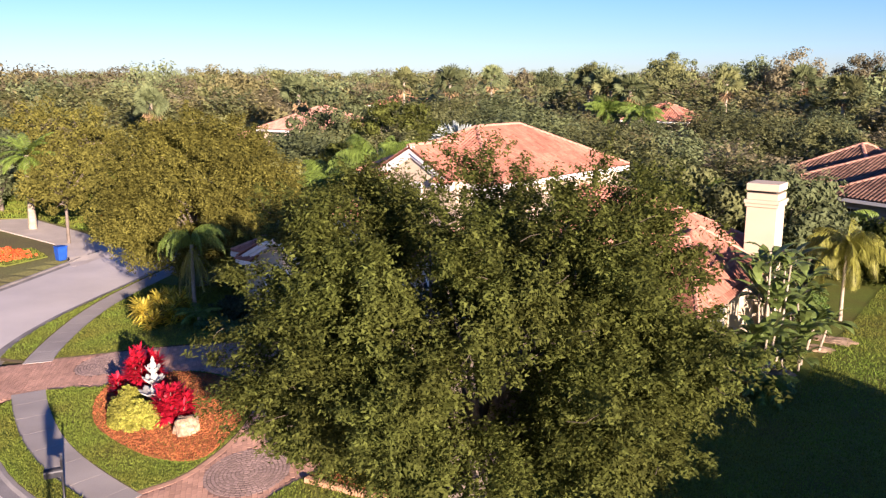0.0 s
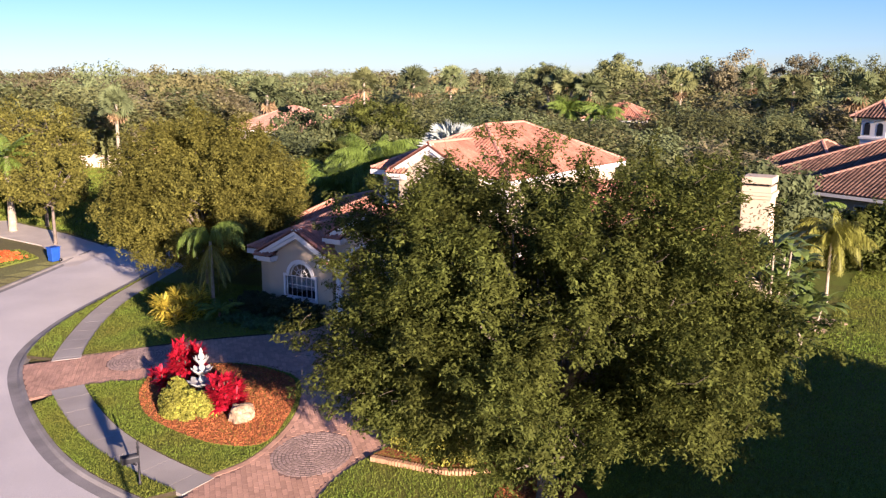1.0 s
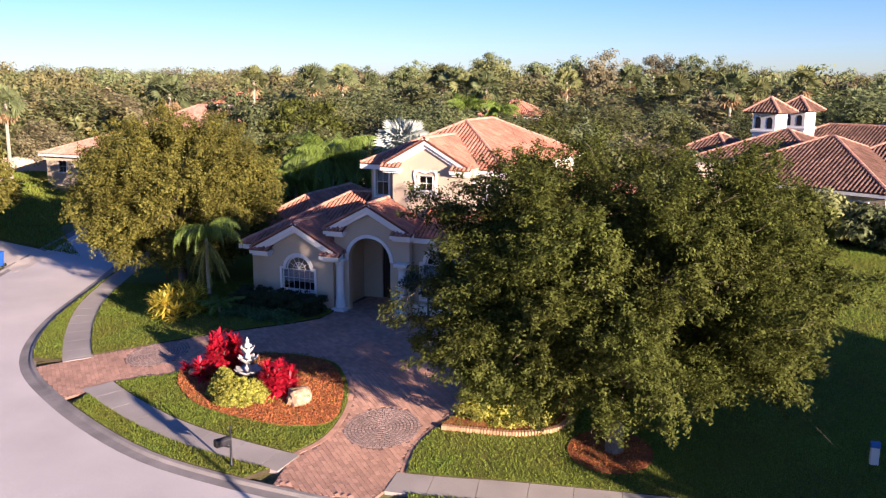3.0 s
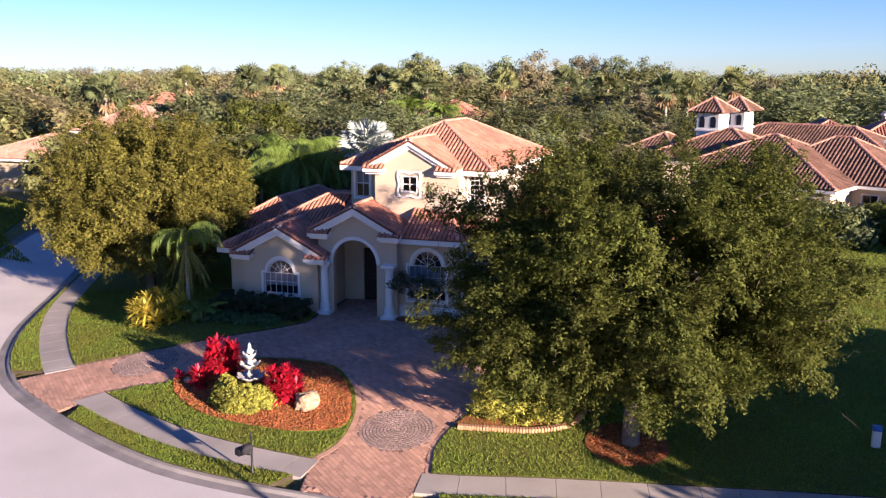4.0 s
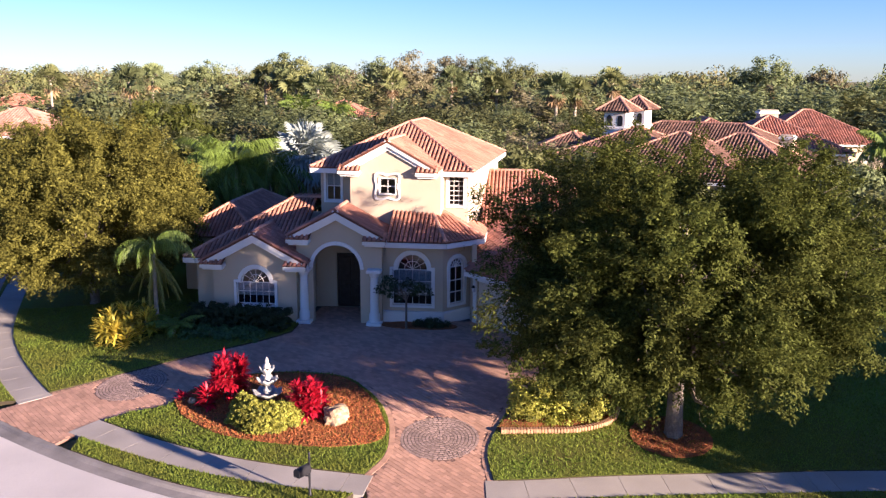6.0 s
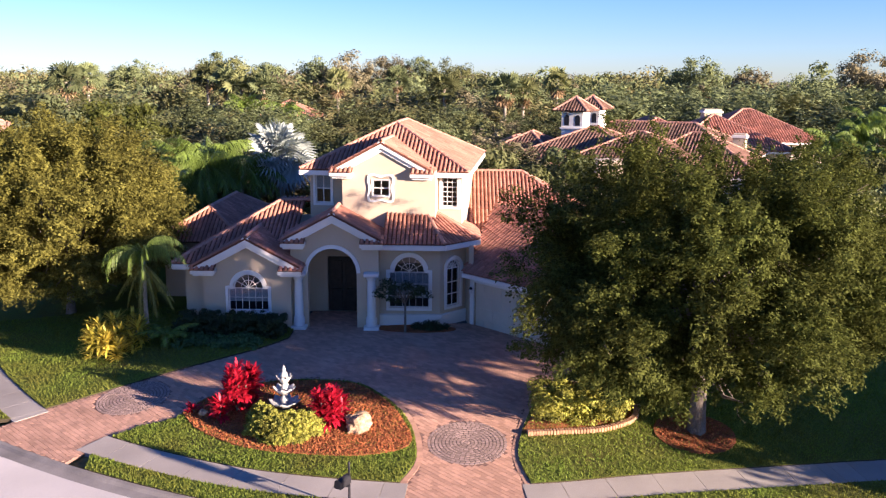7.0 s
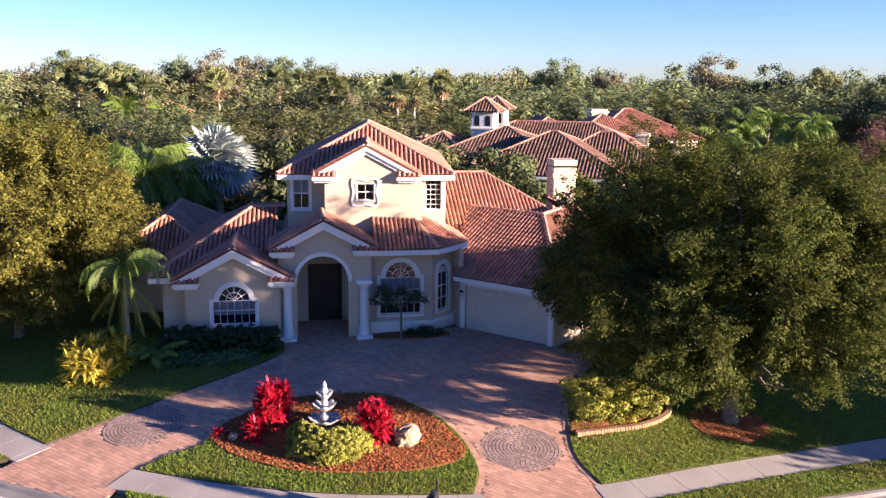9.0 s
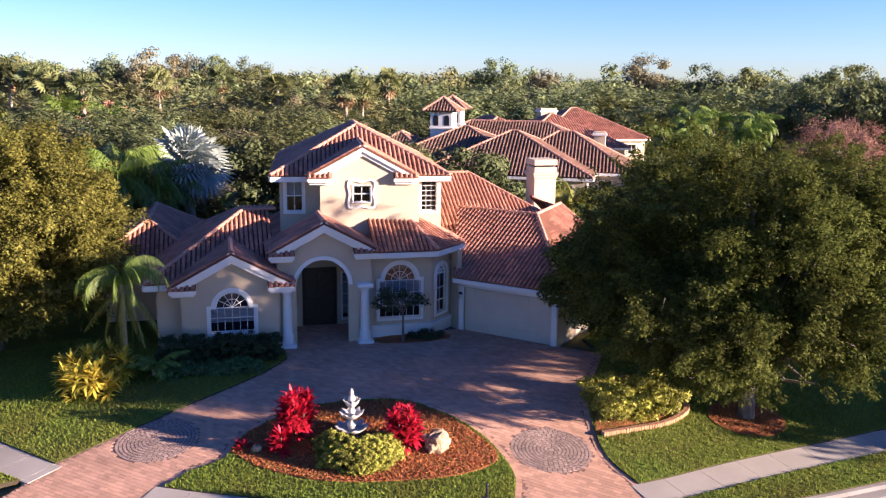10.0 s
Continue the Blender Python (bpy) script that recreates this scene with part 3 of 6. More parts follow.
def oak(seed, at, rx, ry, height, low, trunk_h, r0, boughs, sprays, leaves, leaf, leaf_mat, label, skew=0.4, rough=0.22, reach=1.25, twigs=0, group="", low_boughs=(), inner=0.3, wide=0.13, outward=0.5, droop=0.5, boxy=0.0):
    rng = np.random.default_rng(seed)
    t = thing("oak_tree", at, label, "tree", group)
    co, q, tips = bough_crown(rng, rx, ry, low, height, skew, rough, boughs, sprays, leaves, leaf, reach, inner=inner, droop=droop, low_boughs=low_boughs, wide=wide, outward=outward, boxy=boxy)
    tubes_part("trunk", limbs(rng, tips * np.array([0.68, 0.68, 0.85]), (0, 0, -0.15), (0, 0, trunk_h), len(tips) // 5, r0), BARK, t, "grey ridged bark", 6)
    array_mesh("crown", co, q, leaf_mat, t)
    if twigs:
        runs = []
        mid = np.array([0, 0, low + skew * (height - low)])
        for i in rng.integers(0, len(tips), twigs):
            o = (tips[i] - mid) / max(1e-6, np.linalg.norm(tips[i] - mid))
            a = tips[i] + rng.normal(size=3) * 0.5
            b = a + (o + rng.normal(size=3) * 0.5) * rng.uniform(0.2, 0.45)
            runs.append(([tuple(a), tuple((a + b) / 2 + rng.normal(size=3) * 0.06), tuple(b)], [0.010, 0.007, 0.003]))
        tagged(tubes_part("twig_sprays", runs, TWIG, t, "bare twigs at the edge of the crown", 4), kind="stuff")
    return t


def limbs(rng, centres, base, fork, count, r0):
    """A trunk that forks into limbs which reach for some of the clumps."""
    base, fork = Vector(base), Vector(fork)
    runs = [([base, base.lerp(fork, 0.12), base.lerp(fork, 0.5), fork], [r0 * 1.5, r0 * 1.08, r0 * 0.92, r0 * 0.8])]
    pick = rng.choice(len(centres), min(count, len(centres)), replace=False)
    for i in pick:
        e = Vector(centres[i])
        mid = fork.lerp(e, 0.5) + Vector(rng.normal(size=3) * 0.12 * (e - fork).length) + Vector((0, 0, 0.1 * (e - fork).length))
        runs.append(([fork - Vector((0, 0, 0.15)), fork.lerp(mid, 0.5) + Vector((0, 0, 0.1)), mid, e], [r0 * 0.5, r0 * 0.34, r0 * 0.22, r0 * 0.06]))
    return runs


def broad_tree(seed, at, rx, ry, height, low, trunk_h, r0, clumps, leaves, leaf, clump_r, leaf_mat, label, category="tree", group="", twigs=26, shell=0.5, skew=0.5, rough=0.22, name="tree", flat=0.75, fill=0.0, sprays=0, tri=False, sprigs=0):
    rng = np.random.default_rng(seed)
    t = thing(name, at, label, category, group)
    c = crown_centres(rng, clumps, rx, ry, low, height, shell=shell, rough=rough, skew=skew)
    sp = clump_r * (0.6 + 0.8 * rng.random(clumps))
    tubes_part("trunk", limbs(rng, c, (0, 0, -0.15), (0, 0, trunk_h), twigs, r0), BARK, t, "grey ridged bark", 7)
    lc, lsp = c, sp
    if sprigs:
        u = rng.normal(size=(clumps, sprigs, 3))
        u /= np.linalg.norm(u, axis=2)[..., None]
        r = (0.45 + 0.6 * rng.random((clumps, sprigs)) ** 0.7) * sp[:, None]
        lc = (c[:, None] + u * r[..., None] * np.array([1, 1, flat])).reshape(-1, 3)
        lsp = 0.2 + 0.16 * rng.random(len(lc))
    co, q = leaf_cloud(lc, lsp, leaves, leaf, rng, flat=flat if not sprigs else 0.9, tri=tri, even=2.2 if tri else 1.2)
    if fill:
        ci = crown_centres(rng, clumps // 3, rx * 0.72, ry * 0.72, low + 0.1 * (height - low), height - 0.14 * (height - low), shell=0.1, rough=rough, skew=skew)
        co2, q2 = leaf_cloud(ci, clump_r * 1.5, int(leaves * fill), leaf * 1.3, rng, flat=flat, tri=tri)
        q = np.concatenate([q, q2 + len(co)])
        co = np.concatenate([co, co2])
    array_mesh("crown", co, q, leaf_mat, t)
    if sprays:
        runs = []
        mid = np.array([0, 0, low + skew * (height - low)])
        for i in rng.integers(0, clumps, sprays):
            o = (c[i] - mid) / max(1e-6, np.linalg.norm(c[i] - mid))
            a = c[i] + o * sp[i] * 0.3 + rng.normal(size=3) * 0.2
            b = a + (o + rng.normal(size=3) * 0.5) * rng.uniform(0.3, 0.6)
            runs.append(([tuple(a), tuple((a + b) / 2 + rng.normal(size=3) * 0.06), tuple(b)], [0.012, 0.008, 0.004]))
        tagged(tubes_part("twig_sprays", runs, TWIG, t, "bare twigs at the edge of the crown", 4), kind="stuff")
    return t


def frond_points(n, length, lift, droop, az, base):
    """A frond's midrib: leaves at lift degrees and bends down."""
    pts = []
    p = Vector(base)
    a = radians(lift)
    for i in range(n + 1):
        pts.append(p.copy())
        p = p + Vector((math.cos(az) * math.cos(a), math.sin(az) * math.cos(a), math.sin(a))) * (length / n)
        a -= radians(droop) / n
    return pts


def feather_crown(rng, fronds, length, base, leaflet, pairs, lift=(10, 75), droop=95, width=0.05, hang=0.5):
    """Feather palm fronds: verts and quads of ribs and leaflets."""
    co, quads = [], []

    def quad(a, b, c, d):
        o = len(co)
        co.extend((a, b, c, d))
        quads.append((o, o + 1, o + 2, o + 3))
    for f in range(fronds):
        az = f * 2.39996 + rng.random() * 0.4
        lf = lift[0] + (lift[1] - lift[0]) * rng.random()
        ln = length * (0.8 + 0.35 * rng.random())
        pts = frond_points(10, ln, lf, droop * (0.8 + 0.4 * rng.random()), az, base)
        side = Vector((-math.sin(az), math.cos(az), 0))
        for i in range(10):
            quad(pts[i] - side * 0.03, pts[i] + side * 0.03, pts[i + 1] + side * 0.02, pts[i + 1] - side * 0.02)
        for k in range(pairs):
            s = 0.12 + 0.88 * (k + 0.5) / pairs
            i = min(9, int(s * 10))
            p = pts[i].lerp(pts[i + 1], s * 10 - i)
            tng = (pts[i + 1] - pts[i]).normalized()
            ll = leaflet * math.sin(math.pi * (0.12 + 0.80 * s)) * (0.8 + 0.4 * rng.random())
            for sg in (-1, 1):
                d = (side * sg * 0.8 + tng * 0.55 + Vector((0, 0, -hang * (0.5 + rng.random())))).normalized()
                e = p + d * ll
                w = tng * width
                mid = p.lerp(e, 0.5) + Vector((0, 0, 0.04))
                quad(p - w * 0.4, p + w * 0.4, mid + w, mid - w)
                quad(mid - w, mid + w, e + w * 0.2 + Vector((0, 0, -0.1 * ll)), e - w * 0.2 + Vector((0, 0, -0.1 * ll)))
    return co, quads


def fan_crown(rng, fans, stalk, radius, base, segs=14, lift=(-35, 80), width=0.5, fold=0.25):
    """Fan palm leaves: a stalk and a pleated, split fan each."""
    co, quads = [], []

    def quad(a, b, c, d):
        o = len(co)
        co.extend((a, b, c, d))
        quads.append((o, o + 1, o + 2, o + 3))
    for f in range(fans):
        az = f * 2.39996 + rng.random() * 0.5
        a = radians(lift[0] + (lift[1] - lift[0]) * ((f + rng.random()) / fans))
        d = Vector((math.cos(az) * math.cos(a), math.sin(az) * math.cos(a), math.sin(a)))
        side = Vector((-math.sin(az), math.cos(az), 0))
        roll = Matrix.Rotation(radians(rng.uniform(-65, 65)), 3, d)
        side = roll @ side
        nrm = d.cross(side)
        p = Vector(base) + d * stalk * (0.75 + 0.5 * rng.random())
        quad(Vector(base) - side * 0.03, Vector(base) + side * 0.03, p + side * 0.025, p - side * 0.025)
        rr = radius * (0.8 + 0.35 * rng.random())
        for s in range(segs):
            t = radians(-115 + 230 * (s + 0.5) / segs)
            e = (d * math.cos(t) + side * math.sin(t)) + nrm * (fold * (1 - math.cos(t)) * 0.4)
            e.normalize()
            w = e.cross(nrm).normalized() * (rr * width * 1.9 / segs)
            mid = p + e * rr * 0.6
            tip = p + e * rr + Vector((0, 0, -0.14 * rr))
            quad(p, mid - w, tip, mid + w + nrm * 0.05 * rr)
    return co, quads


def shrub(name, at, rx, ry, h, n, leaves, leaf, material, label, seed=1, category="shrub", group="", spread=0.25, parent=None, aspect=1.8):
    rng = np.random.default_rng(seed)
    c = crown_centres(rng, n, rx, ry, 0.05, h, shell=0.35, skew=0.35)
    c[:, 2] = np.maximum(c[:, 2], 0.08)
    co, q = leaf_cloud(c, spread, leaves, leaf, rng, flat=0.8, aspect=aspect)
    co[:, 2] = np.maximum(co[:, 2], 0.0)
    t = thing(name, at, label, category, group)
    array_mesh("foliage", co, q, material, t)
    stems = [([(0, 0, -0.05), tuple(p * np.array([0.5, 0.5, 0.5])), tuple(p)], [0.03, 0.02, 0.008]) for p in c[: min(14, n)]]
    tubes_part("stem", stems, BARK, t, seg=5)
    return t


# ---- ground, street, walks, drive ----
def axis(lo, hi, step, reach):
    a = list(np.arange(lo, hi + step / 2, step))
    s, x, y = step, a[-1], a[0]
    up, dn = [], []
    while x < reach or y > -reach:
        s *= 1.25
        x, y = x + s, y - s
        up.append(x)
        dn.append(y)
    return np.array(dn[::-1] + a + up)


ax, ay = axis(-42, 40, 0.8, 3500), axis(-32, 40, 0.8, 3500)
gx, gy = np.meshgrid(ax, ay)
s = kerb_distance(gx, gy)
base_z = ground_z(gx, gy).ravel() - 0.09
base_z = np.where((s < 1.0) & (s > -ROAD - 1.0), -0.12, base_z)
nx, ny = len(ax), len(ay)
ii = (np.arange(ny - 1)[:, None] * nx + np.arange(nx - 1)[None, :]).ravel()
ground = array_mesh("ground", np.stack([gx.ravel(), gy.ravel(), base_z], 1), np.stack([ii, ii + 1, ii + nx + 1, ii + nx], 1), SOIL)
tagged(ground, "grassy suburban ground that reaches the horizon", "ground", kind="structure")


def ribbon(name, sides, material, label, category, kind="structure", parent=None):
    """A strip between lines: sides are (line, z) in order."""
    verts, faces = [], []
    k = len(sides[0][0])
    for line, z in sides:
        verts += [(x, y, (ground_z([x], [y])[0] + z[1]) if isinstance(z, tuple) else z) for x, y in line]
    for r in range(len(sides) - 1):
        faces += [(r * k + i, r * k + i + 1, (r + 1) * k + i + 1, (r + 1) * k + i) for i in range(k - 1)]
    return tagged(mesh_object(name, verts, faces, material, parent), label, category, kind=kind)


far_kerb = offset_line(KERB, -ROAD)
ribbon("road", [(offset_line(KERB, -0.5), 0.012), (offset_line(KERB, -2.4), 0.04), (offset_line(KERB, -ROAD / 2), 0.06), (offset_line(KERB, -ROAD + 2.0), 0.04), (offset_line(KERB, -ROAD + 0.4), 0.012)], ROAD_SURFACE, "pale street that bends round the garden", "road")
ribbon("kerb", [(offset_line(KERB, 0.1), -0.1), (KERB, 0.125), (offset_line(KERB, -0.14), 0.115), (offset_line(KERB, -0.24), 0.03), (offset_line(KERB, -0.62), 0.016), (offset_line(KERB, -0.64), -0.1)], CURB, "grey weathered concrete kerb and gutter along the street", "kerb")
ribbon("kerb_far", [(offset_line(KERB, -ROAD - 0.1), -0.1), (far_kerb, 0.125), (offset_line(KERB, -ROAD + 0.14), 0.115), (offset_line(KERB, -ROAD + 0.24), 0.03), (offset_line(KERB, -ROAD + 0.6), 0.016), (offset_line(KERB, -ROAD + 0.62), -0.1)], CURB, "pale concrete kerb on the far side of the street", "kerb")

INNER = smooth_line([(-46, 62), (-32, 31.5), (-24.6, 15), (-19.0, 3.2), (-15.4, -3.0), (-10.17, -9.06), (-6.57, -11.6), (-1.2, -13.95), (4.07, -14.85), (8.3, -14.8), (12.4, -14.05), (17.5, -13.25), (24, -12.3), (60, -7.5)], 0.5)
WALK_W = 1.3
OUTER = offset_line(INNER, -WALK_W)


def cut(line, x0, x1):
    """The stretch of a line between two x."""
    return [p for p in line if x0 <= p[0] <= x1]


A, B, D_TIP = (-10.17, -9.06), (-6.57, -11.6), (-4.7, -10.35)
ISL_R, DR_LOW, DR_UP = (4.07, -14.85), (8.35, -14.8), (8.25, -11.67)
island_back = smooth_line([B, (-5.7, -10.75), D_TIP, (-3.9, -8.9), (-1.6, -7.55), (1.5, -7.65), (3.1, -9.0), (4.2, -11.0), (4.55, -13.3), ISL_R], 0.4)
island = island_back + cut(INNER, B[0] + 0.2, ISL_R[0] - 0.2)[::-1]
drive_left = smooth_line([A, (-8.6, -7.9), (-6.8, -6.7), (-4.4, -5.0), (-2.9, -3.4), (-1.95, -1.9)], 0.5)
drive_right = smooth_line([DR_LOW, (8.05, -13.2), DR_UP, (9.1, -9.0), (11.2, -5.4), (11.9, -4.2)], 0.5)
APRON_L0, APRON_L1, APRON_R0, APRON_R1 = (-12.1, -10.62), (-7.35, -13.68), (4.1, -17.02), (8.9, -17.05)
drive = ([p for p in cut(KERB, APRON_L0[0], APRON_L1[0])] + [B] + island_back[1:-1][::1] + [ISL_R] + cut(KERB, APRON_R0[0], APRON_R1[0])
         + drive_right + [(10.3, -2.7), (6.6, 1.0), (2.2, 0.75), (2.2, 3.0), (-1.6, 3.0), (-1.95, -0.25)] + drive_left[::-1])
drape("driveway", drive, -0.010, JOINT, 0.7, 0.1)
tagged(bpy.data.objects["driveway"], "circular driveway laid with pink brick pavers", "driveway", kind="structure")

strip_l = cut(OUTER, -24.6, A[0] - 0.6) + cut(KERB, -26, APRON_L0[0])[::-1]
strip_m = cut(OUTER, B[0] + -0.5, ISL_R[0] - 0.1) + cut(KERB, APRON_L1[0], APRON_R0[0])[::-1]
strip_r = cut(OUTER, DR_LOW[0] + 0.6, 58) + cut(KERB, APRON_R1[0] + 0.2, 58)[::-1]
lawn_l = [p for p in INNER if -24.6 <= p[0] <= A[0]] + drive_left + [(-2.0, 0.0), (-7.0, 0.0), (-7.5, 14), (-22.5, 22)]
bed_line = smooth_line([DR_UP, (9.6, -11.45), (11.2, -11.2), (12.3, -10.5), (12.6, -9.6)], 0.4)
lawn_r = [p for p in INNER if DR_LOW[0] < p[0] <= 58] + [(58, 30), (15.6, 30), (15.6, 2.2), (11.9, -2.0)] + drive_right[::-1]
for nm, poly, lab in (("lawn", strip_l, "narrow verge of mown grass beside the kerb"), ("lawn", strip_m, "narrow verge of mown grass with worn yellow patches beside the kerb"), ("lawn", strip_r, "mown grass verge beside the street"),
                      ("lawn", lawn_l, "mown green front lawn beside the drive"), ("lawn", island, "mown green lawn island within the circular drive"), ("lawn", lawn_r, "mown green lawn under the oak")):
    o = drape(nm, poly, 0.045, GRASS, 0.7, 0.14, edge_mat=EDGE_SOIL)
    tagged(o, lab, "lawn", kind="structure")
mulch = smooth_line([(-4.45, -10.05), (-3.75, -8.85), (-1.6, -7.75), (1.45, -7.85), (2.95, -9.1), (4.0, -11.0), (4.25, -12.6), (2.6, -13.25), (0.4, -13.1), (-1.6, -12.6), (-3.4, -11.4), (-4.45, -10.05)], 0.4)[:-1]
tagged(drape("mulch_bed", mulch, 0.09, MULCH, 0.5, 0.1), "bed of red-brown bark mulch on the lawn island", "mulch bed", kind="structure")
ring = [(14.5 + 1.45 * math.cos(a), -11.4 + 1.35 * math.sin(a)) for a in np.linspace(0, 2 * math.pi, 28)[:-1]]
tagged(drape("mulch_ring", ring, 0.085, MULCH, 0.5, 0.1), "ring of brown mulch round the oak trunk", "mulch ring", kind="structure")


# ---- the house ----
house = thing("house", (0, 0, 0), "two-storey cream stucco house with red barrel-tile roofs", "house")
# upper storey
UX0, UX1, UY0, UY1 = -1.85, 6.05, 3.3, 14.7
ground_floor = set(house.children)
f, l = hip_faces(-2.25, 6.4, 2.85, 15.2, 8.28, 0.505)
tile_roof(house, f, l, "hipped red barrel-tile roof of the upper storey")
eaves(house, [(-2.25, 2.85), (6.4, 2.85), (6.4, 15.2), (-2.25, 15.2)], 8.28, closed=True)
wl = rect_loop(0.30, 1.10, 6.5, 8.0)
wall_panel("wall", STUCCO, house, (UX0, UY0), (0.08, UY0), rect_loop(0, 1.93, 5.0, 8.2), [wl])
window(house, (UX0, UY0), (0.08, UY0), wl, [0.70], [7.25], blind=0.5, label="sash window with a white surround and half-lowered blind")
wr = rect_loop(0.21, 1.01, 6.45, 7.95)
wall_panel("wall", STUCCO, house, (4.82, UY0), (UX1, UY0), rect_loop(0, UX1 - 4.82, 5.0, 8.2), [wr])
window(house, (4.82, UY0), (UX1, UY0), wr, [0.48, 0.74], [6.7, 6.95, 7.2, 7.45, 7.7], label="sash window with small panes and a white surround")
wall_panel("wall", STUCCO, house, (UX1, UY0 + 0.225), (UX1, UY1 - 0.225), rect_loop(0, UY1 - UY0 - 0.45, 4.0, 8.2))
wall_panel("wall", STUCCO, house, (UX0, UY1 - 0.225), (UX0, UY0 + 0.225), rect_loop(0, UY1 - UY0 - 0.45, 4.0, 8.2))
wall_panel("wall", STUCCO, house, (UX1, UY1), (UX0, UY1), rect_loop(0, UX1 - UX0, 1.0, 8.2))
# upper bay with its gable
BX0, BX1, BY = 0.08, 4.82, 2.3
GX, GZ = 2.1, 9.72
sw = rect_loop(1.55, 2.40, 7.05, 7.85)
wall_panel("wall", STUCCO, house, (BX0, BY), (BX1, BY), [(0, 5.0), (BX1 - BX0, 5.0), (BX1 - BX0, 8.3), (GX - BX0, GZ - 0.12), (0, 8.3)], [sw])
wall_panel("wall", STUCCO, house, (BX0, UY0), (BX0, BY + 0.225), rect_loop(0, UY0 - BY - 0.225, 5.0, 8.35))
wall_panel("wall", STUCCO, house, (BX1, BY + 0.225), (BX1, UY0), rect_loop(0, UY0 - BY - 0.225, 5.0, 8.35))
window(house, (BX0, BY), (BX1, BY), sw, [1.975], [7.45], surround=0.06, label="small square four-pane window in a scalloped white surround")


def scallop(house, m, cx, cz, r):
    """A moulded surround of four lobes round a small window."""
    pts_o, pts_i = [], []
    for i in range(64):
        t = 2 * math.pi * i / 64
        w = 1 + 0.13 * math.cos(4 * t + math.pi) * 1.0
        sq = 1 / max(abs(math.cos(t)), abs(math.sin(t))) ** 0.35
        pts_o.append((cx + r * w * sq * math.cos(t) * 0.96, cz + r * w * sq * math.sin(t)))
        pts_i.append((cx + (r * w * sq - 0.12) * math.cos(t) * 0.96, cz + (r * w * sq - 0.12) * math.sin(t)))
    bm = bmesh.new()
    rows = [[bm.verts.new(m @ Vector((p[0], y, p[1]))) for p in pts] for pts, y in ((pts_i, 0.0), (pts_i, -0.07), (pts_o, -0.07), (pts_o, 0.0))]
    for a, b in zip(rows, rows[1:]):
        for i in range(64):
            bm.faces.new((a[i], a[(i + 1) % 64], b[(i + 1) % 64], b[i]))
    return part("scalloped_surround", bm, TRIM, house, "scalloped white moulding")


scallop(house, Matrix.Translation((BX0, BY, 0)), 1.975, 7.45, 0.74)


def gable(house, x, half, y0, y1, z_eave, z_top, y_back_top, y_back_eave, face_y, returns=1.15, roof_label="", singles=()):
    """A front gable: two tiled slopes, raking white boards and short tiled eave returns."""
    fl = [(x - half, y0, z_eave), (x, y0, z_top), (x, y_back_top, z_top), (x - half, y_back_eave, z_eave)]
    fr = [(x, y0, z_top), (x + half, y0, z_eave), (x + half, y_back_eave, z_eave), (x, y_back_top, z_top)]
    slope = (z_top - z_eave) / half
    back = y0 + returns * 0.42
    rets = []
    for sg in (-1, 1):
        xa, xb = x + sg * (half + 0.02), x + sg * (half - returns)
        rets.append([(xa, y0 - 0.12, z_eave - 0.10), (xb, y0 - 0.12, z_eave - 0.10), (xb, face_y, z_eave + 0.16), (xa, face_y, z_eave + 0.16)])
    tile_roof(house, [fl, fr] + rets, [((x, y0 - 0.03, z_top + 0.03), (x, y_back_top, z_top + 0.03))], roof_label or "small red-tiled gable roof", singles=singles)
    ln = math.hypot(half, z_top - z_eave)
    ang = math.atan2(z_top - z_eave, half)
    for k, (dep, out) in enumerate(((0.20, 0.02), (0.16, 0.12))):
        bm = bmesh.new()
        for sg in (-1, 1):
            m = Matrix.Translation((x, 0, z_top - 0.05 - 0.24 * k)) @ Matrix.Scale(sg, 4, (1, 0, 0)) @ Matrix.Rotation(ang, 4, "Y")
            add_box(bm, -0.14, ln * (1.0 - 0.14 * k), y0 + out + 0.004 * (sg > 0), face_y + 0.02, -dep - 0.02, 0, 0, m)
        part("rake_board", bm, TRIM, house, "stepped white raking moulding")
    for sg in (-1, 1):
        xa, xb = sorted((x + sg * (half - 0.02), x + sg * (half - returns)))
        bm = bmesh.new()
        add_box(bm, xa, xb, y0 - 0.10, face_y, z_eave - 0.32, z_eave - 0.14, 0)
        add_box(bm, xa + 0.08, xb - 0.08, y0 + 0.06, face_y, z_eave - 0.44, z_eave - 0.32, 0)
        part("eave_return", bm, TRIM, house, "white moulded eave return")


gable(house, GX, 2.62, 2.06, 0, 8.36, 9.78, 5.75, 3.05, BY, roof_label="red-tiled gable over the upper bay")
skew = Matrix.Translation((2.05, 2.3, 0.12)) @ Matrix.Rotation(radians(-5.5), 4, "Z") @ Matrix.Translation((-2.05, -2.3, 0))
for o in house.children:
    if o not in ground_floor:
        o.matrix_basis = skew @ o.matrix_basis
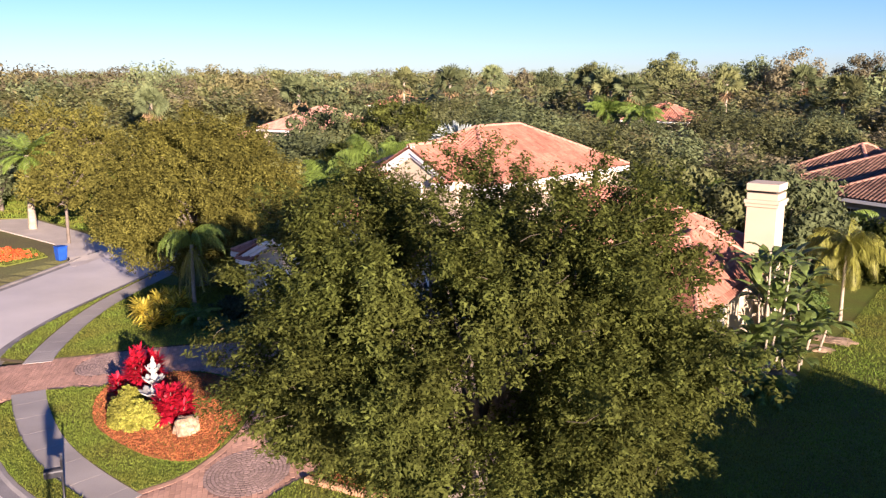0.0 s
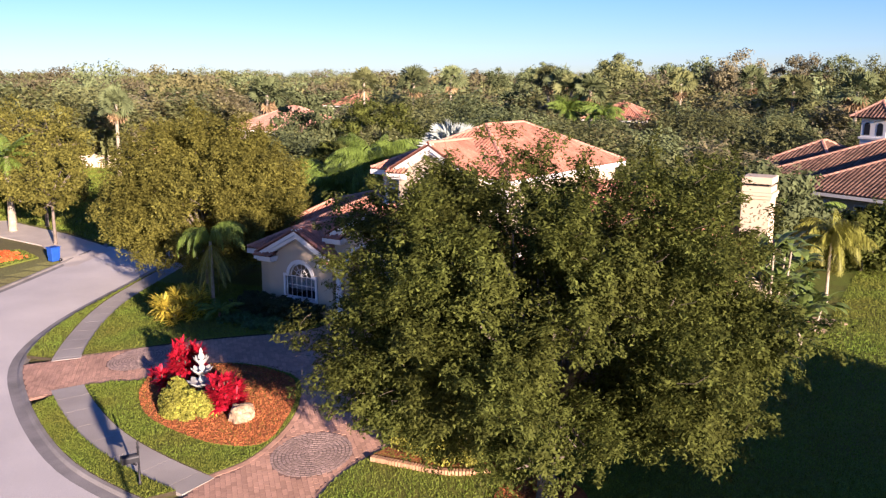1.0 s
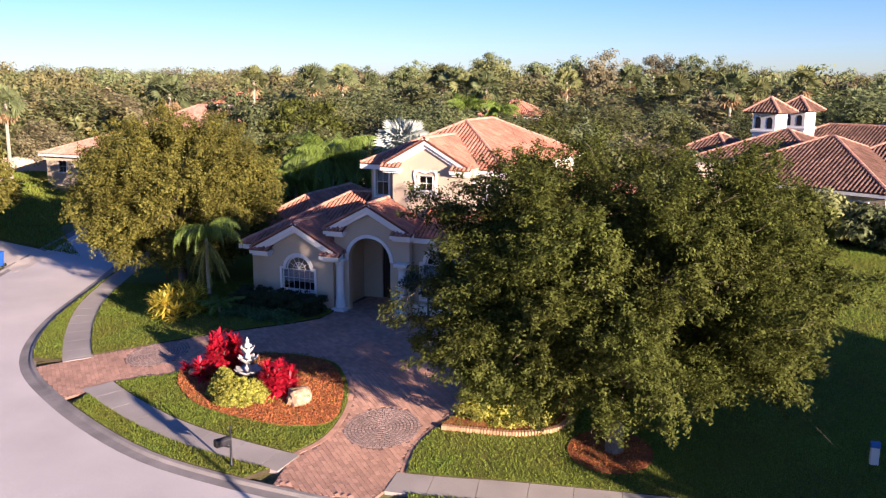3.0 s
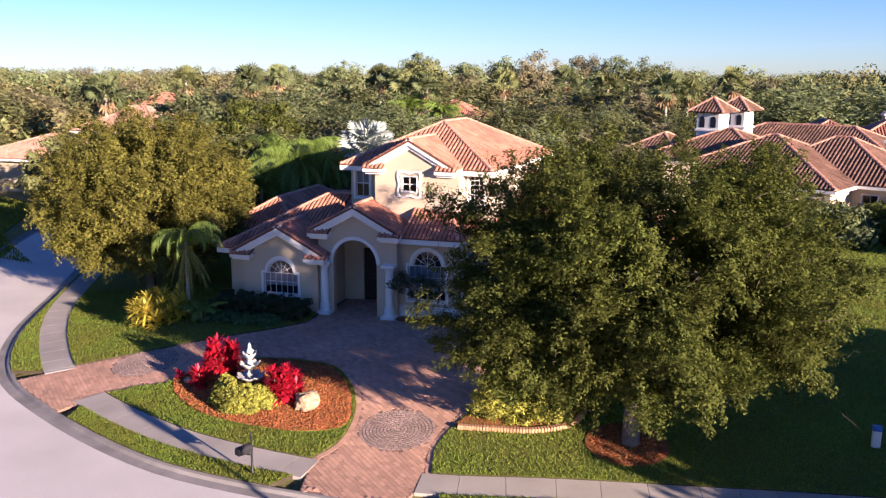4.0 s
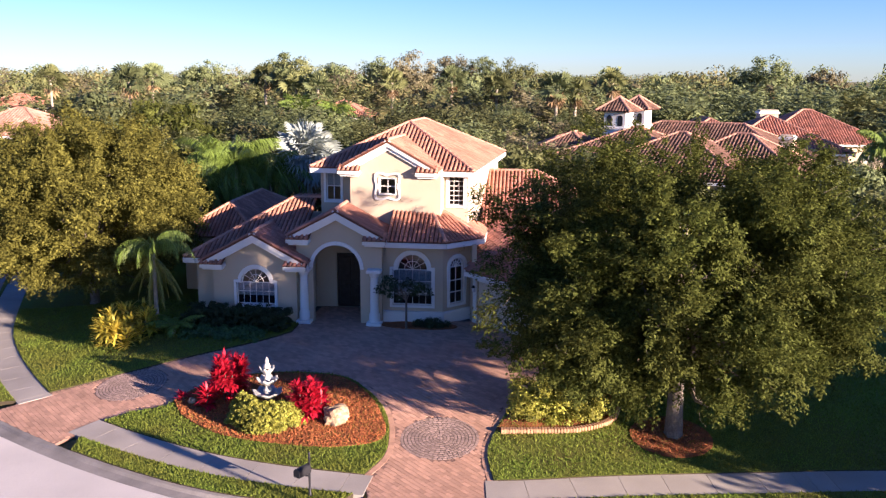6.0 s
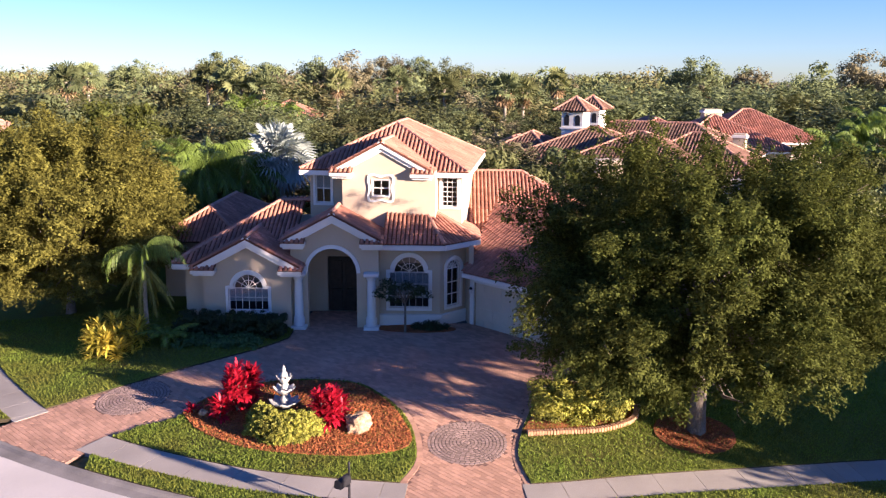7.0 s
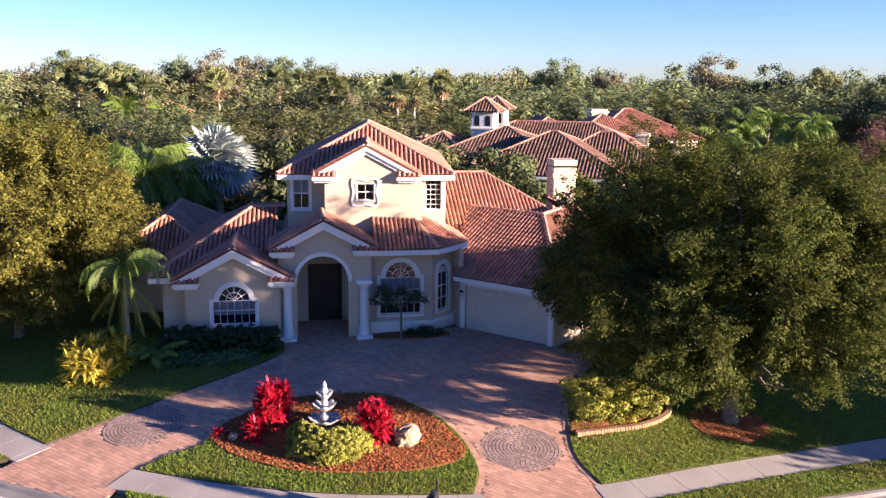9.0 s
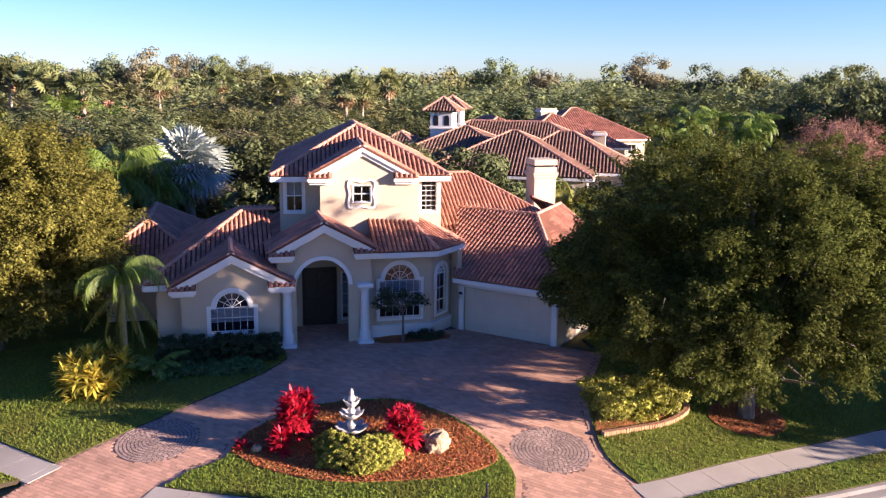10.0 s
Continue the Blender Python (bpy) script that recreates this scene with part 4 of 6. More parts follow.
# porch
PX0, PX1, PY = -2.15, 2.12, 0.0
arch = arch_loop(-1.33 - PX0, 1.05 - PX0, 0.4, 3.72, 18)
wall_panel("wall", STUCCO, house, (PX0, PY), (PX1, PY), [(0, 0.6), (PX1 - PX0, 0.6), (PX1 - PX0, 5.2), (-0.08 - PX0, 6.5), (0, 5.2)], [[(p[0], max(p[1], 0.61)) for p in arch]], 0.35)
bm = bmesh.new()
for i in range(18):
    t0, t1 = math.pi * i / 18, math.pi * (i + 1) / 18
    cx, r0, r1 = -0.14, 1.19, 1.37
    vs = [bm.verts.new((cx + r * math.cos(t), y, 3.72 + r * math.sin(t))) for y in (-0.07, 0.005) for r, t in ((r0, t0), (r1, t0), (r1, t1), (r0, t1))]
    for fc in ((0, 1, 2, 3), (7, 6, 5, 4), (1, 5, 6, 2), (0, 3, 7, 4)):
        bm.faces.new([vs[j] for j in fc])
part("arch_moulding", bm, TRIM, house, "white moulding round the entrance arch")
gable(house, -0.08, 2.48, -0.42, 0, 5.36, 6.68, 2.3, 2.3, PY, roof_label="red-tiled gable over the entrance porch", singles=(1,))
wall_panel("wall", STUCCO, house, (PX0, 3.2), (PX0, PY + 0.35), rect_loop(0, 2.85, 0.6, 5.2))
wall_panel("wall", STUCCO, house, (PX1, 0.55), (PX1, 3.2), rect_loop(0, 2.65, 0.6, 5.2))
dh = rect_loop(1.35, 3.05, 0.97, 3.9)
wall_panel("wall", STUCCO, house, (PX0, 3.0), (PX1, 3.0), rect_loop(0, PX1 - PX0, 0.6, 5.2), [dh, rect_loop(3.3, 3.72, 1.25, 3.6)])
window(house, (PX0, 3.0), (PX1, 3.0), rect_loop(3.3, 3.72, 1.25, 3.6), [], [1.9, 2.5, 3.1], surround=0.08, blind=0.9, label="narrow sidelight beside the front door")
# unseen ceiling, added to keep skylight out of the porch
box_part("porch_ceiling", STUCCO, house, PX0 + 0.22, PX1 - 0.01, 0.36, 2.98, 4.9, 5.05, 0, label="unseen stucco ceiling added to darken the porch")
door = box_part("front_door", DARK_WOOD, house, PX0 + 1.37, PX0 + 3.03, 3.06, 3.14, 0.97, 3.88, 0.02, label="tall dark wooden double front door")
for sx in (0.12, 0.92):
    for z0, z1 in ((1.15, 2.2), (2.4, 3.7)):
        box_part("door_panel", DARK_WOOD, door, PX0 + 1.37 + sx, PX0 + 1.37 + sx + 0.62, 3.02, 3.06, z0, z1, 0.03)
for cx in (-1.76, 1.78):
    col = lathe("column", TRIM, house, [(0.30, 0.9), (0.30, 1.0), (0.27, 1.05), (0.27, 1.5), (0.235, 1.56), (0.22, 1.62), (0.215, 2.4), (0.19, 3.35), (0.19, 3.4), (0.24, 3.44), (0.24, 3.52), (0.30, 3.62)], (cx, -0.16, 0), 14, "white column of the entrance arch")
    box_part("plinth", TRIM, col, cx - 0.37, cx + 0.37, -0.53, 0.15, 0.85, 1.12, 0.03)
    box_part("capital", TRIM, col, cx - 0.36, cx + 0.36, -0.5, 0.1, 3.6, 3.78, 0.03)
# left wing
LX0, LX1, LY = -6.35, -2.1, -0.3
wa = head_loop(1.2, 3.15, 1.85, 2.95, 0.74, 0.72)
wall_panel("wall", STUCCO, house, (LX0, LY), (LX1, LY), [(0, 0.6), (LX1 - LX0, 0.6), (LX1 - LX0, 3.95), (-4.15 - LX0, 5.35), (0, 3.95)], [wa])
window(house, (LX0, LY), (LX1, LY), wa, [1.53, 1.85, 2.175, 2.5, 2.82], [2.5, 2.96], (2.175, 2.97, 0.72), blind=0.6, label="wide arched window with white bars, a fanlight and a lowered blind")
gable(house, -4.15, 2.68, -0.78, 0, 4.08, 5.52, 3.0, 0.2, LY, roof_label="red-tiled gable of the front wing")
wall_panel("wall", STUCCO, house, (LX0, 0.6), (LX0, LY + 0.225), rect_loop(0, 0.675, 0.6, 4.0))
wall_panel("wall", STUCCO, house, (-7.4, 0.3), (LX0, 0.3), rect_loop(0, 1.05, 0.6, 4.0))
wall_panel("wall", STUCCO, house, (-7.4, 12.0), (-7.4, 0.525), rect_loop(0, 11.475, 0.6, 4.0))
# main roof of the left side: a hip that climbs to the upper storey
zl = 4.15
apex = (-3.48, 4.75, 6.55)
tile_roof(house, [[(-7.85, -0.2, zl), (-2.2, -0.2, zl), (-2.2, 4.75, 6.55), apex], [(-7.85, 10.5, zl), (-7.85, -0.2, zl), apex, (-3.48, 6.2, 6.55)], [(-1.9, 4.75, 6.56), (-1.9, 6.2, 6.5), (-3.48, 6.2, 6.5), apex]],
          [(apex, (-7.85, -0.2, zl)), (apex, (-1.9, 4.75, 6.56))], "red-tiled hipped roof of the lower storey")
eaves(house, [(-7.85, 10.5), (-7.85, -0.2), (-6.5, -0.2)], zl)
f, l = hip_faces(-10.6, -5.6, 5.05, 16.0, 4.2, 0.62)
tile_roof(house, f, l, "red-tiled hipped roof of the rear wing")
wall_panel("wall", STUCCO, house, (-10.15, 15.5), (-10.15, 5.725), rect_loop(0, 9.775, 0.6, 4.1))
wall_panel("wall", STUCCO, house, (-10.15, 5.5), (-7.4, 5.5), rect_loop(0, 2.75, 0.6, 4.1))
# bay window to the side of the porch
BF = [(2.12, 0.55), (5.1, 0.55), (6.35, 1.8), (6.35, 3.4)]
wb = head_loop(0.45, 2.45, 1.85, 3.65, 0.78, 0.80)
wall_panel("wall", STUCCO, house, BF[0], BF[1], rect_loop(0, 2.98, 0.6, 5.0), [wb])
window(house, BF[0], BF[1], wb, [0.78, 1.12, 1.45, 1.78, 2.12], [2.45, 3.05, 3.65], (1.45, 3.67, 0.78), blind=0.75, label="tall arched bay window with white bars, a fanlight and a lowered blind")
wc = arch_loop(0.42, 1.35, 1.85, 3.75, 10)
wall_panel("wall", STUCCO, house, BF[1], BF[2], rect_loop(0, 1.768, 0.6, 5.0), [wc])
window(house, BF[1], BF[2], wc, [0.885], [2.45, 3.05, 3.75], (0.885, 3.75, 0.45), label="narrow arched window in the angled bay wall")
wall_panel("wall", STUCCO, house, (6.35, 1.9), BF[3], rect_loop(0, 1.5, 0.6, 5.0))
for p, q in zip(BF, BF[1:]):
    bm = bmesh.new()
    d = Vector((*q, 0)) - Vector((*p, 0))
    add_box(bm, -0.05, d.length + 0.05, -0.14, 0.02, 0.6, 1.42, 0, Matrix.Translation((*p, 0)) @ Matrix.Rotation(math.atan2(d.y, d.x), 4, "Z"))
    add_box(bm, -0.07, d.length + 0.07, -0.2, 0.02, 1.42, 1.54, 0, Matrix.Translation((*p, 0)) @ Matrix.Rotation(math.atan2(d.y, d.x), 4, "Z"))
    part("bay_plinth", bm, TRIM, house, "pale moulded base of the bay")
BE = [(2.3, 0.05), (5.3, 0.05), (7.02, 1.77), (7.02, 4.8)]
zb = 5.15
tile_roof(house, [[(*BE[0], zb), (*BE[1], zb), (4.26, 2.55, 6.45), (2.3, 2.55, 6.45)], [(*BE[1], zb), (*BE[2], zb), (4.52, 2.81, 6.45), (4.26, 2.55, 6.45)], [(*BE[2], zb), (*BE[3], zb), (4.52, 4.8, 6.45), (4.52, 2.81, 6.45)]],
          [((4.26, 2.55, 6.45), (*BE[1], zb)), ((4.52, 2.81, 6.45), (*BE[2], zb))], "red-tiled roof over the bay", singles=(1,))
eaves(house, BE, zb)
# garage wing, its door wall at an angle to the front
P1, P2, P3 = (6.55, 1.0), (10.3, -2.75), (15.5, 2.4)
L12 = math.dist(P1, P2)
gd = rect_loop(0.35, 5.0, 0.7, 3.15)
wall_panel("wall", STUCCO, house, P1, P2, rect_loop(0, L12, 0.4, 3.6), [gd])
gdoor = wall_panel("garage_door", GARAGE, house, (P1[0] + 0.08, P1[1] + 0.08), (P2[0] + 0.08, P2[1] + 0.08), rect_loop(0.33, 5.02, 0.7, 3.17), [], 0.05, "beige panelled double garage door")
dg = Matrix.Translation((P1[0] + 0.08, P1[1] + 0.08, 0)) @ Matrix.Rotation(math.atan2(P2[1] - P1[1], P2[0] - P1[0]), 4, "Z")
for r in range(4):
    for c in range(8):
        box_part("door_panel", GARAGE, gdoor, 0.42 + c * 0.575, 0.92 + c * 0.575, -0.02, 0.01, 0.80 + r * 0.6, 1.28 + r * 0.6, 0.015, dg)
bm = bmesh.new()
d12 = Matrix.Translation((*P1, 0)) @ Matrix.Rotation(math.atan2(P2[1] - P1[1], P2[0] - P1[0]), 4, "Z")
add_box(bm, 0.1, 0.35, -0.06, 0.02, 0.6, 3.3, 0, d12)
add_box(bm, 5.0, 5.27, -0.10, 0.02, 0.6, 3.3, 0, d12)
add_box(bm, 0.1, 5.27, -0.06, 0.02, 3.15, 3.33, 0, d12)
part("door_surround", bm, TRIM, house, "white moulding round the garage door")
wl_at = d12 @ Vector((0.2, -0.12, 2.72))
lantern = thing("wall_lantern", tuple(wl_at), "small black wall lantern beside the garage door", "lamp")
box_part("back_plate", IRON, lantern, -0.06, 0.06, 0.02, 0.06, -0.16, 0.16, 0.01)
lathe("glass_body", BLIND, lantern, [(0.05, -0.14), (0.085, 0.08)], (0, -0.08, 0), 6, "pale glass lantern body", False)
lathe("cap", IRON, lantern, [(0.11, 0.08), (0.10, 0.10), (0.02, 0.19)], (0, -0.08, 0), 6)
wall_panel("wall", STUCCO, house, (P2[0] + 0.16, P2[1] + 0.16), P3, rect_loop(0, math.dist(P2, P3) - 0.225, 0.4, 3.6))
wall_panel("wall", STUCCO, house, (6.35, 1.85), (6.52, 1.03), rect_loop(0, 0.84, 0.4, 4.9))
wsd = rect_loop(3.2, 5.0, 1.6, 3.3)
wall_panel("wall", STUCCO, house, P3, (P3[0], 12.2), rect_loop(0, 9.8, 0.4, 4.0), [wsd])
window(house, P3, (P3[0], 12.2), wsd, [4.1], [2.45], blind=0.95, label="side window with white plantation shutters")
E1, E2, E3 = (6.2, 0.65, 3.68), (10.3, -3.45, 3.68), (16.1, 2.35, 3.68)
g2 = (11.3, 3.1, 6.2)
g1 = (8.0, 6.4, 6.2)
tile_roof(house, [[E1, E2, g2, g1], [E2, E3, (14.0, 6.6, 6.2), g2]], [(g2, E2), (g1, g2), (g2, (14.0, 6.6, 6.2)), ((14.0, 6.6, 6.2), E3)], "red-tiled roof of the garage wing")
tile_roof(house, [[E3, (16.1, 12.4, 4.15), (13.4, 9.7, 6.2), (13.6, 6.2, 6.2)]], [((13.4, 9.7, 6.2), (16.1, 12.4, 4.15))], "red-tiled side slope of the garage wing")
eaves(house, [E1[:2], E2[:2], E3[:2]], 3.68, 0.26)
f, l = hip_faces(-2.0, 15.8, 4.4, 16.6, 4.1, 0.575)
tile_roof(house, f, l, "large red-tiled hipped roof behind the garage")
wall_panel("wall", STUCCO, house, (15.2, 12.0), (15.2, 16.0), rect_loop(0, 4.0, 0.4, 4.0))
wall_panel("wall", STUCCO, house, (15.2, 16.0), (-7.0, 16.0), rect_loop(0, 22.2, 0.4, 4.0))
# chimney
ch = box_part("chimney", STUCCO, house, 14.7, 16.15, 12.7, 14.2, 0.5, 7.35, 0.02, label="cream stucco chimney with a stepped white cap")
for e, z0, z1 in ((0.07, 6.95, 7.12), (0.12, 7.12, 7.3), (0.02, 7.3, 7.62), (0.05, 7.74, 8.1)):
    box_part("chimney_cap", STUCCO, ch, 14.7 - e, 16.15 + e, 12.7 - e, 14.2 + e, z0, z1, 0.02)
# black block stands in for the shade in the gap below the top
box_part("flue_gap", IRON, ch, 14.85, 16.0, 12.85, 14.05, 7.62, 7.76, 0)
box_part("floor_slab", INSIDE, house, -7.3, 15.0, 0.9, 15.8, 0.5, 0.93, 0)


# ---- trees round the garden ----
oak(11, (14.6, -11.25, gz(14.6, -11.25)), 7.1, 6.7, 10.9, 1.8, 2.7, 0.30, 220, 24, 520000, 0.098, OAK_LEAF, "broad evergreen oak with dense small leaves on the front lawn", twigs=130, rough=0.24, skew=0.45, reach=0.95, inner=0.5, wide=0.13, outward=0.8, droop=0.12, boxy=0.45,
    low_boughs=((-4.4, -2.2, 2.4), (-3.6, -2.8, 2.3), (-4.9, -1.4, 2.7), (-4.2, -2.0, 3.2), (-3.2, -2.2, 2.6), (3.5, -1.0, 3.4), (4.2, 0.5, 3.4), (-2.2, -2.6, 2.2), (-1.4, -2.3, 2.0),
                (-5.5, -4.4, 4.1), (-4.8, -4.5, 4.3), (-5.0, -4.3, 3.6), (-4.3, -4.4, 3.4), (-3.4, -4.3, 3.3), (-2.5, -3.9, 3.5), (-1.8, -3.7, 3.3), (-2.3, -4.1, 2.7)))
oak(12, (-14.6, 3.4, gz(-14.6, 3.4)), 6.8, 6.5, 10.9, 0.5, 2.4, 0.25, 200, 26, 285000, 0.128, OAK_GOLD, "rounded oak with olive-gold leaves beside the street", skew=0.45, rough=0.2, inner=0.45, wide=0.16, outward=0.7, reach=1.0, droop=0.15)
for i, (x, y, h) in enumerate(((35, -19, 7.4), (37, -13.5, 7.8), (38, -8.5, 6.8))):
    broad_tree(30 + i, (x, y, 0.1), 5.0, 5.0, h, 0.6, 2.0, 0.25, 120, 15500, 0.42, 1.1, OAK_LEAF, "broad oak that shades the lawn across the plot", name="oak_tree", twigs=12, group="oaks that shade the lawn", shell=0.1, tri=True)
# tree added behind the oak to shade the garage roof and wall
broad_tree(36, (13.1, -4.4, 0.8), 3.6, 3.6, 6.4, 0.6, 1.5, 0.16, 150, 80000, 0.16, 0.9, OAK_LEAF, "dense tree added between the oak and the garage for shade", name="tree", twigs=14, shell=0.3)

# woods: a few kinds of tree, each built once and repeated
rngw = np.random.default_rng(5)
LOOKS = ((0, 9.0, "dense green broadleaf tree in the woods"), (1, 8.5, "olive-brown broadleaf tree in the woods"), (2, 10.0, "dark green tree in the woods"), (1, 8.0, "yellowish rounded tree in the woods"),
         (0, 9.5, "olive broadleaf tree in the woods"), (3, 8.0, "thin brownish winter tree in the woods"), (2, 11.0, "tall dark tree above the woods"), (3, 7.5, "low brownish tree in the woods"))
kinds, small = [], []


def wood_tree(seed, r, h, boughs, sprays, leaves, leaf, look, label):
    rng = np.random.default_rng(seed)
    t = thing("tree", (0, 0, -60), label, "tree", "trees of the woods")
    co, q, tips = bough_crown(rng, r, r, 0.8, h, 0.5, 0.32, boughs, sprays, leaves, leaf, 1.5, 0.45, 0.3, wide=0.27, outward=1.0)
    tubes_part("trunk", limbs(rng, tips * 0.8 + np.array([0, 0, 0.6]), (0, 0, -0.15), (0, 0, 2.0), 6, 0.22), BARK, t, "grey ridged bark", 5)
    array_mesh("crown", co, q, FOREST[look], t)
    return t


for i, (k, h, lab) in enumerate(LOOKS):
    kinds.append(wood_tree(60 + i, 4.6, h, 52, 10, 11500, 0.255, k, lab))
for i, (k, h, lab) in enumerate(LOOKS[:6]):
    co, q, _ = bough_crown(np.random.default_rng(80 + i), 5.2, 5.2, 0.8, h + 0.4, 0.5, 0.32, 40, 8, 2200, 0.52, 1.5, 0.45, 0.3, wide=0.3, outward=1.3)
    small.append((k, co, q))


def clear(x, y):
    """Where no wood grows: the street, the garden, the neighbours' plots."""
    k = kerb_distance([x], [y])[0]
    if -24 < k < 3:
        return True
    if -22 < x < 42 and y < (24 if x < 14 else 34):
        return True
    if x > 38 and y < 80:
        return True
    if -90 < x < -50 and 22 < y < 46:
        return True
    if -49 < x < -14 and abs((x + 45) * 0.838 + (y - 45) * 0.545) < 3.5 and y > 12:
        return True
    return any((x - a) ** 2 + (y - b) ** 2 < r * r for a, b, r in ((24, 46, 19), (38, 75, 16), (80, 66, 12), (-49, 46, 8), (-19, 88, 5), (69, 180, 10)))


made, tries = [], 0
eye = (10, -38)
while len(made) < 430 and tries < 40000:
    tries += 1
    az, d = radians(rngw.uniform(-68, 46)), 48 + 165 * rngw.random() ** 0.9
    x, y = eye[0] + d * math.sin(az), eye[1] + d * math.cos(az)
    if any((x - a) ** 2 + (y - b) ** 2 < (3.5 + d * 0.018) ** 2 for a, b, _ in made) or clear(x, y):
        continue
    made.append((x, y, d))
far = [([], []) for _ in FOREST]
for x, y, d in made:
    spin, wide_x, wide_y = rngw.uniform(0, 360), rngw.uniform(0.95, 1.3), rngw.uniform(0.95, 1.3)
    sc = rngw.uniform(0.78, 1.12) * (1.0 if d < 125 else 1.15)
    m = pose(x, y, 0, 0, 0, spin) @ Matrix.Diagonal((sc * wide_x, sc * wide_y, sc, 1))
    if d < 125:
        copy_thing(kinds[rngw.integers(0, 8)], m)
        continue
    look_, co, q = small[rngw.integers(0, 6) if x < 25 or rngw.random() < 0.25 else 2]
    m = np.array(m)
    far[look_][1].append(q + sum(len(c) for c in far[look_][0]))
    far[look_][0].append(co @ m[:3, :3].T + m[:3, 3])
for k, (co, q) in enumerate(far):
    if co:
        tagged(array_mesh("woods", np.concatenate(co), np.concatenate(q), FOREST[k]), "mixed broadleaf woods beyond the houses", "woods", kind="stuff")
for o in kinds:
    for q in list(o.children_recursive) + [o]:
        bpy.data.objects.remove(q)
# far woods to the horizon: rounded crowns of uneven height, too many to count
for k in range(4):
    n = 330 if k == 2 else 170
    az = np.radians(rngw.uniform(-75, 52 if k == 2 else 16, n))
    d = 195 + 900 * rngw.random(n) ** 1.7
    hh = 10.8 + rngw.uniform(-2.5, 2.5, n) + d * (0.004 + 0.008 * np.maximum(0, np.sin(az + 0.1))) + 3 * (rngw.random(n) > 0.9)
    rr = rngw.uniform(5, 8, n) * (1 + d / 900)
    cen, spr = [], []
    for i in range(n):
        for j in range(9):
            u = rngw.normal(size=3)
            u /= np.linalg.norm(u)
            cen.append((eye[0] + d[i] * math.sin(az[i]) + u[0] * rr[i] * 0.7, eye[1] + d[i] * math.cos(az[i]) + u[1] * rr[i] * 0.7, hh[i] * 0.62 + u[2] * hh[i] * 0.3))
            spr.append(rr[i] * 0.4)
    co, q = leaf_cloud(cen, np.array(spr), n * 620, 0.8, rngw, flat=0.7, tri=True, even=1.6)
    tagged(array_mesh("far_woods", co, q, FOREST[k]), "distant woodland of mixed crowns to the horizon", "woods", kind="stuff")


# ---- planting and objects of the front garden ----
def cordyline(at, stems, seed, label, h=(0.7, 1.5), spread=0.45, name="cordyline", material=None, long=(0.28, 0.52), group="red cordylines by the fountain", wide=0.052):
    """A clump of red strap leaves in rosettes on short canes."""
    rng = np.random.default_rng(seed)
    t = thing(name, at, label, "shrub", group)
    canes, co, quads = [], [], []
    for k in range(stems):
        a, r = rng.random() * 6.28, spread * rng.random() ** 0.5
        top = Vector((r * math.cos(a), r * math.sin(a), rng.uniform(*h)))
        canes.append(([(top.x * 0.4, top.y * 0.4, -0.05), (top.x * 0.8, top.y * 0.8, top.z * 0.5), tuple(top)], [0.025, 0.02, 0.015]))
        for tier in range(3):
            base = top - Vector((0, 0, 0.24 * tier))
            for i in range(18):
                az = rng.random() * 6.28
                lf = radians(rng.uniform(5, 75) - 18 * tier)
                ln = rng.uniform(*long)
                d = Vector((math.cos(az) * math.cos(lf), math.sin(az) * math.cos(lf), math.sin(lf)))
                sd = Vector((-math.sin(az), math.cos(az), 0)) * wide
                m, e = base + d * ln * 0.55, base + d * ln + Vector((0, 0, -0.12 * ln))
                o = len(co)
                co += [base - sd * 0.4, base + sd * 0.4, m + sd, m - sd, e + sd * 0.15, e - sd * 0.15]
                quads += [(o, o + 1, o + 2, o + 3), (o + 3, o + 2, o + 4, o + 5)]
    tubes_part("cane", canes, BARK, t, seg=5)
    array_mesh("foliage", co, quads, material or RED_LEAF, t)
    return t


cordyline((-2.25, -9.85, 0.6), 26, 3, "tall clump of crimson cordylines in the mulch bed", (0.6, 1.75), 0.58)
cordyline((-2.95, -10.65, 0.55), 3, 4, "small red cordyline in the mulch bed", (0.35, 0.6), 0.25)
cordyline((-4.0, -10.1, 0.5), 1, 8, "tiny red cordyline at the edge of the mulch bed", (0.15, 0.2), 0.05)
cordyline((1.3, -11.2, 0.6), 22, 5, "rounded clump of crimson cordylines beside a boulder", (0.45, 1.3), 0.5)


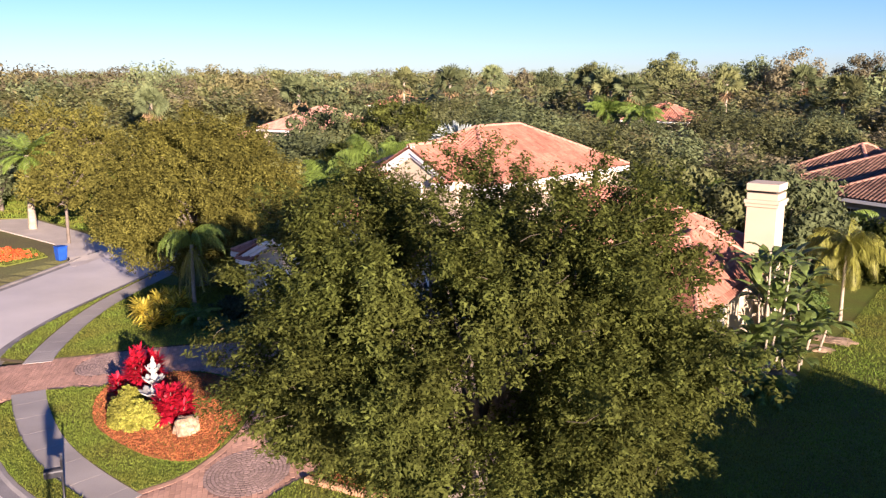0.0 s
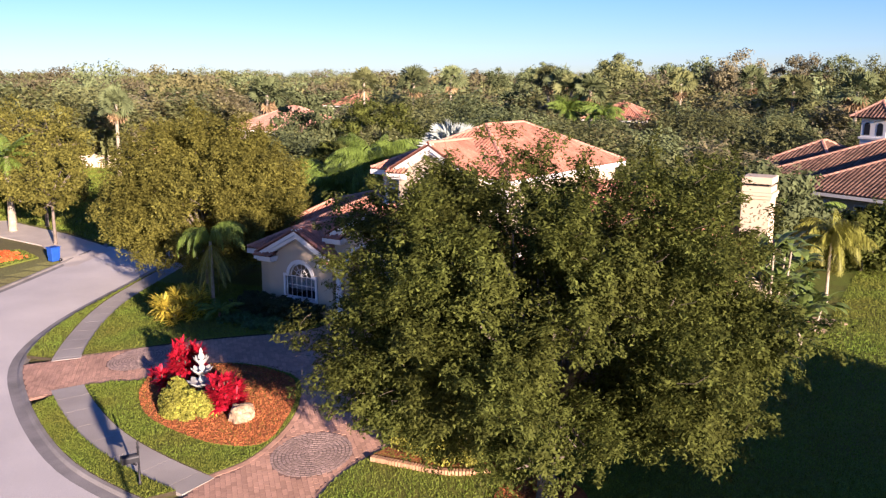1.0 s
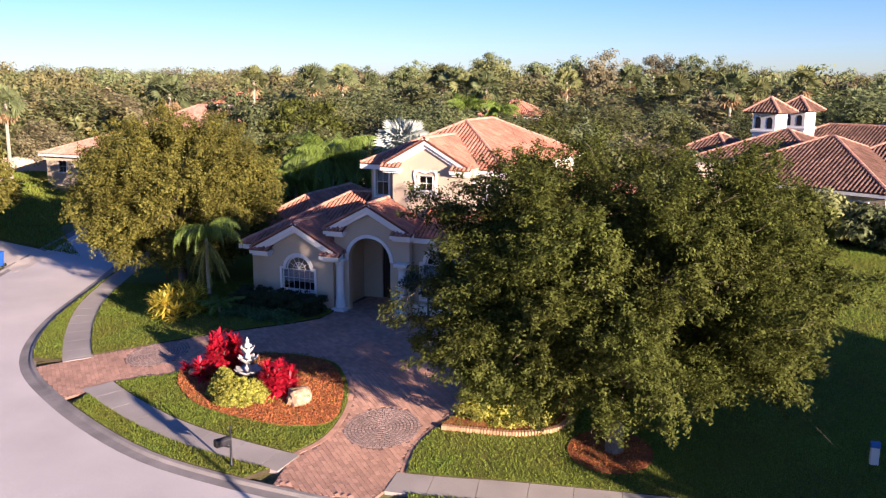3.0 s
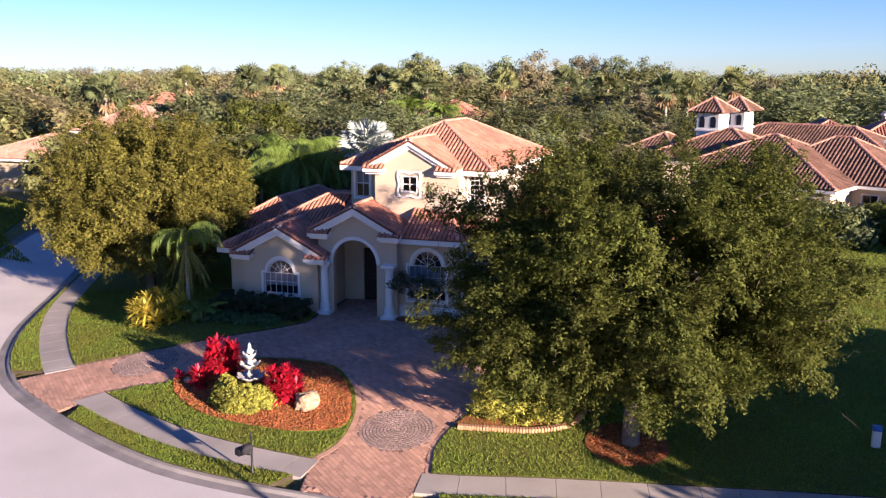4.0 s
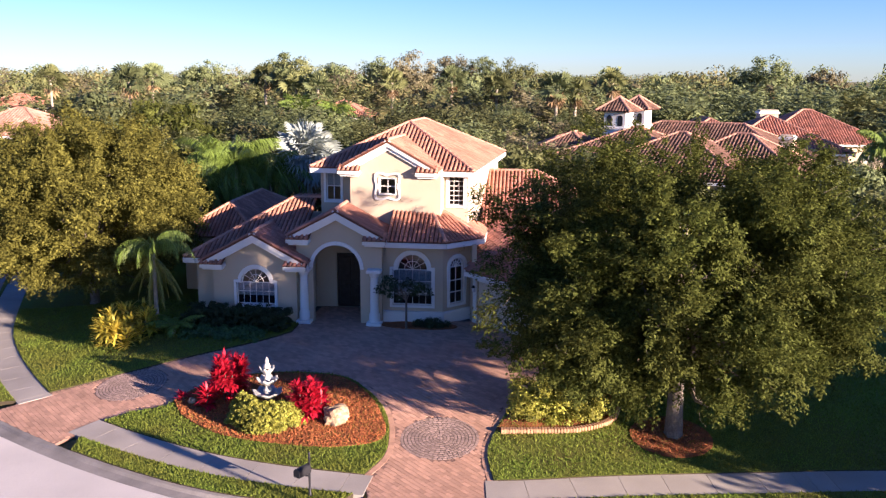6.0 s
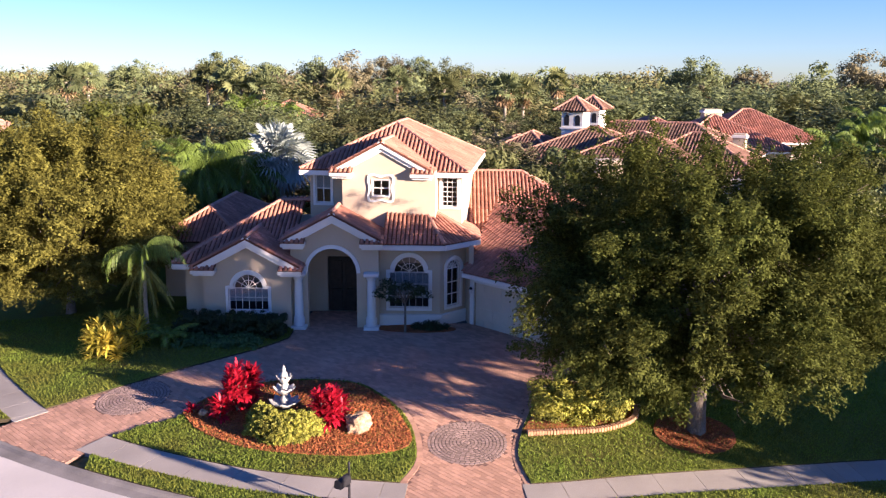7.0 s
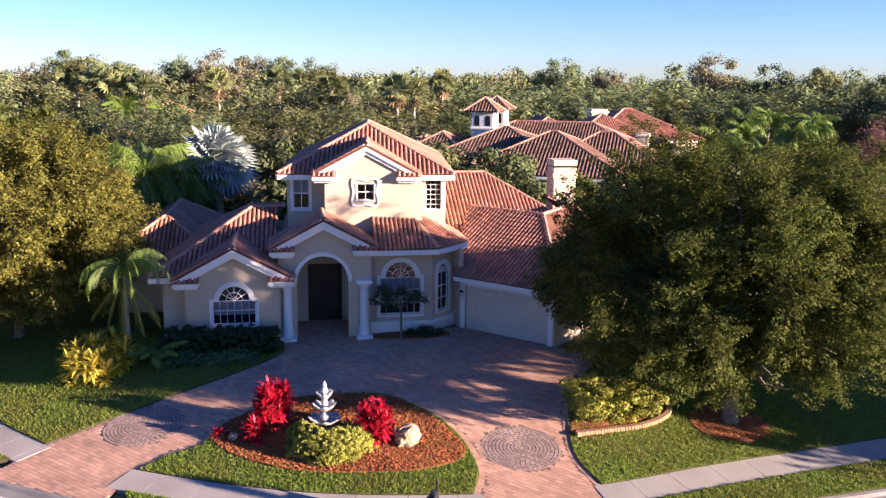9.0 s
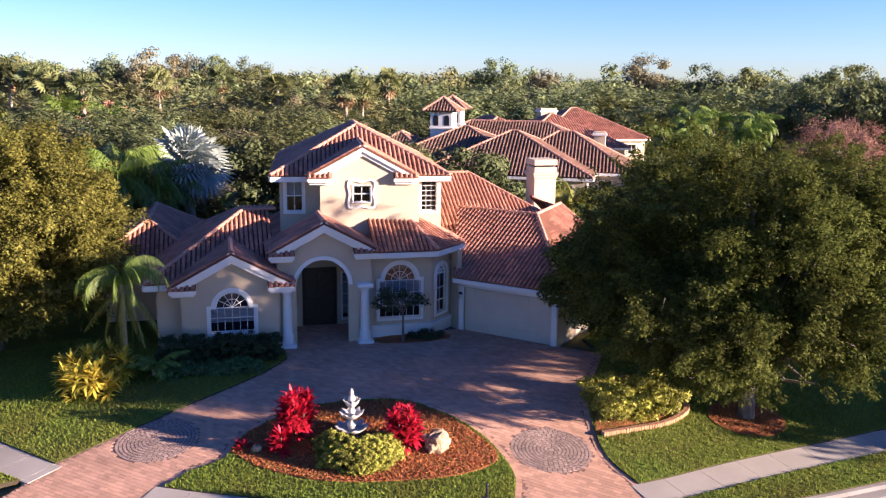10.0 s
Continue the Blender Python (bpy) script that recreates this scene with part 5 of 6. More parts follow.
def fountain(at):
    t = thing("fountain", at, "tiered pale stone garden fountain with scalloped bowls", "fountain")
    lathe("base", DARK_STONE, t, [(0.42, -0.2), (0.42, 0.06), (0.3, 0.12), (0.2, 0.2), (0.17, 0.42)], seg=18, label="dark stone pedestal")
    for r, z, nm in ((0.56, 0.62, "bowl"), (0.40, 1.12, "bowl"), (0.28, 1.55, "bowl")):
        seg = 32
        verts, faces = [], []
        prof = [(0.12, -0.2), (0.5 * r, -0.16), (0.9 * r, -0.02), (r, 0.05), (0.92 * r, 0.05), (0.6 * r, -0.06), (0.05, -0.1)]
        for rad, dz in prof:
            for i in range(seg):
                a = 2 * math.pi * i / seg
                w = 1 + (0.10 * math.cos(8 * a) if rad > 0.45 * r else 0)
                verts.append((rad * w * math.cos(a), rad * w * math.sin(a), z + dz + (0.05 * math.cos(8 * a) if rad > 0.8 * r else 0)))
        for k in range(len(prof) - 1):
            faces += [(k * seg + i, k * seg + (i + 1) % seg, (k + 1) * seg + (i + 1) % seg, (k + 1) * seg + i) for i in range(seg)]
        mesh_object(nm, verts, faces, STONE if z > 0.7 else mat("darker_fountain_stone", (0.34, 0.33, 0.31), 0.6, 3.0, 0.3, 0.2, 0.2, 20), t, smooth=True)
    lathe("stem", STONE, t, [(0.16, 0.42), (0.12, 0.6), (0.17, 0.72), (0.09, 0.85), (0.14, 1.0), (0.1, 1.12), (0.13, 1.2), (0.07, 1.32), (0.1, 1.45), (0.06, 1.55)], seg=14)
    lathe("finial", STONE, t, [(0.07, 1.5), (0.14, 1.62), (0.12, 1.72), (0.06, 1.8), (0.08, 1.86), (0.015, 2.02)], seg=12)
    return t


fountain((-0.42, -10.75, 0.68))


def boulder(name, at, size, seed, label, material=None, flat=0.0):
    """A weathered rock: a faceted block, pushed about by noise."""
    bm = bmesh.new()
    bmesh.ops.create_icosphere(bm, subdivisions=3, radius=1.0)
    for v in bm.verts:
        n = v.co.normalized()
        k = max(abs(n.x), abs(n.y), abs(n.z)) ** -0.3
        k *= 1 + 0.4 * noise.noise(n * 1.7 + Vector((seed, 0, 0))) + 0.16 * noise.noise(n * 5 + Vector((0, seed, 0)))
        v.co = Vector((n.x * size[0] * k, n.y * size[1] * k, n.z * size[2] * k))
    ob = part(name, bm, material or ROCK)
    ob.location = at
    return tagged(ob, label, "rock")


boulder("boulder", (2.38, -11.55, 0.78), (0.50, 0.36, 0.40), 3, "large tan boulder in the mulch bed").rotation_euler = (0.1, 0.2, 0.4)
boulder("boulder", (-3.6, -10.25, 0.62), (0.16, 0.12, 0.12), 5, "small pale stone in the mulch bed")

rg = np.random.default_rng(21)
ls = thing("lime_shrub_border", (0, 0, 0), "mounded lime and yellow variegated shrubs round the fountain", "shrub")
cc, ss = [], []
for k in range(900):
    a, b, v = rg.uniform(0, 1), rg.uniform(-1, 1), rg.random() ** 0.5
    x, y = -1.7 + 3.0 * a, -11.1 - 0.85 * math.sin(math.pi * a) + 0.72 * b
    rise = (1.05 - 0.45 * a) * math.sqrt(max(0.0, 1 - b * b)) * min(1.0, 4 * a + 0.35, 4 * (1 - a) + 0.35)
    cc.append((x, y, gz(x, y) + 0.12 + rise * v))
co, q = leaf_cloud(cc, 0.12, 42000, 0.085, rg)
array_mesh("foliage", co, q, LIME_LEAF, ls)
tagged(tubes_part("stem", [([(c[0], c[1], 0.3), tuple(c)], [0.02, 0.008]) for c in cc[:40]], BARK, ls, seg=5), kind="stuff")

# bark chips on the beds
co, quads = [], []
rc = np.random.default_rng(8)
px = np.array(mulch)
n = 26000
xs, ys = rc.uniform(px[:, 0].min(), px[:, 0].max(), n), rc.uniform(px[:, 1].min(), px[:, 1].max(), n)
k = inside(mulch, xs, ys)
xs, ys = xs[k], ys[k]
a = rc.uniform(0, 2 * math.pi, 1200)
r = np.sqrt(rc.random(1200)) * 1.35
xs, ys = np.concatenate([xs, 14.5 + r * np.cos(a)]), np.concatenate([ys, -11.4 + 0.93 * r * np.sin(a)])
zs = ground_z(xs, ys) + 0.105
cen = np.stack([xs, ys, zs], 1)
co, q = leaf_cloud(cen, 0.01, len(cen), 0.085, rc, aspect=2.6)
tagged(array_mesh("bark_chips", co, q, CHIP), "loose red-brown bark chips over the planting beds", "mulch", kind="stuff")

# palm, yellow croton, hedge and low cover by the house front
def feather_palm(name, at, height, fronds, length, leaflet, pairs, material, label, seed, r0=0.11, lift=(5, 75), droop=105, hang=0.6, category="palm tree", group="", width=0.05, lean=(0, 0)):
    rng = np.random.default_rng(seed)
    t = thing(name, at, label, category, group)
    top = (lean[0], lean[1], height)
    tubes_part("trunk", [([(0, 0, -0.1), (lean[0] * 0.2, lean[1] * 0.2, height * 0.35), (lean[0] * 0.6, lean[1] * 0.6, height * 0.75), top], [r0 * 1.4, r0, r0 * 0.95, r0 * 0.8])], PALM_BARK, t, seg=9)
    co, q = feather_crown(rng, fronds, length, top, leaflet, pairs, lift, droop, width, hang)
    array_mesh("crown", co, q, material, t)
    return t


palm = feather_palm("palm_tree", (-8.5, -2.25, 0.8), 3.9, 13, 2.7, 0.6, 48, PALM_LEAF, "small green palm with arching and hanging feathery fronds by the house", 31, 0.10, (58, 92), 165, 2.4, width=0.016)
co, q = feather_crown(np.random.default_rng(34), 12, 2.6, (0, 0, 3.8), 0.4, 36, (-72, -35), 30, 0.018, 1.6)
array_mesh("hanging_fronds", co, q, mat("ageing_palm_leaf", (0.22, 0.21, 0.035), 0.5, 0.6, 0.3, island=0.4, trans=0.25), palm, "yellowing fronds that hang round the trunk")
feather_palm("palm_tree", (-7.4, -2.9, 0.85), 0.4, 12, 1.5, 0.35, 26, PALM_LEAF, "low green palm shrub beside the croton", 33, 0.08, (20, 80), 80, 0.4, width=0.03)
cordyline((-9.6, -3.3, 0.75), 26, 22, "bushy croton with long yellow leaves below the palm", (0.35, 1.45), 1.35, "croton_bush", YELLOW_LEAF, (0.45, 0.75), "", 0.06)
hedge = thing("clipped_hedge", (0, 0, 0), "dense dark clipped hedge below the arched window", "hedge")
rg = np.random.default_rng(23)
cc = np.stack([rg.uniform(-7.3, -2.2, 700), rg.uniform(-2.3, -0.75, 700), rg.uniform(0.95, 2.0, 700)], 1)
co, q = leaf_cloud(cc, 0.17, 40000, 0.085, rg)
array_mesh("foliage", co, q, HEDGE_LEAF, hedge)
tubes_part("stem", [([(x, -1.25, 0.8), (x + 0.1, -1.2, 1.5)], [0.03, 0.01]) for x in np.arange(-7.1, -2.2, 0.5)], BARK, hedge, seg=5)
low = thing("ground_cover", (0, 0, 0), "low dark green ground-cover plants in front of the hedge", "plants")
cc = np.stack([rg.uniform(-7.0, -3.1, 150), rg.uniform(-3.7, -2.3, 150), rg.uniform(0.95, 1.25, 150)], 1)
co, q = leaf_cloud(cc, 0.24, 9000, 0.13, rg)
array_mesh("foliage", co, q, mat("groundcover_leaf", (0.07, 0.13, 0.04), 0.5, 1.0, 0.3, island=0.4, trans=0.2), low)
broad_tree(41, (3.45, -0.75, 0.93), 1.15, 0.55, 2.6, 1.5, 1.6, 0.06, 24, 1500, 0.12, 0.28, HEDGE_LEAF, "small dark ornamental tree in front of the bay window", name="ornamental_tree", twigs=14, shell=0.3)
fbed = [(2.3 + 1.7 + 1.9 * math.cos(a), -0.15 + 0.62 * math.sin(a)) for a in np.linspace(0, 2 * math.pi, 24)[:-1]]
tagged(drape("planting_bed", fbed, 0.05, MULCH, 0.5, 0.1), "dark planted bed below the bay window", "planting bed", kind="structure")
shrub("low_shrub", (4.6, -0.25, 0.95), 0.9, 0.35, 0.4, 30, 1800, 0.1, HEDGE_LEAF, "low dark shrub below the bay window", 43)

# bed by the drive with its brick edging
bed = bed_line + [(12.7, -8.2), (11.6, -7.2), (10.4, -7.4), (9.2, -9.2)]
tagged(drape("planting_bed", bed, 0.07, MULCH, 0.5, 0.1), "planting bed edged in tan brick beside the drive", "planting bed", kind="structure")
edging = thing("brick_edging", (0, 0, 0), "low curved edging of tan bricks along the planting bed", "edging")
bl = smooth_line([(8.45, -11.75), (9.6, -11.62), (11.2, -11.36), (12.4, -10.65), (12.8, -9.6)], 0.105)
edge_mesh = None
for (x0, y0), (x1, y1) in zip(bl, bl[1:]):
    if edge_mesh is None:
        bm = bmesh.new()
        add_box(bm, -0.045, 0.045, -0.11, 0.11, -0.1, 0.13, 0.012)
        edge_mesh = bpy.data.meshes.new("brick")
        bm.to_mesh(edge_mesh)
        bm.free()
        edge_mesh.materials.append(BORDER)
    o = new("brick", edge_mesh)
    o.parent = edging
    o.matrix_basis = pose((x0 + x1) / 2, (y0 + y1) / 2, gz(x0, y0) + 0.06, random.uniform(-2, 2), random.uniform(-2, 2), math.degrees(math.atan2(y1 - y0, x1 - x0)) + random.uniform(-2, 2))
rg = np.random.default_rng(24)
bs = thing("yellow_green_shrub_bed", (0, 0, 0), "leafy yellow-green shrubs spilling over the brick edging", "shrub")
cc = np.stack([rg.uniform(8.8, 12.2, 260), rg.uniform(-11.1, -8.6, 260), rg.uniform(0.6, 1.65, 260)], 1)
cc = cc[cc[:, 1] < -8.3 - 0.0 * cc[:, 0]]
co, q = leaf_cloud(cc, 0.3, 30000, 0.1, rg)
array_mesh("foliage", co, q, LIME_LEAF, bs)

# letter box on its post, with the long shadow
mb = thing("mailbox", (2.65, -16.45, gz(2.65, -16.45)), "dark metal mailbox on a black post with a bracket", "mailbox")
lathe("post", IRON, mb, [(0.06, -0.05), (0.06, 0.12), (0.04, 0.16), (0.035, 1.3), (0.048, 1.32), (0.025, 1.4), (0.042, 1.46), (0.01, 1.54)], seg=10)
bm = bmesh.new()
ang = Matrix.Translation((-0.12, -0.1, 0)) @ Matrix.Rotation(radians(62), 4, "Z")
prof = [(-0.12, 0.84), (0.12, 0.84)] + [(0.12 * math.cos(math.pi * i / 8), 1.0 + 0.12 * math.sin(math.pi * i / 8)) for i in range(9)]
fr = [bm.verts.new(ang @ Vector((-0.38, x, z))) for x, z in prof]
bk = [bm.verts.new(ang @ Vector((0.16, x, z))) for x, z in prof]
bm.faces.new(fr)
bm.faces.new(bk[::-1])
for i in range(len(prof)):
    j = (i + 1) % len(prof)
    bm.faces.new((fr[i], fr[j], bk[j], bk[i]))
part("box", bm, IRON, mb)
box_part("bracket", IRON, mb, -0.45, 0.05, -0.16, -0.10, 0.76, 0.81, 0.01)

# street lamp across the road, whose shadow lies over the verge
lamp = thing("street_lamp", (16.7, -25.4, 0.1), "black street lamp with a lantern head across the road", "street lamp")
lathe("pole", IRON, lamp, [(0.16, -0.1), (0.16, 0.5), (0.10, 0.6), (0.075, 4.6), (0.09, 4.65)], seg=10)
lathe("lantern", IRON, lamp, [(0.10, 4.6), (0.20, 4.75), (0.26, 5.25), (0.30, 5.3), (0.08, 5.55), (0.02, 5.7)], seg=8)

# wheeled bin over the road
wb = thing("wheelie_bin", (-29.9, 3.4, 0.13), "blue wheeled recycling bin at the far kerb", "bin")
bm = bmesh.new()
add_box(bm, -0.31, 0.31, -0.36, 0.36, 0.06, 1.0, 0.04)
for v in bm.verts:
    k = 0.82 + 0.18 * v.co.z
    v.co.x, v.co.y = v.co.x * k, v.co.y * k
part("body", bm, BIN_BLUE, wb)
box_part("lid", BIN_BLUE, wb, -0.34, 0.34, -0.40, 0.38, 1.0, 1.08, 0.03)
for sx in (-0.3, 0.3):
    w = lathe("wheel", IRON, wb, [(0.12, -0.03), (0.12, 0.03)], seg=12)
    w.matrix_basis = pose(sx, 0.32, 0.12, 0, 90, 0)

# small white utility marker on the lawn
um = thing("utility_marker", (22.8, -9.4, gz(22.8, -9.4)), "small pale utility post on the lawn", "post")
box_part("post", BLIND, um, -0.14, 0.14, -0.10, 0.10, -0.05, 0.75, 0.03)
box_part("cap", mat("blue_cap", (0.05, 0.16, 0.40), 0.5, 3, 0.1), um, -0.15, 0.15, -0.11, 0.11, 0.62, 0.8, 0.02)


# broad-leaved clump, palm, hedge and paving at the side of the house
def banana(at, stems, seed, label, h=(1.5, 4.0), leaf=1.7):
    rng = np.random.default_rng(seed)
    t = thing("bird_of_paradise", at, label, "plant", "bird of paradise clumps by the house")
    co, quads, st = [], [], []
    for k in range(stems):
        a = rng.random() * 6.28
        r = 0.9 * rng.random()
        b = Vector((r * math.cos(a), r * math.sin(a), 0))
        top = b + Vector((0.3 * math.cos(a), 0.3 * math.sin(a), rng.uniform(*h)))
        st.append(([tuple(b), tuple(b.lerp(top, 0.5)), tuple(top)], [0.07, 0.06, 0.04]))
        for i in range(7):
            az = rng.random() * 6.28
            pts = frond_points(6, leaf * rng.uniform(0.7, 1.1), rng.uniform(35, 85), rng.uniform(50, 110), az, top)
            sd = Vector((-math.sin(az), math.cos(az), 0))
            for j in range(6):
                w0, w1 = [0.24 * math.sin(math.pi * min(1, max(0, (u / 6 - 0.25) / 0.75))) + 0.015 for u in (j, j + 1)]
                for sg in (-1, 1):
                    o = len(co)
                    co += [pts[j], pts[j] + sd * sg * w0 + Vector((0, 0, 0.25 * w0)), pts[j + 1] + sd * sg * w1 + Vector((0, 0, 0.25 * w1)), pts[j + 1]]
                    quads.append((o, o + 1, o + 2, o + 3))
    tubes_part("stalk", st, PALM_BARK, t, seg=6)
    array_mesh("foliage", co, quads, mat("banana_leaf", (0.12, 0.165, 0.04), 0.4, 1.0, 0.3, island=0.35, trans=0.25), t)
    return t


banana((17.3, 7.8, 0.9), 12, 51, "tall bird-of-paradise clump with broad green leaves beside the wall", (1.8, 4.6))
for k, (x, y, lo, hi) in enumerate(((18.3, 10.2, 0.8, 2.6), (16.9, 4.0, 0.3, 1.4), (18.9, 7.0, 0.3, 1.3), (17.2, 11.6, 1.2, 3.4))):
    banana((x, y, 0.9), 8, 61 + k, "broad-leaved green clump beside the side wall", (lo, hi), 1.5)
banana((17.9, 5.0, 0.9), 9, 52, "bird-of-paradise clump with drooping leaves beside the wall", (0.6, 2.0), 1.5)
feather_palm("palm_tree", (18.8, 16.2, 0.9), 3.9, 46, 2.5, 0.7, 60, mat("yellowing_palm_leaf", (0.22, 0.22, 0.035), 0.5, 0.6, 0.3, island=0.4, trans=0.25), "yellow-green palm with dense feathery fronds by the chimney", 53, 0.085, (-30, 85), 105, 1.4, width=0.018)
feather_palm("palm_tree", (18.4, 3.2, 0.9), 0.4, 12, 1.7, 0.4, 24, PALM_LEAF, "low palm shrub beside the wall", 54, 0.08, (15, 75), 90, 0.5)
sh = thing("clipped_hedge", (17.4, 15.0, 0.9), "clipped green hedge beside the chimney", "hedge")
rg = np.random.default_rng(55)
cc = np.stack([rg.uniform(-0.7, 0.7, 90), rg.uniform(-1.8, 1.8, 90), rg.uniform(0.1, 1.5, 90)], 1)
co, q = leaf_cloud(cc, 0.25, 6000, 0.12, rg)
array_mesh("foliage", co, q, mat("side_hedge_leaf", (0.10, 0.16, 0.03), 0.6, 1.0, 0.3, island=0.4, trans=0.2), sh)
tubes_part("stem", [([(0, y, -0.1), (0.1, y, 1.0)], [0.04, 0.02]) for y in (-1.4, -0.5, 0.5, 1.4)], BARK, sh, seg=5)
for i, (x, y, r) in enumerate(((19.3, 12.4, 0.9), (18.9, 10.6, 0.7), (18.4, 6.2, 0.6))):
    boulder("stepping_stone", (x, y, gz(x, y) + 0.06), (r, r * 0.7, 0.08), 10 + i, "flat pale stepping stone beside the planting")
shrub("flowering_shrub", (17.1, -5.8, 0.85), 0.35, 0.35, 0.55, 12, 260, 0.14, mat("orange_leaf", (0.6, 0.2, 0.02), 0.6, 1, 0.3, island=0.4, trans=0.2), "small orange-flowered plant under the oak", 57)
shrub("flowering_shrub", (16.2, -4.2, 0.85), 0.55, 0.5, 0.7, 14, 320, 0.16, RED_LEAF, "small red-leaved plant under the oak", 58)
shrub("yellow_shrub", (17.6, 2.4, 0.9), 0.7, 0.6, 0.9, 18, 420, 0.3, mat("orange_croton_leaf", (0.40, 0.24, 0.05), 0.6, 1.0, 0.3, island=0.4, trans=0.2), "orange-yellow croton in the side bed", 59, aspect=4.0)


# ---- neighbouring houses ----
def neighbour(name, rects, label, tile=0.34, roofs=None):
    """A house of several hipped wings: (x0, x1, y0, y1, eave, slope) each, with windows in the front walls."""
    h = thing(name, (0, 0, 0), label, "house")
    for x0, x1, y0, y1, z, sl in rects:
        f, l = hip_faces(x0, x1, y0, y1, z, sl)
        tile_roof(h, f, l, "red-brown barrel-tile hipped roof", width=tile, length=0.5, material=roofs)
        eaves(h, [(x0, y0), (x1, y0), (x1, y1), (x0, y1)], z, 0.3, True)
        i = 0.55
        wloop = []
        n = max(1, int((x1 - x0) / 4))
        for k in range(n):
            c = (x1 - x0 - 2 * i) * (k + 0.5) / n
            wloop.append(rect_loop(c - 0.6, c + 0.6, z - 2.2, z - 0.8))
        wall_panel("wall", STUCCO, h, (x0 + i, y0 + i), (x1 - i, y0 + i), rect_loop(0, x1 - x0 - 2 * i, 0, z - 0.05), wloop)
        for lp in wloop:
            window(h, (x0 + i, y0 + i), (x1 - i, y0 + i), lp, [(lp[0][0] + lp[1][0]) / 2], [(lp[0][1] + lp[2][1]) / 2], surround=0.12)
        wall_panel("wall", STUCCO, h, (x0 + i, y1 - i - 0.225), (x0 + i, y0 + i + 0.225), rect_loop(0, y1 - y0 - 2 * i - 0.45, 0, z - 0.05))
        wall_panel("wall", STUCCO, h, (x1 - i, y0 + i + 0.225), (x1 - i, y1 - i - 0.225), rect_loop(0, y1 - y0 - 2 * i - 0.45, 0, z - 0.05))
        wall_panel("wall", STUCCO, h, (x1 - i, y1 - i), (x0 + i, y1 - i), rect_loop(0, x1 - x0 - 2 * i, 0, z - 0.05))
    return h


BROWN_TILE = mat("brown_clay_tile", (0.165, 0.090, 0.062), 0.75, 0.5, 0.25, 0.15, 0.1, 20, island=0.3)
nb = neighbour("house", [(-9.0, 8.4, -8.4, 8.4, 4.6, 0.44), (-3.0, 13.0, -10.4, 5.0, 4.62, 0.455), (3.0, 16.6, -5.4, 6.8, 4.64, 0.55), (-12.5, -1.5, -5.6, 6.0, 4.58, 0.55), (-15.0, -6.0, 0.0, 10.0, 4.56, 0.5), (-9.0, 14.0, 6.0, 20.0, 5.0, 0.47)], "sprawling single-storey house with brown-red tiled hips and twin cupolas", roofs=BROWN_TILE)
nb.matrix_basis = pose(20.0, 46.3, 0, 0, 0, -26)


def cupola(h, x, y, z0, w, ht):
    """A small solid roof tower with dark sheets for its arched openings."""
    c = box_part("cupola", TRIM, h, x - w / 2, x + w / 2, y - w / 2, y + w / 2, z0 - 1.0, z0 + ht, 0.03, label="pale square roof tower with dark sheets for its arched openings")
    box_part("cornice", TRIM, c, x - w / 2 - 0.12, x + w / 2 + 0.12, y - w / 2 - 0.12, y + w / 2 + 0.12, z0 + ht * 0.28, z0 + ht * 0.36, 0.02)
    # flat black faces stand in for the shade within the arches
    for dx in (-0.25, 0.25):
        lp = arch_loop(-0.3, 0.3, z0 + ht * 0.42, z0 + ht * 0.72, 8)
        for d, nrm in ((0, (0, -1)), (1, (-1, 0))):
            vs = []
            for px_, pz_ in lp:
                vs.append((x + dx * w + px_ * 0.9, y - w / 2 - 0.015, pz_) if d == 0 else (x - w / 2 - 0.015, y + dx * w + px_ * 0.9, pz_))
            mesh_object("opening", vs, [tuple(range(len(vs)))], IRON, c, "dark sheet for the shade inside an arch")
    f, l = hip_faces(x - w / 2 - 0.65, x + w / 2 + 0.65, y - w / 2 - 0.65, y + w / 2 + 0.651, z0 + ht, 0.75)
    tile_roof(h, f, l, "small tiled cap of the roof tower", width=0.34, length=0.5, material=BROWN_TILE)


for cx, cy in ((18.2, 49.5), (20.9, 56.0)):
    q = nb.matrix_basis.inverted() @ Vector((cx, cy, 0))
    cupola(nb, q.x, q.y, 7.2, 2.3, 2.6)
q = nb.matrix_basis.inverted() @ Vector((33.6, 44.4, 0))
bc = box_part("chimney", STUCCO, nb, q.x - 0.6, q.x + 0.6, q.y - 0.6, q.y + 0.6, 4.0, 7.9, 0.03, label="pale square chimney with a white cap")
box_part("chimney_cap", TRIM, bc, q.x - 0.72, q.x + 0.72, q.y - 0.72, q.y + 0.72, 7.5, 7.75, 0.02)
nc = neighbour("house", [(31.0, 47.0, 64.0, 80.0, 4.6, 0.5), (27.0, 38.0, 70.0, 86.0, 5.2, 0.5), (38.0, 55.0, 74.0, 90.0, 5.0, 0.5)], "red-tiled house beyond the neighbour's roofs")
cb = box_part("chimney", STUCCO, nc, 38.6, 40.9, 74.8, 76.6, 4.0, 9.2, 0.03, label="pale square chimney above the tiles")
box_part("chimney_cap", TRIM, cb, 38.45, 41.05, 74.65, 76.75, 8.7, 8.95, 0.02)
neighbour("house", [(60.0, 78.0, 172.0, 188.0, 6.6, 0.5)], "distant house with a bright red tiled roof")
neighbour("house", [(-62.0, -46.5, 38.5, 51.0, 3.8, 0.36), (-50.0, -38.5, 41.0, 51.5, 6.9, 0.48)], "pale house with faded pink tiled roofs among the trees", roofs=mat("faded_pink_tile", (0.36, 0.20, 0.145), 0.8, 0.5, 0.25, 0.15, 0.1, 20, island=0.2))
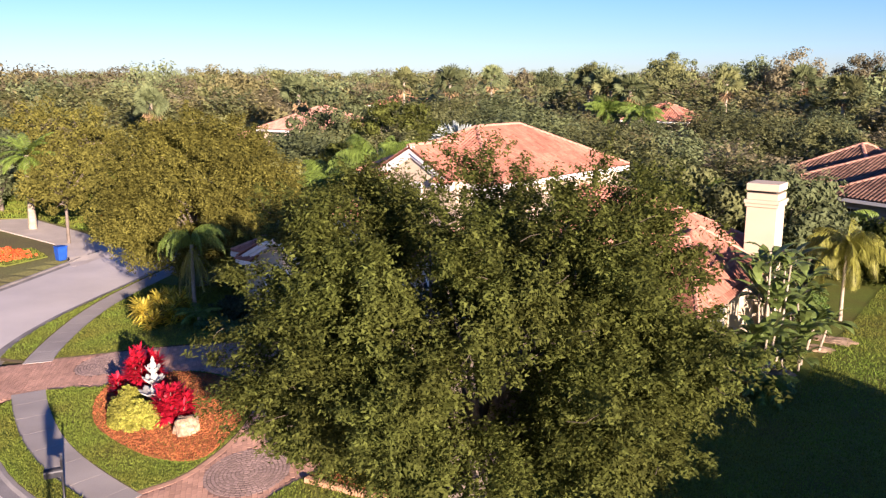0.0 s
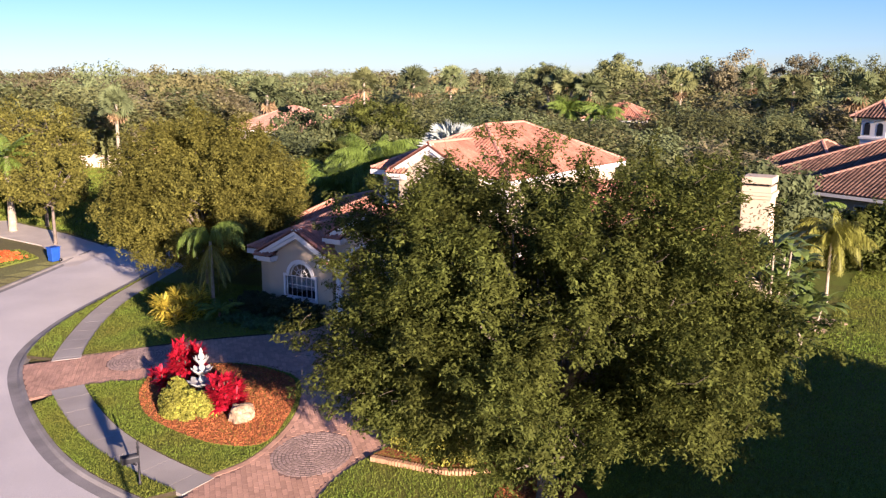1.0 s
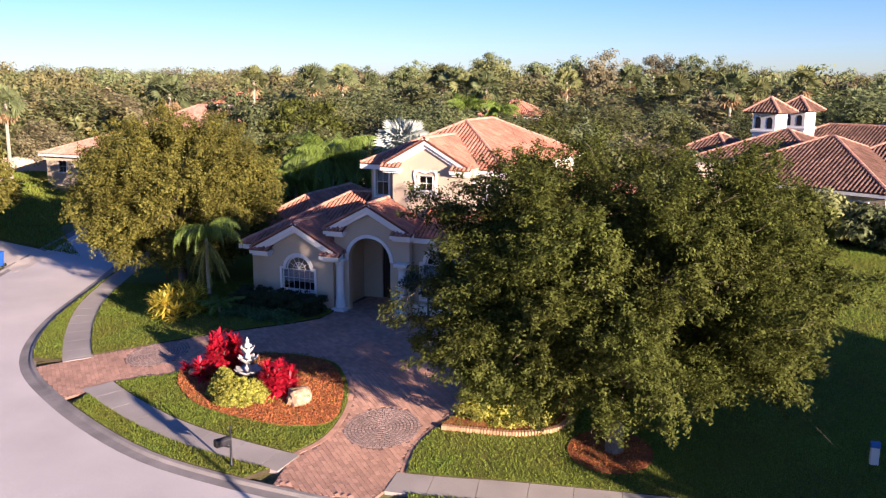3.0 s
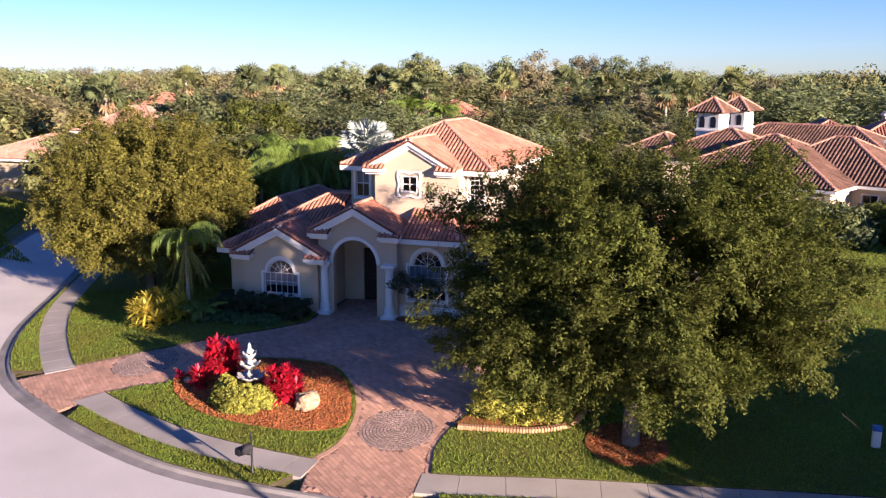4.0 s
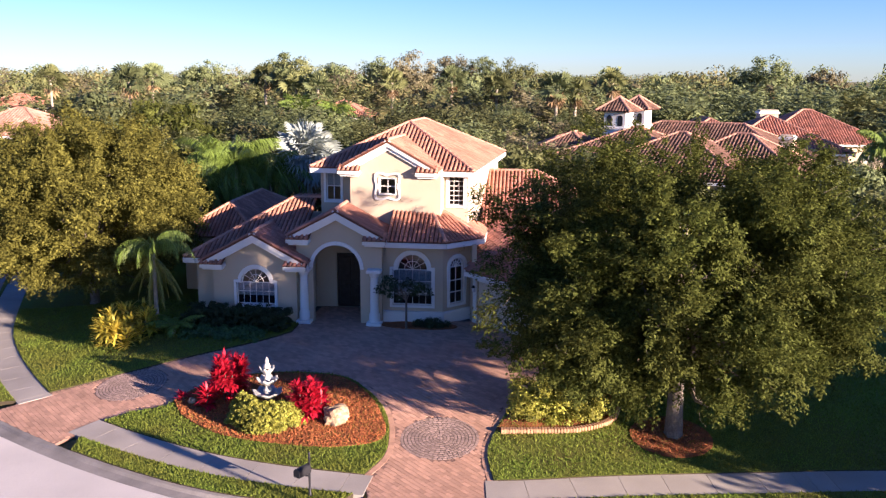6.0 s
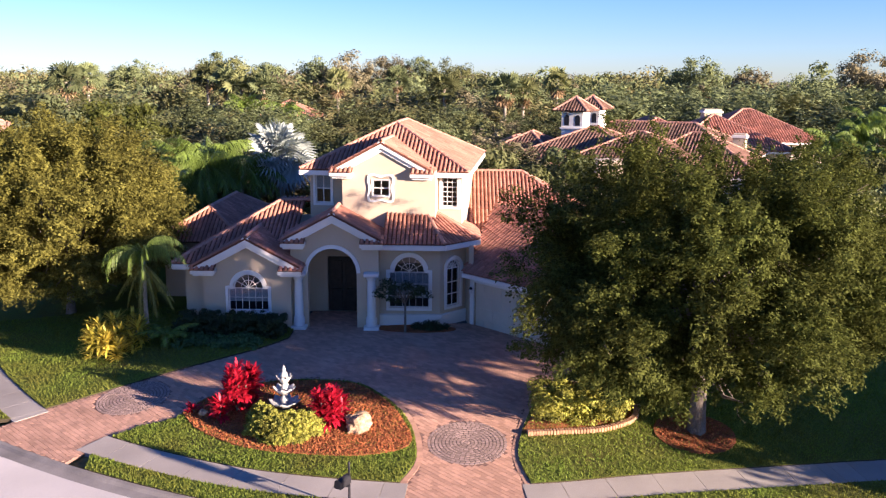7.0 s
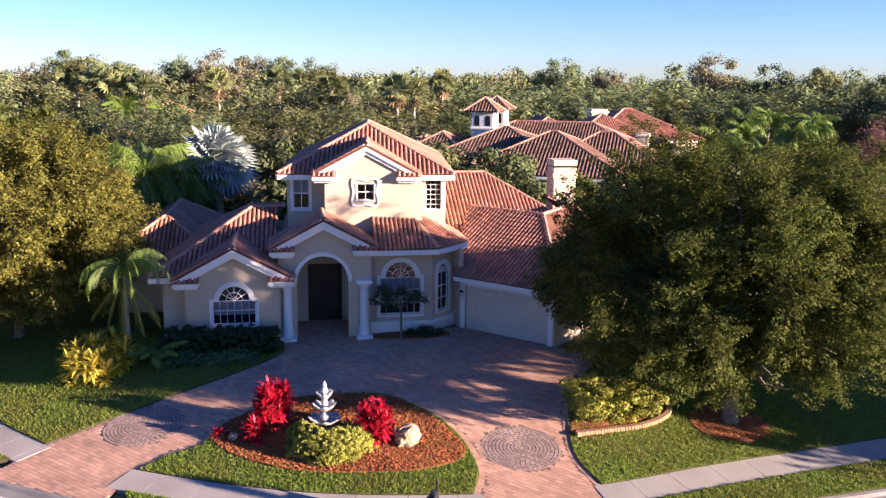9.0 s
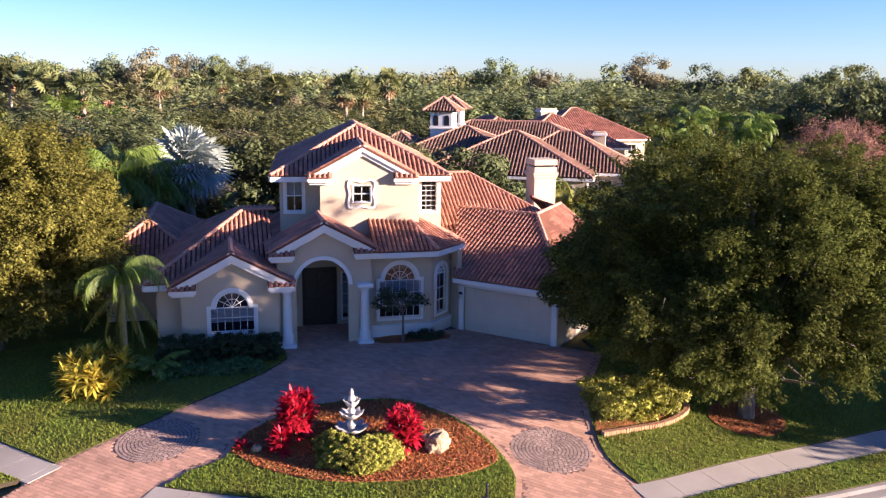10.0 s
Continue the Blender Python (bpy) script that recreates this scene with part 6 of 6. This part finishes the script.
neighbour("house", [(-24.0, -14.5, 86.0, 96.0, 7.0, 0.5)], "far house with a red tiled roof between palms")
neighbour("house", [(-100.0, -86.0, 120.0, 132.0, 6.5, 0.4)], "far pale house among the trees")

gw = thing("garden_wall", (0, 0, 0), "low cream garden wall at the end of the lawn", "wall")
m = Matrix.Translation((-86, 43.6, 0)) @ Matrix.Rotation(math.atan2(9.4, 20), 4, "Z")
box_part("panel", STUCCO, gw, 0, 22, -0.12, 0.12, 0, 1.75, 0.03, m)
box_part("coping", STUCCO, gw, -0.1, 22.1, -0.18, 0.18, 1.75, 1.86, 0.02, m)
for k in range(5):
    box_part("pier", STUCCO, gw, k * 5.4, k * 5.4 + 0.45, -0.22, 0.22, 0, 2.0, 0.03, m)

lawn_far = [(-27.6, 8.5), (-38.4, 11.2), (-49.0, 12.6), (-54.0, 8.0), (-92.0, 10.0), (-88.0, 42.0), (-66.0, 51.0), (-60.0, 37.0), (-46.0, 31.0), (-38.0, 17.0)]
tagged(drape("lawn", lawn_far, 0.02, GRASS, 1.6, 0.1), "mown yellow-green lawn across the road", "lawn", kind="structure")

# the plot over the road: drive, flower bed, young trees
far_drive = [(-28.0, 3.0), (-27.6, 8.0), (-38.4, 10.6), (-49.0, 12.0), (-52.0, 8.0), (-46.2, 7.4), (-36.0, 6.6)]
# lighter copy of the concrete: the low sun on the drive is in its colour
tagged(drape("driveway_far", far_drive, 0.03, mat("sunlit_drive_concrete", (0.50, 0.44, 0.38), 0.9, 0.4, 0.12, 0.08, 0.15, 40), 1.2, 0.1), "concrete drive across the road, its colour raised for sunlight", "driveway", kind="structure")
fb = [(-31.4, 0.2), (-32.0, 3.6), (-35.5, 4.6), (-38.5, 1.5), (-34.5, -1.5)]
tagged(drape("flower_bed", fb, 0.06, GRASS, 1.0, 0.1), "grassy flower bed across the road", "flower bed", kind="structure")
rg = np.random.default_rng(71)
cc = np.stack([rg.uniform(-37, -32.4, 160), rg.uniform(-0.4, 3.4, 160), np.full(160, 0.28)], 1)
co, q = leaf_cloud(cc, 0.18, 2600, 0.16, rg)
fl = thing("bedding_flowers", (0, 0, 0), "bed of orange-red bedding flowers across the road", "flowers")
array_mesh("foliage", co, q, mat("orange_petal", (0.65, 0.12, 0.03), 0.6, 1.0, 0.4, island=0.4, trans=0.2), fl)
broad_tree(72, (-35.4, 7.4, 0.1), 3.0, 3.0, 6.8, 2.6, 3.2, 0.13, 60, 7000, 0.24, 0.8, OAK_GOLD, "young tree with a pale trunk across the road", name="tree", twigs=18)
broad_tree(73, (-43.0, 12.0, 0.1), 3.0, 3.6, 7.4, 2.4, 3.0, 0.14, 60, 6000, 0.28, 0.9, OAK_GOLD, "young tree across the road", name="tree", twigs=14)
broad_tree(74, (-64.0, 23.0, 0.1), 5.2, 5.2, 10.2, 1.6, 3.0, 0.2, 90, 9000, 0.32, 1.1, OAK_GOLD, "golden-leaved oak across the road", name="oak_tree", twigs=14)
broad_tree(75, (-55.0, 20.0, 0.1), 5.2, 5.2, 9.0, 1.6, 3.0, 0.2, 90, 9000, 0.32, 1.1, OAK_GOLD, "golden-leaved oak across the road", name="oak_tree", twigs=14)


def fan_palm(at, height, fans, stalk, radius, material, label, seed, r0=0.2, skirt=0, lift=(-35, 80), segs=14, name="fan_palm", group="", width=0.5):
    rng = np.random.default_rng(seed)
    t = thing(name, at, label, "palm tree", group)
    tubes_part("trunk", [([(0, 0, -0.1), (0.1, 0, height * 0.4), (0.05, 0.08, height)], [r0 * 1.4, r0, r0 * 0.9])], PALM_BARK, t, seg=8)
    co, q = fan_crown(rng, fans, stalk, radius, (0.05, 0.08, height), segs, lift, width)
    array_mesh("crown", co, q, material, t)
    if skirt:
        co, q = fan_crown(rng, skirt, stalk * 0.8, radius * 0.8, (0.05, 0.08, height - 0.3), 8, (-85, -50), width)
        array_mesh("dead_frond_skirt", co, q, DRY_LEAF, t, "hanging dry brown fronds")
    return t


fan_palm((-68.0, 39.7, 0), 9.4, 34, 1.2, 1.3, FOREST[2], "tall fan palm with a brown skirt of dead fronds", 81, 0.22, 22)
feather_palm("palm_tree", (-43.7, 9.25, 0.1), 6.3, 26, 2.9, 0.6, 26, PALM_LEAF, "date palm with a thick trunk across the road", 82, 0.28, (-20, 80), 70, 0.3)
fan_palm((-6.5, 19.0, 0), 7.5, 60, 1.0, 1.75, SILVER_LEAF, "large silver-blue fan palm behind the house", 83, 0.3, 10, (-65, 80), 22, width=0.6)
for i, (x, y, h, ln) in enumerate(((-10.3, 15.0, 6.8, 3.8), (-8.6, 17.0, 6.2, 3.6), (-12.5, 16.5, 6.8, 3.8), (-12.0, 12.8, 5.2, 3.4), (-14.2, 14.5, 5.6, 3.6))):
    feather_palm("palm_tree", (x, y, 0.3), h, 24, ln, 0.9, 48, PALM_LEAF, "clumping green palm with feathery fronds behind the house", 84 + i, 0.12, (0, 86), 105, 1.3, width=0.025, group="green palms behind the house")
for i, (x, y, h) in enumerate(((-4.0, 20.5, 2.2), (-2.6, 19.2, 1.8))):
    banana((x, y, 0.9), 5, 95 + i, "broad-leaved green clump behind the house", (h, h + 1.6), 1.7)
for i, (x, y, h, kind) in enumerate(((12.7, 83.0, 11.4, 1), (15.5, 86.0, 11.0, 0), (-21.5, 83.0, 11.2, 1), (-25.0, 84.5, 11.0, 0), (-28.0, 88.0, 12.0, 0), (-32.0, 92.0, 12.4, 0), (-52.0, 50.0, 10.6, 0), (-55.0, 53.0, 10.2, 0), (-82.0, 22.0, 11.6, 1), (4.0, 92.0, 11.2, 0), (-46.0, 75.0, 12.0, 0), (-66.0, 90.0, 12.0, 0), (-52.0, 96.0, 12.4, 0), (22.0, 100.0, 12.2, 0), (-4.0, 104.0, 12.4, 0), (-13.0, 98.0, 12.0, 0))):
    fan_palm((x, y, 0), h, 30, 1.4, 1.5, (FOREST[2], FOREST[0])[i % 2], "cabbage palm that stands above the woods", 100 + i, 0.22, 14 if kind else 4, segs=12, group="palms above the woods")
for i, (x, y, h) in enumerate(((-23.5, 80.0, 8.5), (-18.0, 79.0, 8.0), (22.0, 30.5, 2.2), (15.5, 31.5, 3.2), (7.0, 25.5, 5.0), (10.0, 27.0, 4.6), (52.0, 58.0, 8.4), (57.0, 61.0, 8.2), (49.0, 53.0, 7.4), (60.0, 56.0, 8.0), (54.0, 50.0, 7.0), (44.0, 48.0, 6.4), (47.0, 45.0, 5.6))):
    feather_palm("palm_tree", (x, y, 0), h, 34, 3.3, 0.9, 40, PALM_LEAF, "green feather palm among the trees", 130 + i, 0.14, (-5, 85), 105, 1.2, group="feather palms among the trees", width=0.04)
broad_tree(160, (80.0, 66.0, 0.1), 7.0, 5.0, 7.2, 0.6, 2.2, 0.2, 120, 22000, 0.2, 1.2, PINK_TWIG, "thin tree with pinkish-brown winter twigs", name="tree", twigs=34)
for i, (x, y, h, r) in enumerate(((9.0, 21.0, 7.6, 3.6), (14.0, 23.5, 7.8, 3.8), (19.5, 26.5, 4.8, 3.0), (3.0, 23.0, 7.0, 3.4), (27.0, 29.0, 3.6, 2.6), (31.0, 30.5, 3.4, 2.4), (22.5, 31.0, 4.0, 2.4), (-3.0, 27.0, 7.4, 4.0), (-16.0, 20.0, 8.2, 4.2), (-19.0, 13.5, 7.6, 3.8), (-26.0, 27.0, 10.9, 4.8), (-23.0, 34.0, 10.6, 4.6), (-29.5, 34.0, 9.4, 4.6), (-38.5, 35.5, 6.4, 3.6), (-34.0, 31.5, 6.8, 3.6), (-41.0, 28.5, 6.6, 3.4), (36.0, 33.0, 5.2, 3.2), (40.0, 36.0, 5.4, 3.4), (45.0, 40.0, 5.6, 3.6), (37.5, 41.0, 5.6, 3.4), (50.0, 45.0, 5.4, 3.6), (35.5, 25.0, 4.6, 3.0), (42.5, 29.0, 4.8, 3.4))):
    broad_tree(170 + i, (x, y, 0.2), r, r, h, 0.8, 1.8, 0.16, 60, 9000, 0.28, 1.0, (FOREST[0], FOREST[2], OAK_LEAF)[i % 3], "dense green tree behind the house", name="tree", twigs=10, group="trees behind the house", tri=True)
for i, (x, y, h, w) in enumerate(((67, 180, 19.0, 7), (63, 186, 17.0, 5), (101, 166, 22.0, 6), (114, 159, 18.6, 7), (122, 150, 17.5, 6), (90, 78, 16.0, 9), (98, 72, 15.0, 8), (-19, 161, 18.4, 7), (-27, 165, 17.6, 6), (-45, 157, 18.2, 7), 
                                   (-60, 204, 19.0, 7), (-47, 209, 18.4, 6), (-14, 216, 19.6, 8), (-5, 218, 19.0, 8), (4, 212, 18.0, 7), (-82, 195, 17.4, 6), (-120, 240, 17, 6), (84, 190, 17.0, 6), (132, 138, 17, 7), (150, 150, 20, 8), (112, 95, 15.5, 7))):
    broad_tree(190 + i, (x, y, 0), w, w, h - (1.2 if x < 30 else 2.2), 1.0, 6.0, 0.4, 90, 10000, 0.46, 1.9, FOREST[(2, 2, 3, 2, 0)[i % 5]], "tall dark tree that rises above the skyline", name="tree", twigs=14, shell=0.2, group="tall trees on the skyline", rough=0.2, tri=True, skew=0.6)


# ---- slabs, pavers, cobbles, grass ----
sidewalk = thing("sidewalk", (0, 0, 0), "pale concrete sidewalk of square slabs that follows the kerb", "sidewalk", kind="structure")


def slab_run(x0, x1, joint=0.008, every=3):
    """Slabs of the walk between two x along its inner line."""
    ix = np.array([p[0] for p in INNER])
    u = [float(np.interp(x0, ix, np.arange(len(ix))))] + [i for i, p in enumerate(INNER) if x0 + 0.05 < p[0] < x1 - 0.05] + [float(np.interp(x1, ix, np.arange(len(ix))))]

    def at(line, f):
        i = min(int(f), len(line) - 2)
        return Vector(line[i]).lerp(Vector(line[i + 1]), f - i)
    for a in range(0, len(u) - 1, every):
        b = min(a + every, len(u) - 1)
        vi = [at(INNER, f) for f in u[a:b + 1]]
        vo = [at(OUTER, f) for f in u[a:b + 1]]
        for v in (vi, vo):
            d = (v[-1] - v[0]).normalized() * joint
            v[0], v[-1] = v[0] + d, v[-1] - d
        k = len(vi)
        top = [(p.x, p.y, gz(p.x, p.y) + 0.008) for p in vi + vo]
        verts = top + [(x, y, z - 0.14) for x, y, z in top]
        faces = [(i, i + 1, k + i + 1, k + i) for i in range(k - 1)]
        rim = list(range(k)) + list(range(2 * k - 1, k - 1, -1))
        faces += [(rim[i], rim[(i + 1) % len(rim)], rim[(i + 1) % len(rim)] + 2 * k, rim[i] + 2 * k) for i in range(len(rim))]
        mesh_object("slab", verts, faces, CONCRETE, sidewalk)


slab_run(-40, A[0] + 0.25)
slab_run(B[0] - 0.25, ISL_R[0] + 0.3)
slab_run(DR_LOW[0] - 0.3, 50)

RINGS = [((6.3, -12.25), 1.42), ((-6.95, -8.4), 1.42)]


def brick_places(poly, length, width, turn, skip):
    """Centres of bricks in running bond within a polygon, outside the skipped circles."""
    p = np.array(poly)
    c, s_ = math.cos(turn), math.sin(turn)
    u = p @ np.array([[c, -s_], [s_, c]])
    r0, r1 = int(u[:, 1].min() / width) - 1, int(u[:, 1].max() / width) + 1
    c0, c1 = int(u[:, 0].min() / length) - 1, int(u[:, 0].max() / length) + 1
    rr, cc_ = np.meshgrid(np.arange(r0, r1), np.arange(c0, c1), indexing="ij")
    a = (cc_ + 0.5 * (rr % 2)) * length
    b = rr * width
    x, y = a * c - b * s_, a * s_ + b * c
    x, y = x.ravel(), y.ravel()
    k = inside(poly, x, y)
    for (cx, cy), r in skip:
        k &= (x - cx) ** 2 + (y - cy) ** 2 > (r + 0.01) ** 2
    return x[k], y[k]


PL, PW = 0.30, 0.17
turn = radians(-43)
bx, by = brick_places(drive, PL, PW, turn, RINGS)
# a straight border course along the island and the right-hand lawn
rims = []
for line in (island_back, drive_right):
    for d in (0.11, -0.11):
        o = offset_line(line, d)
        m_ = o[len(o) // 2]
        if inside(drive, np.array([m_[0]]), np.array([m_[1]]))[0]:
            rims.append(o)
rim_pts = np.array([q_ for r_ in rims for q_ in dense(r_, 0.08)[:-int(math.hypot(r_[0][0] - r_[-1][0], r_[0][1] - r_[-1][1]) / 0.08)]])
free = np.ones(len(bx), bool)
for k in range(0, len(bx), 500):
    dd = np.hypot(bx[k:k + 500, None] - rim_pts[None, :, 0], by[k:k + 500, None] - rim_pts[None, :, 1]).min(1)
    free[k:k + 500] = dd > 0.13
bx, by = bx[free], by[free]
bz = ground_z(bx, by)
rp = np.random.default_rng(9)
near = (by < -13.2) & (bx > 3.6) & (bx < 9.2)
half = np.array([(-1, -1), (1, -1), (1, 1), (-1, 1)], float) * np.array([PL / 2 - 0.005, PW / 2 - 0.005])
c, s_ = math.cos(turn), math.sin(turn)
rot = half @ np.array([[c, s_], [-s_, c]])
for k in range(4):
    near &= inside(drive, bx + rot[k, 0], by + rot[k, 1])
near_idx = np.nonzero(near)[0][:300]
joined = np.setdiff1d(np.arange(len(bx)), near_idx)


def brick_block(idx):
    co = np.zeros((len(idx), 8, 3))
    hz = 0.0015 * rp.random(len(idx))
    for k in range(4):
        s = np.ones(len(idx))
        for _ in range(8):
            s = np.where(inside(drive, bx[idx] + rot[k, 0] * s, by[idx] + rot[k, 1] * s), s, s - 0.12)
        co[:, k, 0], co[:, k, 1] = bx[idx] + rot[k, 0] * s, by[idx] + rot[k, 1] * s
        co[:, k, 2] = ground_z(co[:, k, 0], co[:, k, 1]) + hz
        co[:, k + 4] = co[:, k] + np.array([rot[k, 0] * 0.05, rot[k, 1] * 0.05, -0.045])
    o = np.arange(len(idx))[:, None, None] * 8
    q = np.array([(0, 1, 2, 3), (0, 4, 5, 1), (1, 5, 6, 2), (2, 6, 7, 3), (3, 7, 4, 0)])
    return co.reshape(-1, 3), (q[None] + o).reshape(-1, 4)


co, q = brick_block(joined)
drive_ob = bpy.data.objects["driveway"]
tagged(array_mesh("paver_field", co, q, PAVER, drive_ob, "pink brick pavers in running bond"), kind="stuff")
verts, faces = [], []
for r_ in rims:
    run = [Vector(q_) for q_ in r_]
    far, k = 0.0, 0
    while k < len(run) - 1:
        a_, b_ = run[k], run[k + 1]
        t_ = (b_ - a_).normalized()
        n_ = Vector((-t_.y, t_.x))
        m = max(1, round((b_ - a_).length / 0.25))
        for j in range(m):
            p0, p1 = a_.lerp(b_, j / m) + t_ * 0.004, a_.lerp(b_, (j + 1) / m) - t_ * 0.004
            o = len(verts)
            for q_ in (p0 - n_ * 0.10, p1 - n_ * 0.10, p1 + n_ * 0.10, p0 + n_ * 0.10):
                verts.append((q_.x, q_.y, gz(q_.x, q_.y) + 0.006))
            verts += [(x, y, z - 0.045) for x, y, z in verts[o:o + 4]]
            faces += [tuple(o + i for i in f) for f in ((0, 1, 2, 3), (0, 4, 5, 1), (1, 5, 6, 2), (2, 6, 7, 3), (3, 7, 4, 0))]
        k += 1
tagged(mesh_object("border_course", verts, faces, PAVER, drive_ob, "straight border course of pink pavers"), kind="stuff")
pm = bpy.data.meshes.new("paver")
pv = [(x, y, 0.0) for x, y in half] + [(x * 1.05, y * 1.05, -0.045) for x, y in half]
pm.from_pydata(pv, [], [(0, 1, 2, 3), (0, 4, 5, 1), (1, 5, 6, 2), (2, 6, 7, 3), (3, 7, 4, 0)])
pm.materials.append(PAVER_OBJ)
for i in near_idx:
    o = new("paver", pm)
    o.parent = drive_ob
    slope = math.degrees(math.atan((gz(bx[i], by[i] + 0.2) - gz(bx[i], by[i] - 0.2)) / 0.4))
    o.matrix_basis = pose(bx[i], by[i], bz[i] + 0.001 * rp.random(), slope, 0, 0) @ pose(0, 0, 0, 0, 0, math.degrees(turn) + rp.uniform(-0.6, 0.6))

# two round cobble medallions
for (cx, cy), R in RINGS:
    disc = [(cx + R * math.cos(a), cy + R * math.sin(a)) for a in np.linspace(0, 2 * math.pi, 49)[:-1]]
    md = drape("cobble_circle", disc, -0.006, JOINT_DARK, 0.5, 0.0)
    tagged(md, "round medallion of small grey-brown cobbles set into the drive", "paving", kind="structure")
    verts, faces = [], []
    rings = 11
    w = R / rings
    for k in range(rings):
        r0, r1 = k * w + 0.018, (k + 1) * w - 0.018
        n = max(4, int(2 * math.pi * (k + 0.5) * w / 0.17))
        for i in range(n):
            a0, a1 = 2 * math.pi * (i + 0.09) / n + k * 0.3, 2 * math.pi * (i + 0.91) / n + k * 0.3
            o = len(verts)
            for r, a in ((r0, a0), (r1, a0), (r1, a1), (r0, a1)):
                x, y = cx + r * math.cos(a), cy + r * math.sin(a)
                verts.append((x, y, gz(x, y) + 0.006))
            verts += [(x, y, z - 0.045) for x, y, z in verts[o:o + 4]]
            faces += [tuple(o + j for j in f) for f in ((0, 1, 2, 3), (0, 4, 5, 1), (1, 5, 6, 2), (2, 6, 7, 3), (3, 7, 4, 0))]
    tagged(mesh_object("cobble_rings", verts, faces, COBBLE, md, "rings of small cobbles"), kind="stuff")

# grass blades on the near lawns
rgg = np.random.default_rng(77)


def grass(poly, per_m2, name, label, size=1.0, reach=(26, 3.0)):
    p = np.array(poly)
    x0, x1, y0, y1 = p[:, 0].min(), min(p[:, 0].max(), reach[0]), p[:, 1].min(), min(p[:, 1].max(), reach[1])
    n = int((x1 - x0) * (y1 - y0) * per_m2)
    x, y = rgg.uniform(x0, x1, n), rgg.uniform(y0, y1, n)
    k = inside(poly, x, y)
    x, y = x[k], y[k]
    z = ground_z(x, y) + 0.045
    n = len(x)
    a = rgg.uniform(0, 2 * math.pi, n)
    h = (0.04 + 0.05 * rgg.random(n)) * size
    w = (0.012 + 0.014 * rgg.random(n)) * size
    base = np.stack([x, y, z], 1)
    sd = np.stack([np.cos(a) * w, np.sin(a) * w, np.zeros(n)], 1)
    tip = base + np.stack([rgg.normal(size=n) * 0.03, rgg.normal(size=n) * 0.03, h], 1)
    co = np.stack([base - sd, base + sd, tip], 1).reshape(-1, 3)
    tagged(array_mesh(name, co, np.arange(3 * n).reshape(-1, 3), BLADE), label, "grass", kind="stuff")


grass(strip_m, 500, "grass", "short mown grass blades on the verge")
grass(island, 500, "grass", "short mown grass blades on the lawn island")
grass([q_ for q_ in lawn_r if q_[0] < 40] , 300, "grass", "short mown grass blades on the lawn under the oak")
grass(lawn_l, 260, "grass", "short mown grass blades on the front lawn")
grass(strip_r, 260, "grass", "short mown grass blades on the verge beside the street")
grass(strip_l, 260, "grass", "short mown grass blades beside the kerb")
grass([(19.4, 3.0), (36.0, 3.0), (36.0, 29.5), (19.4, 29.5)], 170, "grass", "sunlit grass on the lawn beside the house", 1.2, (40, 40))
grass(fb, 110, "grass", "grass round the flower bed across the road", 1.5, (90, 90))
grass(lawn_far, 42, "grass", "sunlit yellow-green grass across the road", 2.6, (90, 90))
